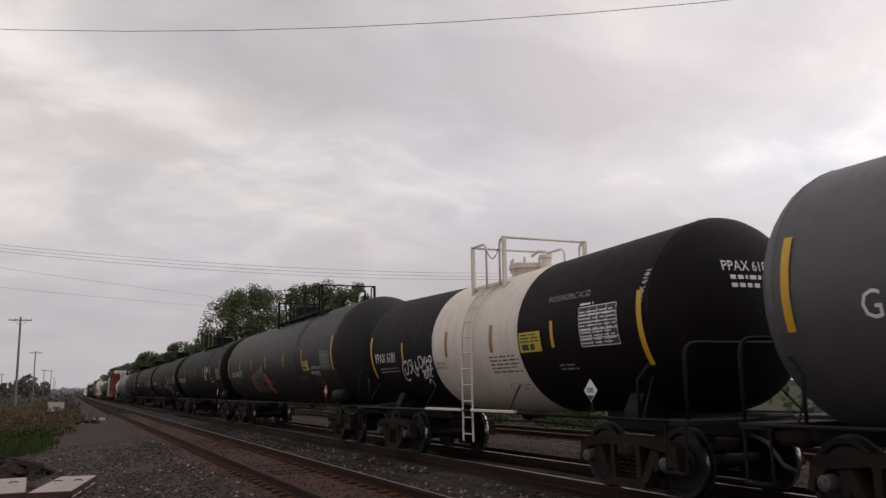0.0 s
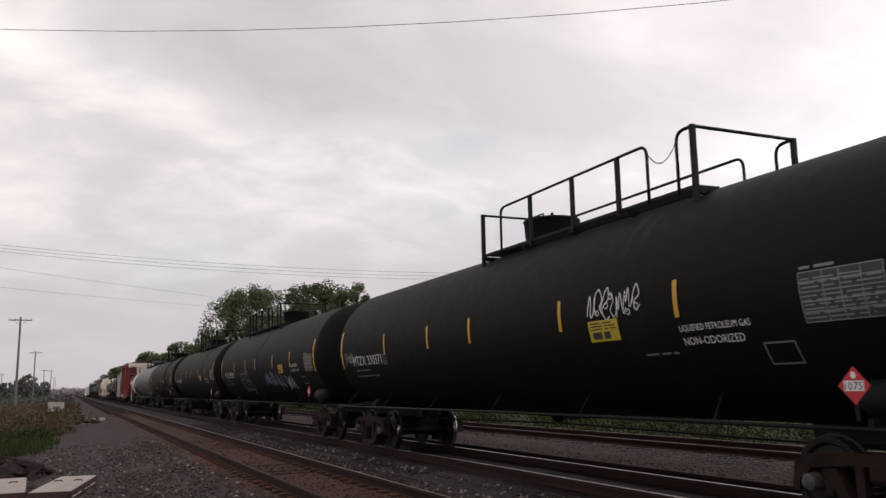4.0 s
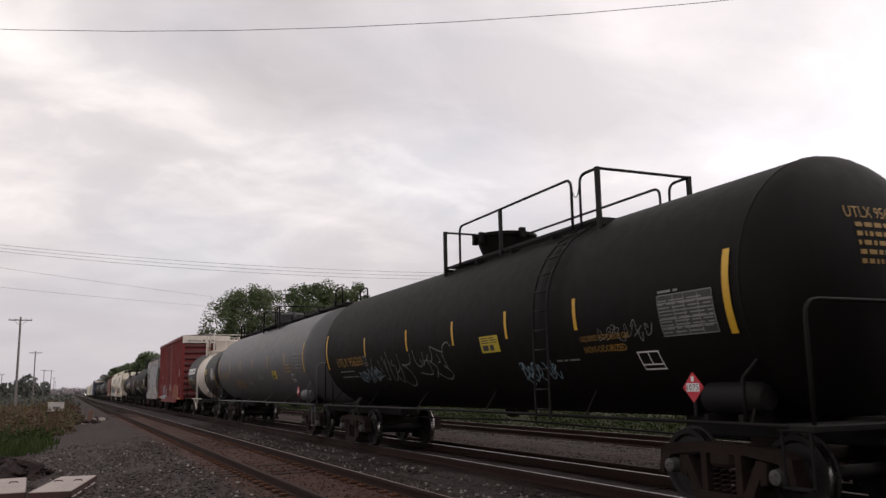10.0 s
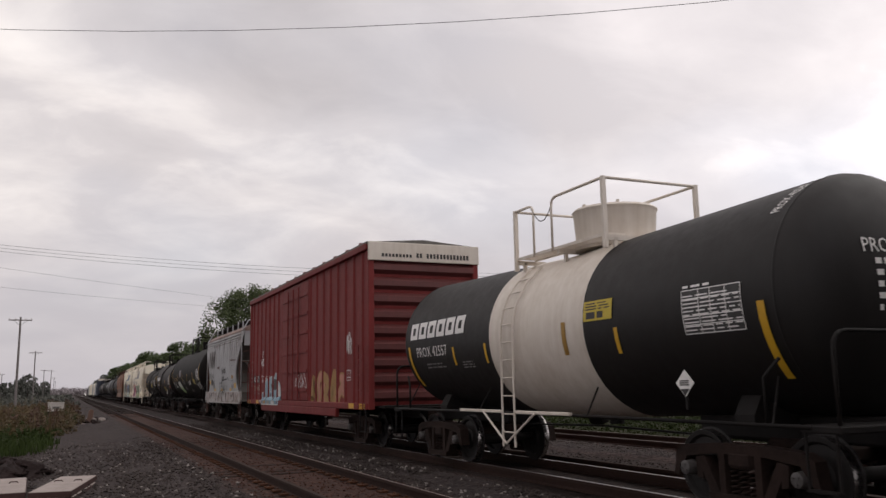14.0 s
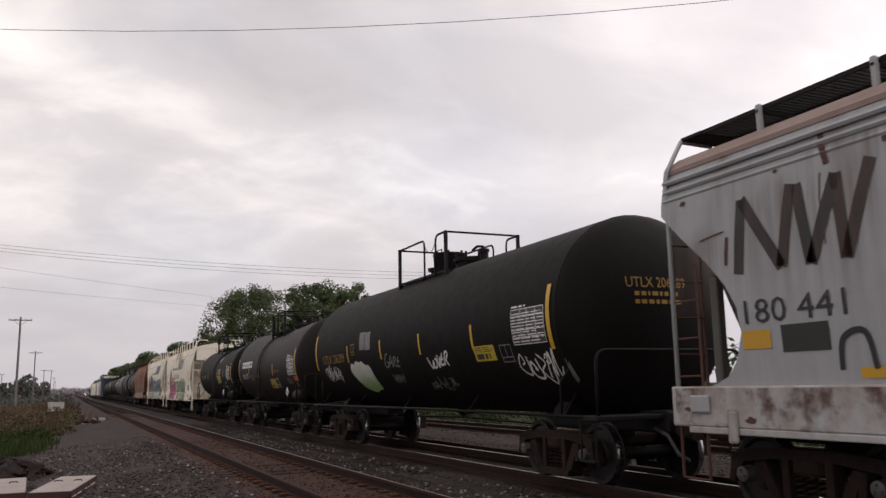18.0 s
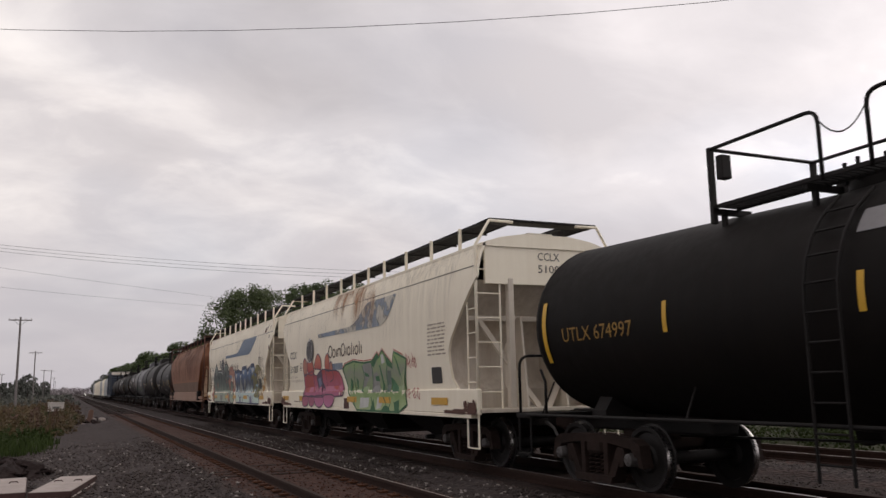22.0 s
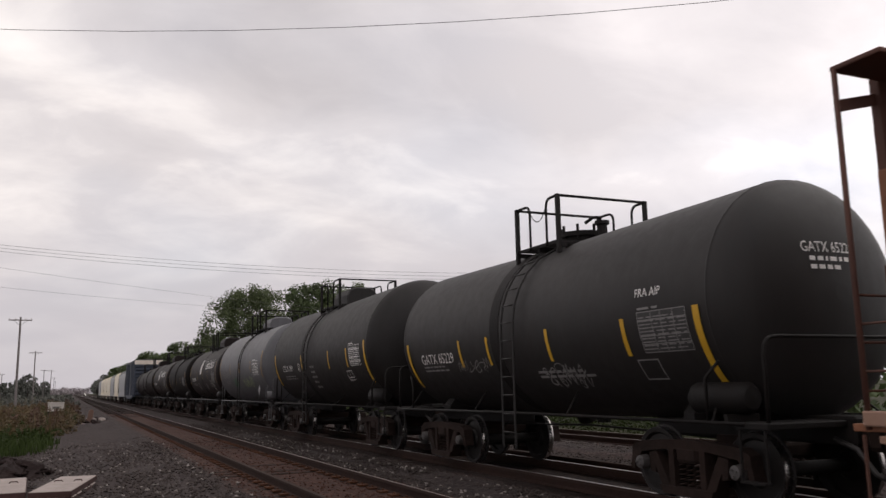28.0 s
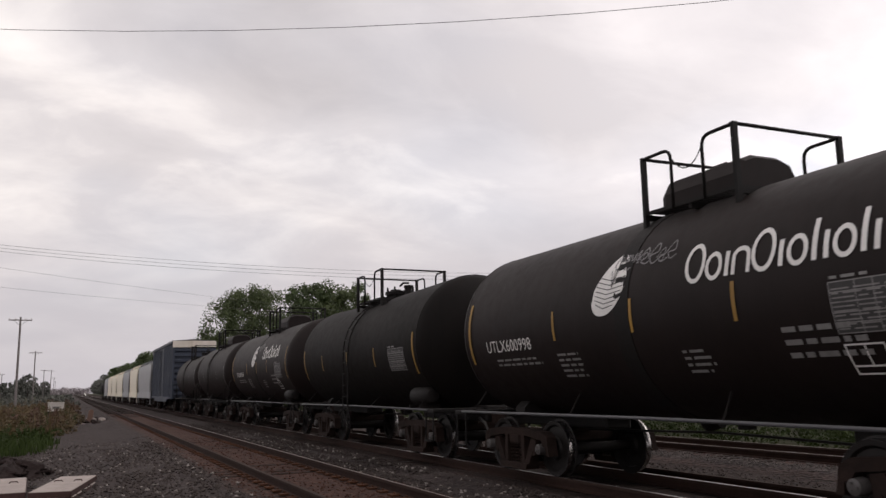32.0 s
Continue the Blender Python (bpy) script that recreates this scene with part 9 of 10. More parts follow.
            spray_patch(ob, side, 6, 'g_dkgreen', [(-1.86, 2.1), (-2.31, 2.3), (-2.36, 2.2), (-2.05, 1.97)])
            spray_patch(ob, side, 7, 'g_dkgreen', [(-2.4, 2.07), (-2.5, 2.03), (-2.8, 1.45), (-2.7, 1.41)])
            spray_patch(ob, side, 8, 'g_dkgreen', [(-2.85, 2.22), (-3.3, 2.0), (-3.3, 1.93), (-2.94, 2.03)])
            spray_patch(ob, side, 9, 'g_dkgreen', [(-3.42, 2.28), (-3.62, 2.1), (-3.88, 1.68), (-3.72, 1.8)])
            spray_patch(ob, side, 10, 'g_dkgreen', [(-0.18, 1.78), (-0.36, 1.7), (-0.32, 1.43), (-0.2, 1.45)])
            spray_patch(ob, side, 11, 'g_dkgreen', [(-0.64, 1.78), (-0.82, 1.7), (-0.8, 1.45), (-0.7, 1.5)])
            spray_patch(ob, side, 12, 'g_dkgreen', [(-3.16, 1.76), (-3.36, 1.7), (-3.78, 1.43), (-3.3, 1.42)])
            spray_patch(ob, side, 13, 'g_dkgreen', [(-1.3, 1.9), (-1.6, 1.86), (-1.65, 1.78), (-1.36, 1.8)])
            spray_patch(ob, side, 14, 'g_dkgreen', [(-2.1, 1.78), (-2.38, 1.8), (-2.42, 1.66), (-2.15, 1.68)])
            spray_patch(ob, side, 15, 'g_dkgreen', [(-1.75, 0.99), (-2.0, 1.28), (-2.12, 0.99)])
            spray_patch(ob, side, 16, 'g_dkgreen', [(-2.5, 0.98), (-2.75, 1.1), (-3.0, 1.1), (-3.15, 0.98)])
            spray_patch(ob, side, 17, 'g_dkgreen', [(-3.38, 1.18), (-3.72, 1.24), (-3.72, 0.98), (-3.42, 0.98)])
            spray_patch(ob, side, 18, 'g_white', [(-1.0, 1.28), (-1.7, 1.28), (-1.6, 1.05), (-0.95, 1.02)])
            spray_patch(ob, side, 19, 'g_white', [(-2.3, 1.3), (-2.75, 1.28), (-2.5, 1.04), (-2.2, 1.02)])
            spray_stroke(ob, side, 'g_dkgreen', 0.035, [(-0.55, 2.12), (-0.48, 1.8), (-0.6, 1.42)])
            spray_stroke(ob, side, 'g_dkgreen', 0.03, [(-0.6, 1.3), (-0.52, 1.1), (-0.72, 0.98)])
            spray_stroke(ob, side, 'g_dkgreen', 0.035, [(-1.14, 2.07), (-1.28, 1.8), (-1.1, 1.5), (-1.3, 1.42)])
            spray_stroke(ob, side, 'g_dkgreen', 0.04, [(-1.88, 2.12), (-1.92, 1.8), (-1.88, 1.42)])
            spray_stroke(ob, side, 'g_dkgreen', 0.035, [(-1.85, 1.3), (-1.9, 1.1), (-1.78, 0.98)])
            spray_stroke(ob, side, 'g_dkgreen', 0.04, [(-2.97, 2.05), (-2.9, 1.75), (-3.1, 1.42)])
            spray_stroke(ob, side, 'g_dkgreen', 0.035, [(-2.7, 1.3), (-2.85, 1.15), (-2.78, 1.0)])
            spray_stroke(ob, side, 'g_dkgreen', 0.035, [(-3.1, 1.3), (-3.15, 1.15), (-3.0, 1.0)])
            tag_strokes(car, side, -4.15, -4.75, 1.9, 2.2, M["g_red"], 93, 3, 0.03, "small red scrawl")
            tag_strokes(car, side, -4.15, -4.9, 1.25, 1.5, M["g_red"], 94, 3, 0.03, "small red scrawl")
            g = Geo()
            side.rect(g, 1.6, -2.0, 3.05, 4.14, 0.014, 16, ny=6)
            part("rust_stain", g, M["s_rust"], car, "orange rust runs below the roof edge")
            g = Geo()
            side.rect(g, 0.4, -0.05, 0.99, 1.26, 0.0075, 2)
            part("patch", g, M["rustbrown"], car, "brown patch on the sill")
            g = Geo()
            side.rect(g, -5.55, -6.05, 1.58, 1.9, 0.008, 3)
            part("patch", g, M["darkmark"], car, "black data panel")
        else:
            for mt, c, r, lb in (("m_salmon", (0.6, 1.75), (1.0, 0.85), "salmon pink overspray"), ("m_ochre", (-5.5, 1.75), (1.25, 0.6), "ochre overspray"), ("m_olive", (-5.1, 1.85), (1.1, 0.65), "olive overspray"), ("m_salmon", (5.5, 1.4), (0.6, 0.5), "salmon pink overspray")):
                g = Geo()
                side.blob(g, [(c[0] + r[0] * math.cos(q) * (1 + 0.12 * math.sin(3 * q)), max(1.0, c[1] + r[1] * math.sin(q))) for q in np.linspace(0, 6.1, 24)], 0.0055 if mt != "m_olive" else 0.0062)
                part("graffiti_fill", g, M[mt], car, lb)
            ob = sprayed_piece(car, side, [(5.29, 0.98), (5.4, 1.44), (5.63, 2.01), (5.57, 2.26), (5.26, 2.49), (5.02, 2.72), (4.56, 2.66), (4.24, 2.48), (3.22, 2.46), (2.66, 2.53), (2.2, 2.72), (1.86, 2.76), (1.46, 2.59), (1.39, 2.42), (1.08, 2.32), (1.1, 2.08), (1.49, 1.96), (1.19, 1.69), (0.91, 1.43), (1.0, 0.98)], 'f_sage', 'g_black', 0.06, 'grey-green sprayed graffiti with black outlines', rim=('g_white', -0.07, 12))
            spray_patch(ob, side, 0, 'g_grey', [(4.9, 2.58), (4.5, 2.52), (4.55, 2.3), (4.85, 2.25)])
            spray_patch(ob, side, 1, 'g_black', [(4.2, 2.2), (3.9, 2.25), (3.8, 2.1), (4.15, 2.05)])
            spray_patch(ob, side, 2, 'g_black', [(3.3, 2.25), (3.05, 2.3), (3.15, 1.95), (3.35, 1.9)])
            spray_patch(ob, side, 3, 'g_black', [(2.35, 2.3), (2.1, 2.42), (1.95, 2.28), (2.25, 2.12)])
            spray_patch(ob, side, 4, 'g_salmon', [(4.55, 1.9), (4.35, 1.95), (4.35, 1.7), (4.5, 1.65)])
            spray_patch(ob, side, 5, 'g_salmon', [(1.95, 2.02), (1.78, 2.08), (1.75, 1.85), (1.9, 1.84)])
            spray_patch(ob, side, 6, 'g_salmon', [(1.62, 1.42), (1.1, 1.3), (1.05, 1.0), (1.35, 1.05)])
            spray_patch(ob, side, 7, 'g_grey', [(3.6, 1.3), (3.0, 1.32), (2.9, 1.05), (3.5, 1.02)])
            spray_stroke(ob, side, 'g_black', 0.05, [(4.45, 2.5), (4.2, 2.3), (4.4, 2.0), (4.75, 1.5)])
            spray_stroke(ob, side, 'g_black', 0.05, [(4.05, 2.47), (3.85, 2.15), (4.0, 1.7), (4.3, 1.44)])
            spray_stroke(ob, side, 'g_black', 0.05, [(3.7, 2.46), (3.5, 2.3), (3.3, 2.3)])
            spray_stroke(ob, side, 'g_black', 0.05, [(3.1, 2.47), (3.2, 2.0), (3.5, 1.44)])
            spray_stroke(ob, side, 'g_black', 0.05, [(2.7, 2.5), (2.62, 2.0), (2.9, 1.44)])
            spray_stroke(ob, side, 'g_black', 0.05, [(2.4, 2.55), (2.45, 2.1), (2.05, 1.95), (1.7, 2.0)])
            spray_stroke(ob, side, 'g_black', 0.05, [(2.2, 1.95), (1.75, 1.7), (1.45, 1.44)])
            spray_stroke(ob, side, 'g_black', 0.045, [(3.1, 1.3), (2.95, 1.1), (3.0, 0.98)])
            spray_stroke(ob, side, 'g_black', 0.045, [(2.2, 1.3), (2.05, 1.15), (2.1, 0.98)])
            spray_stroke(ob, side, 'g_black', 0.04, [(4.6, 1.3), (4.5, 1.1), (4.7, 0.98)])
            painted_forms(car, side, [("f_sage", [(0.86, 1.0), (0.91, 1.43), (0.81, 1.81), (0.52, 1.93), (0.24, 1.82), (0.13, 1.52), (-0.04, 1.0)])], "g_black", 0.05, "grey-green sprayed arch form")
            ob = sprayed_piece(car, side, [(-0.66, 0.99), (-0.52, 1.54), (-0.32, 2.41), (-0.57, 2.33), (-1.29, 2.4), (-1.39, 2.34), (-1.98, 2.3), (-2.04, 2.48), (-2.86, 2.49), (-2.97, 2.51), (-3.2, 2.34), (-3.7, 2.49), (-3.83, 2.2), (-3.9, 2.54), (-4.52, 2.55), (-4.68, 2.4), (-4.75, 2.09), (-4.88, 2.17), (-5.07, 2.13), (-5.13, 1.86), (-5.38, 1.65), (-5.52, 1.41), (-5.56, 0.98)], 'f_blue', 'g_navy', 0.06, 'blue and mint sprayed graffiti with navy outlines')
            spray_patch(ob, side, 0, 'g_white', [(-0.5, 2.22), (-0.93, 2.24), (-0.67, 2.0)])
            spray_patch(ob, side, 1, 'g_white', [(-1.49, 2.16), (-1.87, 2.18), (-1.74, 1.98)])
            spray_patch(ob, side, 2, 'g_white', [(-2.18, 2.31), (-2.61, 2.33), (-2.46, 2.12)])
            spray_patch(ob, side, 3, 'g_white', [(-3.11, 2.27), (-3.44, 2.28), (-3.34, 2.1)])
            spray_patch(ob, side, 4, 'g_white', [(-4.0, 2.38), (-4.51, 2.38), (-4.35, 2.18)])
            spray_patch(ob, side, 5, 'g_navy', [(-0.32, 2.41), (-0.57, 2.33), (-1.29, 2.4), (-1.35, 2.28), (-0.75, 2.24), (-0.42, 2.3)])
            spray_patch(ob, side, 6, 'g_navy', [(-1.39, 2.34), (-1.98, 2.3), (-2.0, 2.2), (-1.5, 2.24)])
            spray_patch(ob, side, 7, 'g_navy', [(-2.04, 2.48), (-2.86, 2.49), (-2.9, 2.38), (-2.1, 2.36)])
            spray_patch(ob, side, 8, 'g_navy', [(-2.97, 2.51), (-3.2, 2.34), (-3.7, 2.49), (-3.7, 2.38), (-3.2, 2.24), (-3.0, 2.36)])
            spray_patch(ob, side, 9, 'g_navy', [(-3.9, 2.54), (-4.52, 2.55), (-4.6, 2.42), (-3.96, 2.42)])
            spray_patch(ob, side, 10, 'g_grey', [(-1.55, 2.05), (-1.75, 1.95), (-2.05, 1.42), (-1.45, 1.42)])
            spray_patch(ob, side, 11, 'g_grey', [(-2.5, 2.0), (-2.75, 1.95), (-2.8, 1.42), (-2.35, 1.42)])
            spray_patch(ob, side, 12, 'g_navy', [(-0.75, 1.75), (-1.05, 1.75), (-0.95, 1.45), (-0.75, 1.45)])
            spray_patch(ob, side, 13, 'g_navy', [(-2.3, 1.75), (-2.5, 1.7), (-2.35, 1.45)])
            spray_patch(ob, side, 14, 'g_navy', [(-4.15, 1.9), (-4.4, 1.95), (-4.4, 1.6), (-4.2, 1.55)])
            spray_patch(ob, side, 15, 'g_ltblue', [(-4.85, 1.75), (-5.25, 1.75), (-5.3, 1.65), (-4.85, 1.66)])
            spray_patch(ob, side, 16, 'g_violet', [(-3.7, 1.25), (-4.1, 1.3), (-4.2, 1.0), (-3.75, 1.0)])
            spray_patch(ob, side, 17, 'g_violet', [(-1.5, 1.15), (-1.75, 1.2), (-1.9, 1.0), (-1.5, 1.0)])
            spray_stroke(ob, side, 'g_navy', 0.06, [(-1.34, 2.31), (-1.41, 1.86), (-1.2, 1.42)])
            spray_stroke(ob, side, 'g_navy', 0.06, [(-2.04, 2.45), (-2.13, 1.89), (-2.21, 1.42)])
            spray_stroke(ob, side, 'g_navy', 0.06, [(-2.95, 2.48), (-2.95, 1.96), (-3.12, 1.42)])
            spray_stroke(ob, side, 'g_navy', 0.06, [(-3.83, 2.2), (-3.98, 1.73), (-4.13, 1.42)])
            spray_stroke(ob, side, 'g_navy', 0.06, [(-4.68, 2.1), (-4.71, 1.71), (-4.87, 1.42)])
            spray_stroke(ob, side, 'g_navy', 0.04, [(-1.3, 1.3), (-1.6, 1.18), (-1.9, 1.25), (-2.1, 1.0)])
            spray_stroke(ob, side, 'g_navy', 0.04, [(-2.3, 1.3), (-2.25, 1.1), (-2.4, 1.0)])
            spray_stroke(ob, side, 'g_navy', 0.04, [(-3.3, 1.3), (-3.6, 1.25), (-3.65, 1.0)])
            spray_stroke(ob, side, 'g_navy', 0.04, [(-4.3, 1.3), (-4.45, 1.1), (-4.4, 1.0)])
            for pts in ([(5.05, 2.7), (4.75, 2.82), (4.65, 2.7)], [(3.85, 2.55), (3.6, 2.95)], [(3.8, 2.95), (3.6, 2.6), (3.5, 2.75)], [(2.4, 2.72), (2.1, 2.85), (1.85, 2.82)]):
                g = Geo()
                side.ribbon(g, smooth_pts(pts, 5), 0.07, 0.0135)
                part("graffiti_stroke", g, M["g_black"], car)
            for y0, za, zb in ((-5.46, 2.35, 2.8), (-5.64, 2.0, 2.95)):
                g = Geo()
                side.ribbon(g, [(y0, zb), (y0 + 0.02, (za + zb) / 2), (y0, za)], 0.03, 0.013)
                part("drip_stain", g, M["g_black"], car, "dark drip down the side")
            tag_strokes(car, side, 0.25, -0.25, 1.05, 1.35, M["g_black"], 95, 3, 0.03, "small black scrawl")
            tag_strokes(car, side, -5.9, -6.4, 1.92, 2.12, M["g_black"], 97, 3, 0.025, "small black scrawl")
            g = Geo()
            side.rect(g, -5.5, -5.92, 1.58, 1.92, 0.008, 3)
            ob = part("patch", g, M["darkmark"], car, "black data panel with a pale frame")
            g = Geo()
            for a_, b_, c_, d_ in ((-5.47, -5.95, 1.55, 1.585), (-5.47, -5.95, 1.915, 1.95), (-5.47, -5.51, 1.55, 1.95), (-5.91, -5.95, 1.55, 1.95)):
                side.rect(g, a_, b_, c_, d_, 0.0095, 2)
            part("frame", g, M["g_sage"], ob)
            for y, z, w_, q_ in ((-6.42, 3.78, 0.12, 0.14), (-6.72, 3.9, 0.04, 0.16), (-7.15, 3.85, 0.035, 0.12), (-7.12, 3.5, 0.05, 0.1), (-7.25, 3.08, 0.07, 0.12), (-6.45, 2.3, 0.03, 0.2)):
                g = Geo()
                side.blob(g, [(y + w_ * math.cos(q) * (1 + 0.35 * math.sin(3 * q + z)), z + q_ * math.sin(q) * (1 + 0.3 * math.cos(2 * q))) for q in np.linspace(0, 6.1, 14)], 0.008)
                part("rust_spot", g, M["rustbrown"], car, "dark rust spot")
        # striped ball mark
        b0 = 3.83 if num == "51007" else 2.93
        g = Geo()
        side.blob(g, [(b0 + 0.42 * math.cos(q), 2.66 + 0.37 * math.sin(q)) for q in np.linspace(0, 6.1, 24)], 0.019)
        part("round_marking", g, M["darkmark"], car, "black and white striped round mark")
        g = Geo()
        for k in np.linspace(-0.8, 0.8, 6):
            side.ribbon(g, [(b0 + 0.42 * k * math.cos(q), 2.66 + 0.37 * math.sin(q)) for q in np.linspace(-1.3, 1.3, 10)], 0.014, 0.023)
        part("round_marking_stripes", g, M["white"], car)
        for s in (-1, 1):
            rng3 = random.Random(seed + s)
            for y, z, w_, q in ((s * (h - 0.25), 1.1, 0.22, 0.16), (s * (h - 0.8), 1.04, 0.4, 0.07), (s * (h - 0.5), 1.16, 0.1, 0.12), (s * (h - 1.3), 1.03, 0.2, 0.04)):
                g = Geo()
                side.blob(g, [(y + w_ * math.cos(a) * rng3.uniform(0.65, 1.15), max(1.0, z + q * math.sin(a) * rng3.uniform(0.6, 1.3))) for a in np.linspace(0, 6.1, 22)], 0.014)
                part("rust_patch", g, M["rustbrown"], car, "bare rusty patch")

    # rust-brown rounded hopper
    car, side, h = hopper((257.3, 273.95), "rust-brown rounded covered hopper with a pale sill", M["rusthopper"], M["tansill"], top_in=1.35, stiff=False, cut=((0.79, 3.6), (0.77, 3.35), (0.98, 2.91), (1.33, 2.41), (1.73, 2.01), (2.2, 1.67), (2.7, 1.45)), walk_z=4.6, trim=M["rustbrown"], slope_mat=M["rusthopper"], lad=(0.16, 0.7, 0.44, 2.42), end_stand=True, brackets=(-6.2, -4.65, -3.1, -1.55, 0.0, 1.55, 3.1, 4.65, 6.2), prof=[(1.45, 1.48), (2.0, 1.56), (3.0, 1.6), (3.6, 1.5), (4.15, 1.2)])
    g = Geo()
    side.ribbon(g, [(y, 2.08) for y in np.linspace(h - 1.9, -h + 1.9, 30)], 0.03, 0.004)
    part("seam", g, M["rusttone"], car)
    g = Geo()
    lo = [(h - 1.72, 2.05), (h - 1.8, 1.98), (h - 2.24, 1.67), (h - 2.68, 1.47)]
    side.fill(g, lo + [(-y, z) for y, z in lo[::-1]], 0.003, 0.12)
    part("lower_sheet", g, M["dustbrown"], car, "dusty grey-brown lower sheet")
    rng3 = random.Random(12)
    for y in np.arange(h - 2.0, -h + 2.0, -0.21):
        g = Geo()
        y, zl, w_ = y + rng3.uniform(-0.06, 0.06), rng3.uniform(2.5, 3.3), rng3.uniform(0.025, 0.07)
        zs_ = np.linspace(4.02, zl, 9)
        for k in range(3):
            side.ribbon(g, [(y + 0.012 * math.sin(3 * z), z) for z in zs_[k * 3:k * 3 + 3 + (k < 2)]], w_ * (1 - 0.33 * k), 0.0065)
        part("rust_run", g, M["rusttone"], car, "lighter orange rust run")
    for q in (-1, 1):
        for x in (-1.24, 1.21):
            g = Geo()
            g.prism_x([(q * (h - 0.68), 1.2), (q * (h - 0.62), 2.55), (q * (h - 0.9), 2.9), (q * (h - 1.4), 2.3), (q * (h - 2.7), 1.2)], x, x + 0.03)
            part("shear_plate", g, M["tanplate"], car, "tan end shear plate")
        g = Geo()
        y0, y1 = sorted((q * 6.66, q * 6.26))
        g.box(-1.6, -1.4, y0, y1, 0.98, 1.52, 0.03)
        part("brake_box", g, M["steel"], car)
    small_print(car, side, h - 2.25, h - 2.95, 2.68, 2.84, 1, 6, "rustbrown")
    small_print(car, side, h - 2.3, h - 2.9, 2.36, 2.5, 1, 7, "rustbrown")
    g = Geo()
    side.rect(g, h - 2.0, -h + 2.0, 2.2, 4.12, 0.02, 24, ny=8)
    part("grime", g, M["s_grime3"], car, "orange and dark rust runs")

    # dark tank cars of the last third
    car, side, h, cz = tank_car((275.95, 285.4), 1.5, 2.49, M["slate"], ladder_mat=M["slate"], label="grey-black tank car with large yellow stripes", droop=0.6, plat=(-0.75, 0.65, 3.8, 4.67, (0.19, -0.37)), hatch_kind="manway", hatch_y=-0.1, airtank=-4.6, seams=(0.55,), jacket=True)
    mark_tank(car, side, h, [2.06, 0.88, -1.18, -3.17], 2.12, 0.5, (-3.52, -4.46, 1.9, 2.42), None, end_z=(1.5, 2.42), ink="dimwhite")
    outline_square(car, side, -3.27, -3.7, 1.55, 1.82, cross=False)
    tag_strokes(car, side, -0.75, -1.95, 1.42, 1.8, M["dimwhite"], 121, 4, 0.03, "thin grey tag")
    tag_strokes(car, side, 2.3, 0.95, 1.72, 1.98, M["dimwhite"], 122, 4, 0.025, "thin grey tag")
    words(car, side, "GATX 65229", 4.0, 2.4, 1.97, 2.17)
    small_print(car, side, 4.0, 2.8, 1.8, 1.95, 2, 8)
    words(car, side, "FRA AIP", -3.5, -4.02, 2.62, 2.73)
    end_text(car, h, cz, 1.5, "GATX 65229", 3.0, 0.13, M["white"])
    g = Geo()
    side.bars(g, -0.6, -2.2, 1.6, 1.75, 2, random.Random(6), 0.5)
    part("small_print", g, M["dimwhite"], car)

    car, side, h, cz = tank_car((287.95, 297.9), 1.62, 2.57, M["black2"], ladder_mat=M["black2"], label= "grey-black tank car with a boxed valve housing", droop=0.7, plat=(-0.5, 1.5, 3.94, 4.81, (0.8, 0.19)), hatch_kind="box", hatch_y=0.75, airtank=-4.7, seams=(1.15,), jacket=True)
    mark_tank(car, side, h, [1.34, -1.67, -3.38], 2.32, 0.5, (-3.62, -4.5, 2.1, 2.62), None, end_z=(1.65, 2.7))
    words(car, side, "CCLX 1981", 3.9, 2.55, 2.1, 2.3)
    small_print(car, side, 3.8, 2.3, 1.82, 1.98, 2, 9)
    small_print(car, side, 0.4, -0.1, 1.5, 2.25, 5, 10)
    outline_square(car, side, -3.1, -3.55, 1.72, 1.98, "white")
    outline_square(car, side, 1.84, 1.62, 2.08, 2.32, "white")
    end_text(car, h, cz, 1.62, "CCLX 1981", 3.2, 0.11, M["dimwhite"], rows=6)

    car, side, h, cz = tank_car((300.2, 309.85), 1.63, 2.53, M["lightgrey"], "light grey tank car with a boxed valve housing", plat=(-2.06, 0.78, 3.97, 4.8, (-0.33, -0.93)), hatch_kind="box", hatch_y=-0.3, airtank=-4.5, ladder_mat=M["steel"], low_mat=M["grey"], trim=M["steel"])
    mark_tank(car, side, h, [2.06, -0.14, -2.59], 2.45, 0.45, (-3.0, -4.1, 2.1, 2.65), None, "yletter", end_z=(2.0, 3.0))
    words(car, side, "UTLX 600737", 4.1, 2.2, 2.06, 2.3, "dimwhite")
    small_print(car, side, 3.6, 2.4, 1.8, 1.95, 2, 11)
    tag_strokes(car, side, 1.6, 0.6, 1.6, 2.0, M["g_dkgreen"], 101, 4, 0.08, "green sprayed graffiti")
    tag_strokes(car, side, -0.6, -2.6, 1.6, 2.0, M["g_ygreen"], 102, 6, 0.06, "pale green sprayed graffiti")
    placard(car, -h + 0.9, 1.5, 0.2, M["g_silver"], side, "")
    end_text(car, h, cz, 1.63, "UTLX 600737", 2.9, 0.16, M["white"], rows=3)

    for S, mat, seed, lab in (((312.14, 321.85), "brownblack", 1, "brown-black tank car with a white oval mark"), ((336.4, 346.75), "brownblack", 2, "grey-brown tank car with a white oval mark")):
        car, side, h, cz = tank_car(S, 1.5, 2.48, M[mat], lab, plat=(-1.6, 0.2, 3.78, 4.67, (-0.39, -1.01)), hatch_kind="box", hatch_y=-0.45, hatch_k=1.15, airtank=-4.6, seams=(0.1,), jacket=True, no_ladder=True, rail_mat=M["lightgrey"], end_top=0)
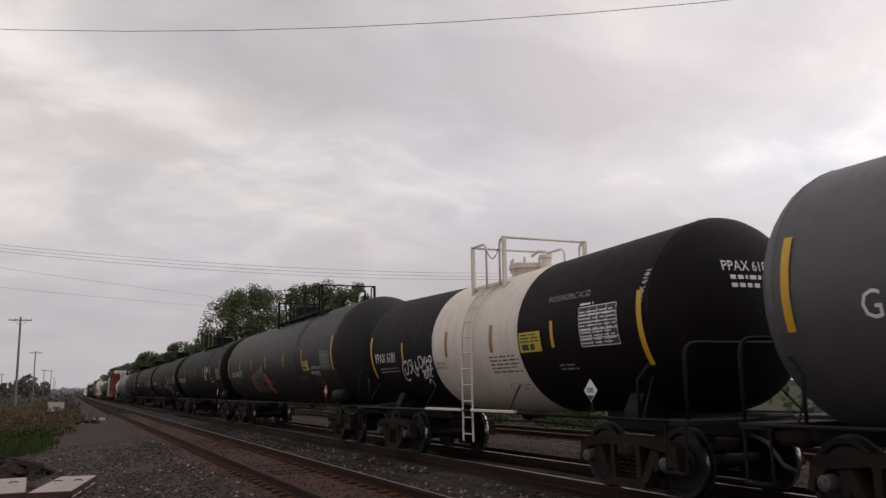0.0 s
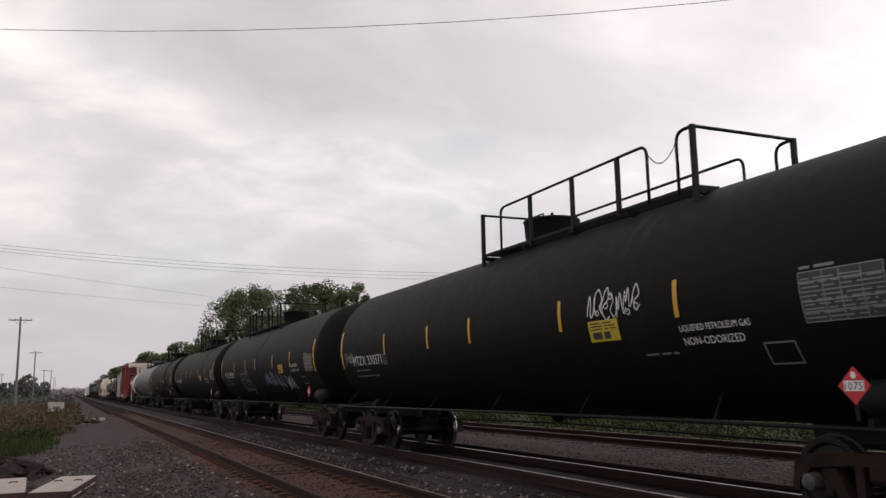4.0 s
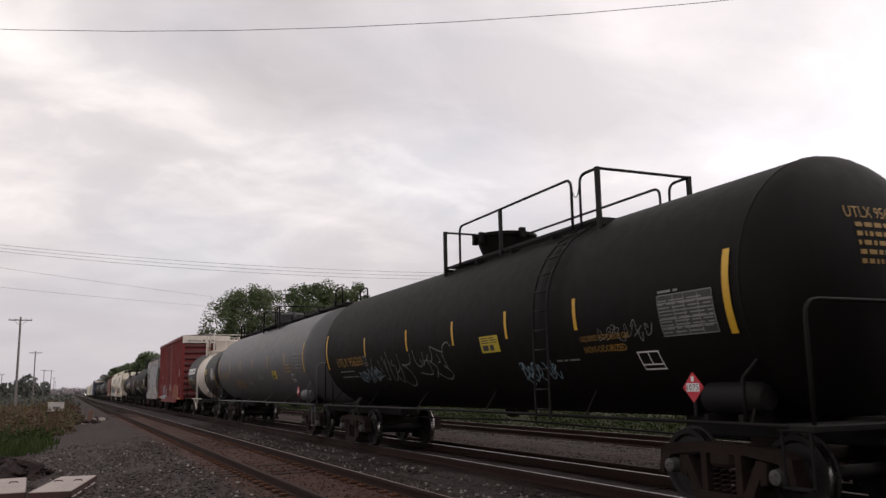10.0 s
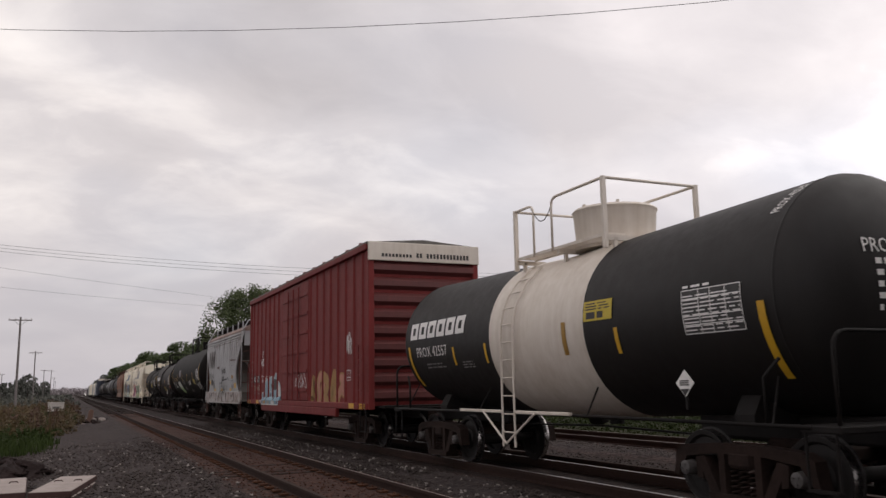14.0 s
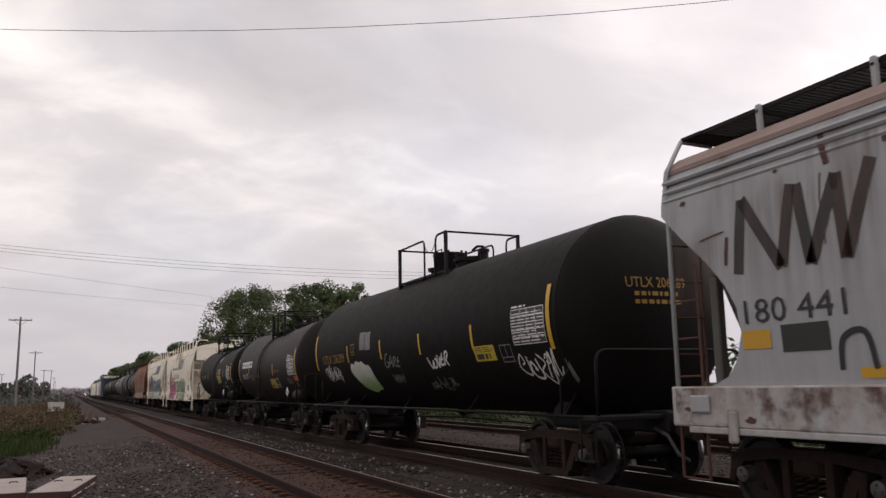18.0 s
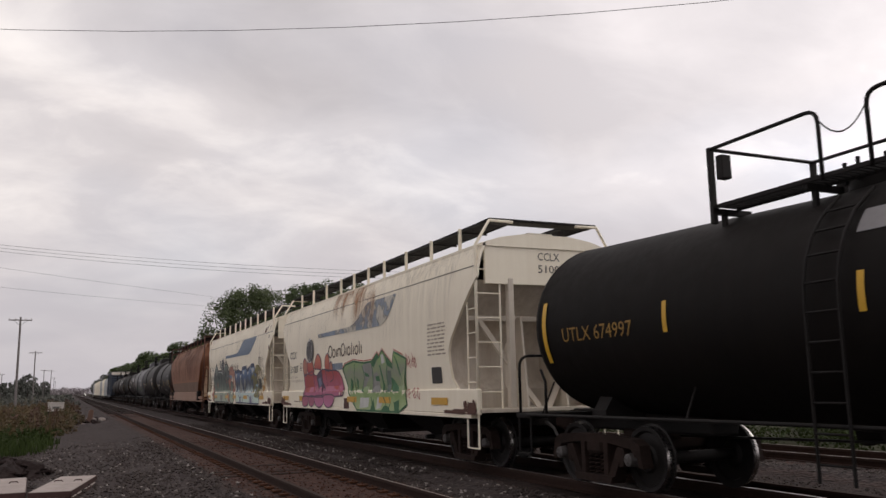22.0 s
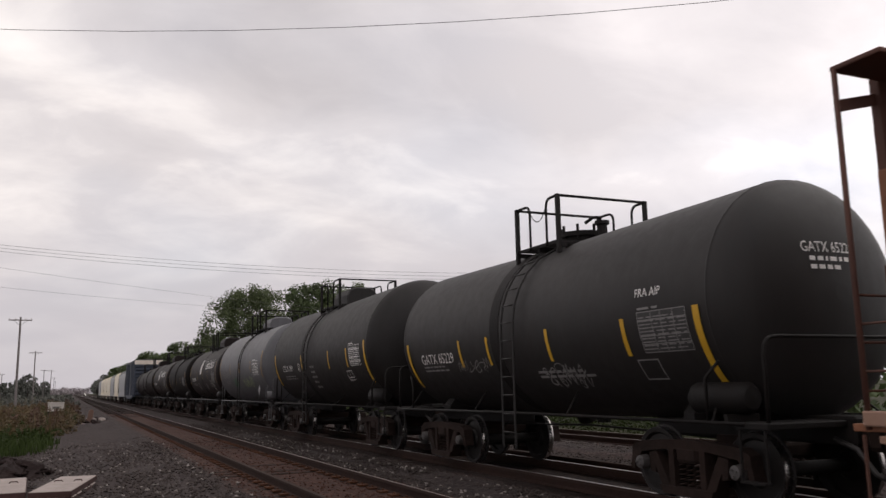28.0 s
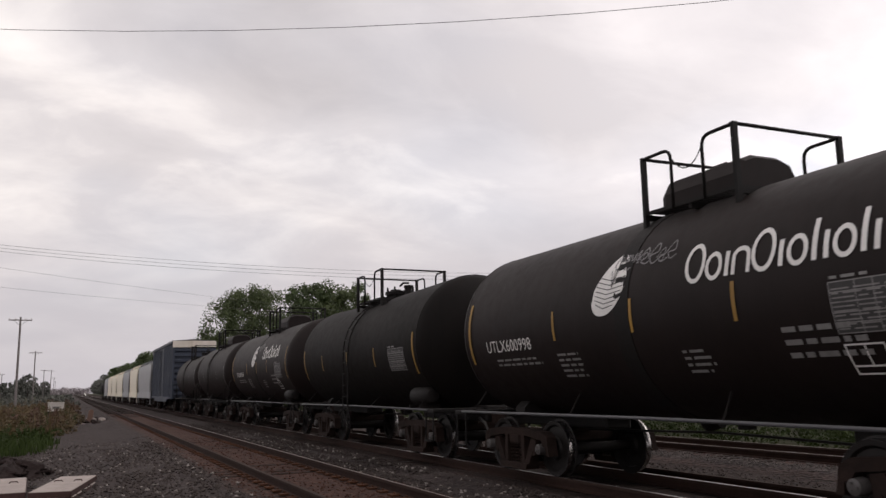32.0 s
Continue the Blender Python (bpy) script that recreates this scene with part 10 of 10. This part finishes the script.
        mark_tank(car, side, h, [1.86, -0.1, -2.0], 2.4, 0.45, (-3.3, -4.3, 1.95, 2.45), None, "yletter", end_z=(1.9, 3.0), dim=True)
        name_shapes(car, side, "OoinOioIioIi", -1.18, -3.95, 2.7, 3.14, M["white"], "white name marking", 0.055)
        g = Geo()
        lean = lambda u, v: (0.38 + 0.34 * u - 0.17 * v, 2.86 + 0.42 * v)
        side.fill(g, [lean(math.cos(q) * (1 - 0.25 * math.sin(q)), math.sin(q)) for q in np.linspace(0, 6.1, 28)], 0.008)
        part("round_marking", g, M["white"], car, "white leaf-shaped oval mark")
        for k in range(7):
            v = -0.75 + 0.15 * k
            g = Geo()
            side.ribbon(g, [lean(u * math.sqrt(max(0.05, 1 - v * v)) * 0.95, v + 0.12 * abs(u) + 0.05 * u) for u in np.linspace(-1, 1, 9)], 0.012, 0.0105)
            part("round_marking_line", g, M["darkmark"], car)
        g = Geo()
        for k in range(4):
            side.ribbon(g, [lean(-0.2 + 0.15 * k * t, -0.1 + (0.9 - 0.1 * k) * t) for t in np.linspace(0, 1, 5)], 0.011, 0.0105)
        part("round_marking_line", g, M["darkmark"], car)
        words(car, side, "UTLX600998" if seed == 1 else "UTLX600944", 4.15, 2.6, 2.08, 2.28)
        small_print(car, side, 3.9, 2.4, 1.82, 1.98, 2, 13)
        small_print(car, side, 1.9, 1.3, 1.6, 2.0, 5, 14)
        small_print(car, side, -0.95, -1.45, 1.6, 1.92, 4, 15)
        small_print(car, side, -2.6, -3.6, 1.7, 2.1, 3, 16)
        outline_square(car, side, -3.3, -3.75, 1.55, 1.85, "white")
        tag_strokes(car, side, 0.35, -0.9, 3.0, 3.3, M["g_silver"], 110 + seed, 5, 0.03, "thin grey scrawl")
        end_text(car, h, cz, 1.5, "UTLX 600998", 2.85, 0.13, M["dimwhite"])

    car, side, h, cz = tank_car((324.6, 333.9), 1.5, 2.45, M["black"], "plain black tank car", droop=0.8, plat=(-1.0, 1.0, 3.75, 4.6, (0.4, -0.4)), hatch_kind="manway", airtank=-4.3, rail_mat=M["lightgrey"], end_top=0)
    mark_tank(car, side, h, [2.6, 0.2, -2.0], 2.25, 0.45, (-3.0, -4.0, 1.9, 2.4), None, "yletter", end_z=(1.8, 2.7), dim=True)
    car, side, h, cz = tank_car((349.2, 358.0), 1.5, 2.48, M["brownblack"], "grey-brown tank car far back in the train", plat=(-1.0, 1.0, 3.8, 4.65, (0.4, -0.4)), hatch_kind="box")
    mark_tank(car, side, h, [2.4, -2.0], 2.25, 0.45, None, None, "dimwhite")
    car, side, h, cz = tank_car((360.5, 369.3), 1.42, 2.4, M["brownblack"], "dull brown tank car far back in the train", plat=(-1.0, 1.0, 3.6, 4.45, (0.4, -0.4)), hatch_kind="manway")
    mark_tank(car, side, h, [2.4, -2.0], 2.25, 0.45, None, None, "dimwhite")
    car, side, h = boxcar((371.6, 387.2), "dark blue boxcar with a white end panel", M["blue"], M["blue"])
    S = 389.2
    for i, (ln, mt) in enumerate(((15.4, "palegrey"), (12.6, "cream"), (12.6, "palegrey"), (15.4, "cream"), (15.4, "cream"), (15.4, "cream"), (15.4, "palegrey"))):
        hopper((S, S + ln), "pale covered hopper far back in the train", M[mt], M[mt], cut=((0.0, 3.55), (0.75, 2.5), (1.2, 1.45)), walk_z=4.5)
        S += ln + 1.7
    for i in range(2):
        tank_car((S + 0.6, S + 11.0), 1.5, 2.48, M["black"], "dark tank car near the train's far end", plat=(-1.0, 1.0, 3.8, 4.65, (0.4, -0.4)))
        S += 13.0


build_train()


# ---------------------------------------------------------------- ties and stones
def build_ties():
    g = Geo()
    g.box(-1.3, 1.3, -0.11, 0.11, -0.3, -0.172, 0.012)
    me = mesh_of("tie", g, M["tie"])
    fix_normals(me)
    rng = random.Random(2)
    rest = Geo()
    plates = Geo()
    for c, y0, y1, n in ((NC, 9.0, 900, 120), (TC, 5.0, 500, 110), (T3, 8.0, 250, 70)):
        bed = new("track_bed_ties")
        tagged(bed, "row of dark creosoted wooden ties", "railway ties", "rows of ties", "structure")
        y, k = y0, 0
        while y < y1:
            dx, dy = rng.uniform(-0.05, 0.05), rng.uniform(-0.03, 0.03)
            if k < n:
                part("tie", me, None, bed, at=pose(c + dx, y + dy, rng.uniform(-0.03, 0.0) - (0.012 if c == NC else 0), 0, 0, rng.uniform(-1.2, 1.2)))
            else:
                rest.box(c + dx - 1.3, c + dx + 1.3, y - 0.11, y + 0.11, -0.3, -0.175)
            if y < 70 and c == NC:
                for s in (-1, 1):
                    x = c + s * 0.7525
                    plates.box(x - 0.2, x + 0.2, y - 0.1, y + 0.1, -0.174, -0.145)
                    for q in (-0.1, 0.1):
                        plates.box(x + q - 0.015, x + q + 0.015, y + 0.03, y + 0.06, -0.15, -0.12)
            y += 0.53
            k += 1
    for c in (NC, TC, T3):
        y = -12.0
        while y < 9.0:
            rest.box(c - 1.3, c + 1.3, y - 0.11, y + 0.11, -0.3, -0.175)
            y += 0.53
    tagged(part("far_ties", rest, M["tie"]), "dark wooden ties along the tracks", "railway ties", kind="stuff")
    tagged(part("tie_plates", plates, M["plate"]), "rusty tie plates and spikes under the rails", "tie plates", kind="stuff")


build_ties()


def build_stones(name, label, mat, spans, big=(0.018, 0.045)):
    rng = np.random.default_rng(6)
    base = np.array([(1, 0, 0), (-1, 0, 0), (0, 1, 0), (0, -1, 0), (0, 0, 1), (0, 0, -1)], float)
    faces = [(0, 2, 4), (2, 1, 4), (1, 3, 4), (3, 0, 4), (2, 0, 5), (1, 2, 5), (3, 1, 5), (0, 3, 5)]
    v, f = [], []
    for x0, x1, y0, y1, n in spans:
        for _ in range(n):
            x = rng.uniform(x0, x1)
            y = y0 + (y1 - y0) * rng.random() ** 1.5
            if abs(abs(x - NC) - 0.7525) < 0.26:
                continue
            s = rng.uniform(*big)
            p = base * s * rng.uniform(0.6, 1.3, (6, 3)) + rng.normal(0, s * 0.12, (6, 3))
            a = rng.uniform(0, 6.28)
            c, q = math.cos(a), math.sin(a)
            z = ground_z(x, y) + rng.uniform(0.0, 0.035)
            b = len(v)
            v += [(x + u[0] * c - u[1] * q, y + u[0] * q + u[1] * c, z + u[2] * 0.7) for u in p]
            f += [(b + i, b + j, b + k) for i, j, k in faces]
    me = bpy.data.meshes.new(name)
    me.from_pydata(v, [], f)
    me.materials.append(mat)
    tagged(new(name, me), label, "ballast", kind="stuff")


build_stones("ballast_stones", "loose brown-grey ballast stones beside the near track", leafy("loose_ballast", (0.03, 0.024, 0.0225), (0.085, 0.069, 0.063), 0.95, 0.0, 0.15), [(1.0, 2.75, 4, 34, 4200), (-2.0, 1.0, 8, 34, 2600)])
build_stones("pale_stones", "scattered pale limestone chips on the gravel", leafy("pale_chips", (0.09, 0.078, 0.072), (0.3, 0.27, 0.25), 0.9, 0.0, 0.2), [(1.0, 2.9, 8, 34, 190), (-0.8, 1.0, 15, 36, 110), (5.4, 6.9, 10, 36, 420)], (0.025, 0.05))
build_stones("far_ballast_stones", "grey ballast stones on the far track's shoulder", leafy("far_ballast", (0.045, 0.038, 0.036), (0.15, 0.13, 0.122), 0.9, 0.0, 0.2), [(13.15, 14.0, 8, 60, 5200)], (0.014, 0.034))
build_stones("dark_ballast_stones", "dark ballast stones between the tracks", leafy("darker_ballast", (0.018, 0.0142, 0.0132), (0.085, 0.069, 0.063), 0.95, 0.0, 0.15), [(5.45, 6.95, 7, 45, 8000), (10.3, 12.7, 5, 34, 3200)])
build_stones("rusty_ballast_stones", "rust-brown fouled ballast stones in the near track", leafy("rusty_ballast", (0.036, 0.019, 0.0145), (0.095, 0.046, 0.033), 0.95, 0.0, 0.1), [(2.75, 5.45, 9, 32, 2600)], (0.012, 0.03))


# ---------------------------------------------------------------- movement
def travel(t):
    """Metres the train has come since the start."""
    return 9.3 * t + 0.010 * t * t


def motions():
    for car, s in CARS:
        walk(car, [(t, pose(TC, s - travel(t), 0)) for t in (0, 4, 8, 12, 16, 20, 24, 28, 32)])
    # wheels turn while their car passes the camera
    centre = dict((c.name, s) for c, s in CARS)
    for ax, car, w in SPIN:
        s = centre[car.name] + w
        ts = [t / 15 for t in range(481) if -6 < s - travel(t / 15) < 24]
        rest = ax.location.copy()
        if not ts:
            continue
        rows, ang = [(0.0, 0.0)], 0.0
        if ts[0] > 0.02:
            rows.append((ts[0] - 0.001, 0.0))
        last = travel(ts[0])
        for t in ts:
            ang += math.degrees((travel(t) - last) / 0.46)
            last = travel(t)
            if t - rows[-1][0] > 0.02:
                rows.append((t, ang))
        if rows[-1][0] < 31.9:
            rows.append((32.0, ang + 20))
        walk(ax, [(t, pose(rest.x, rest.y, rest.z, a % 360.0)) for t, a in rows])


motions()
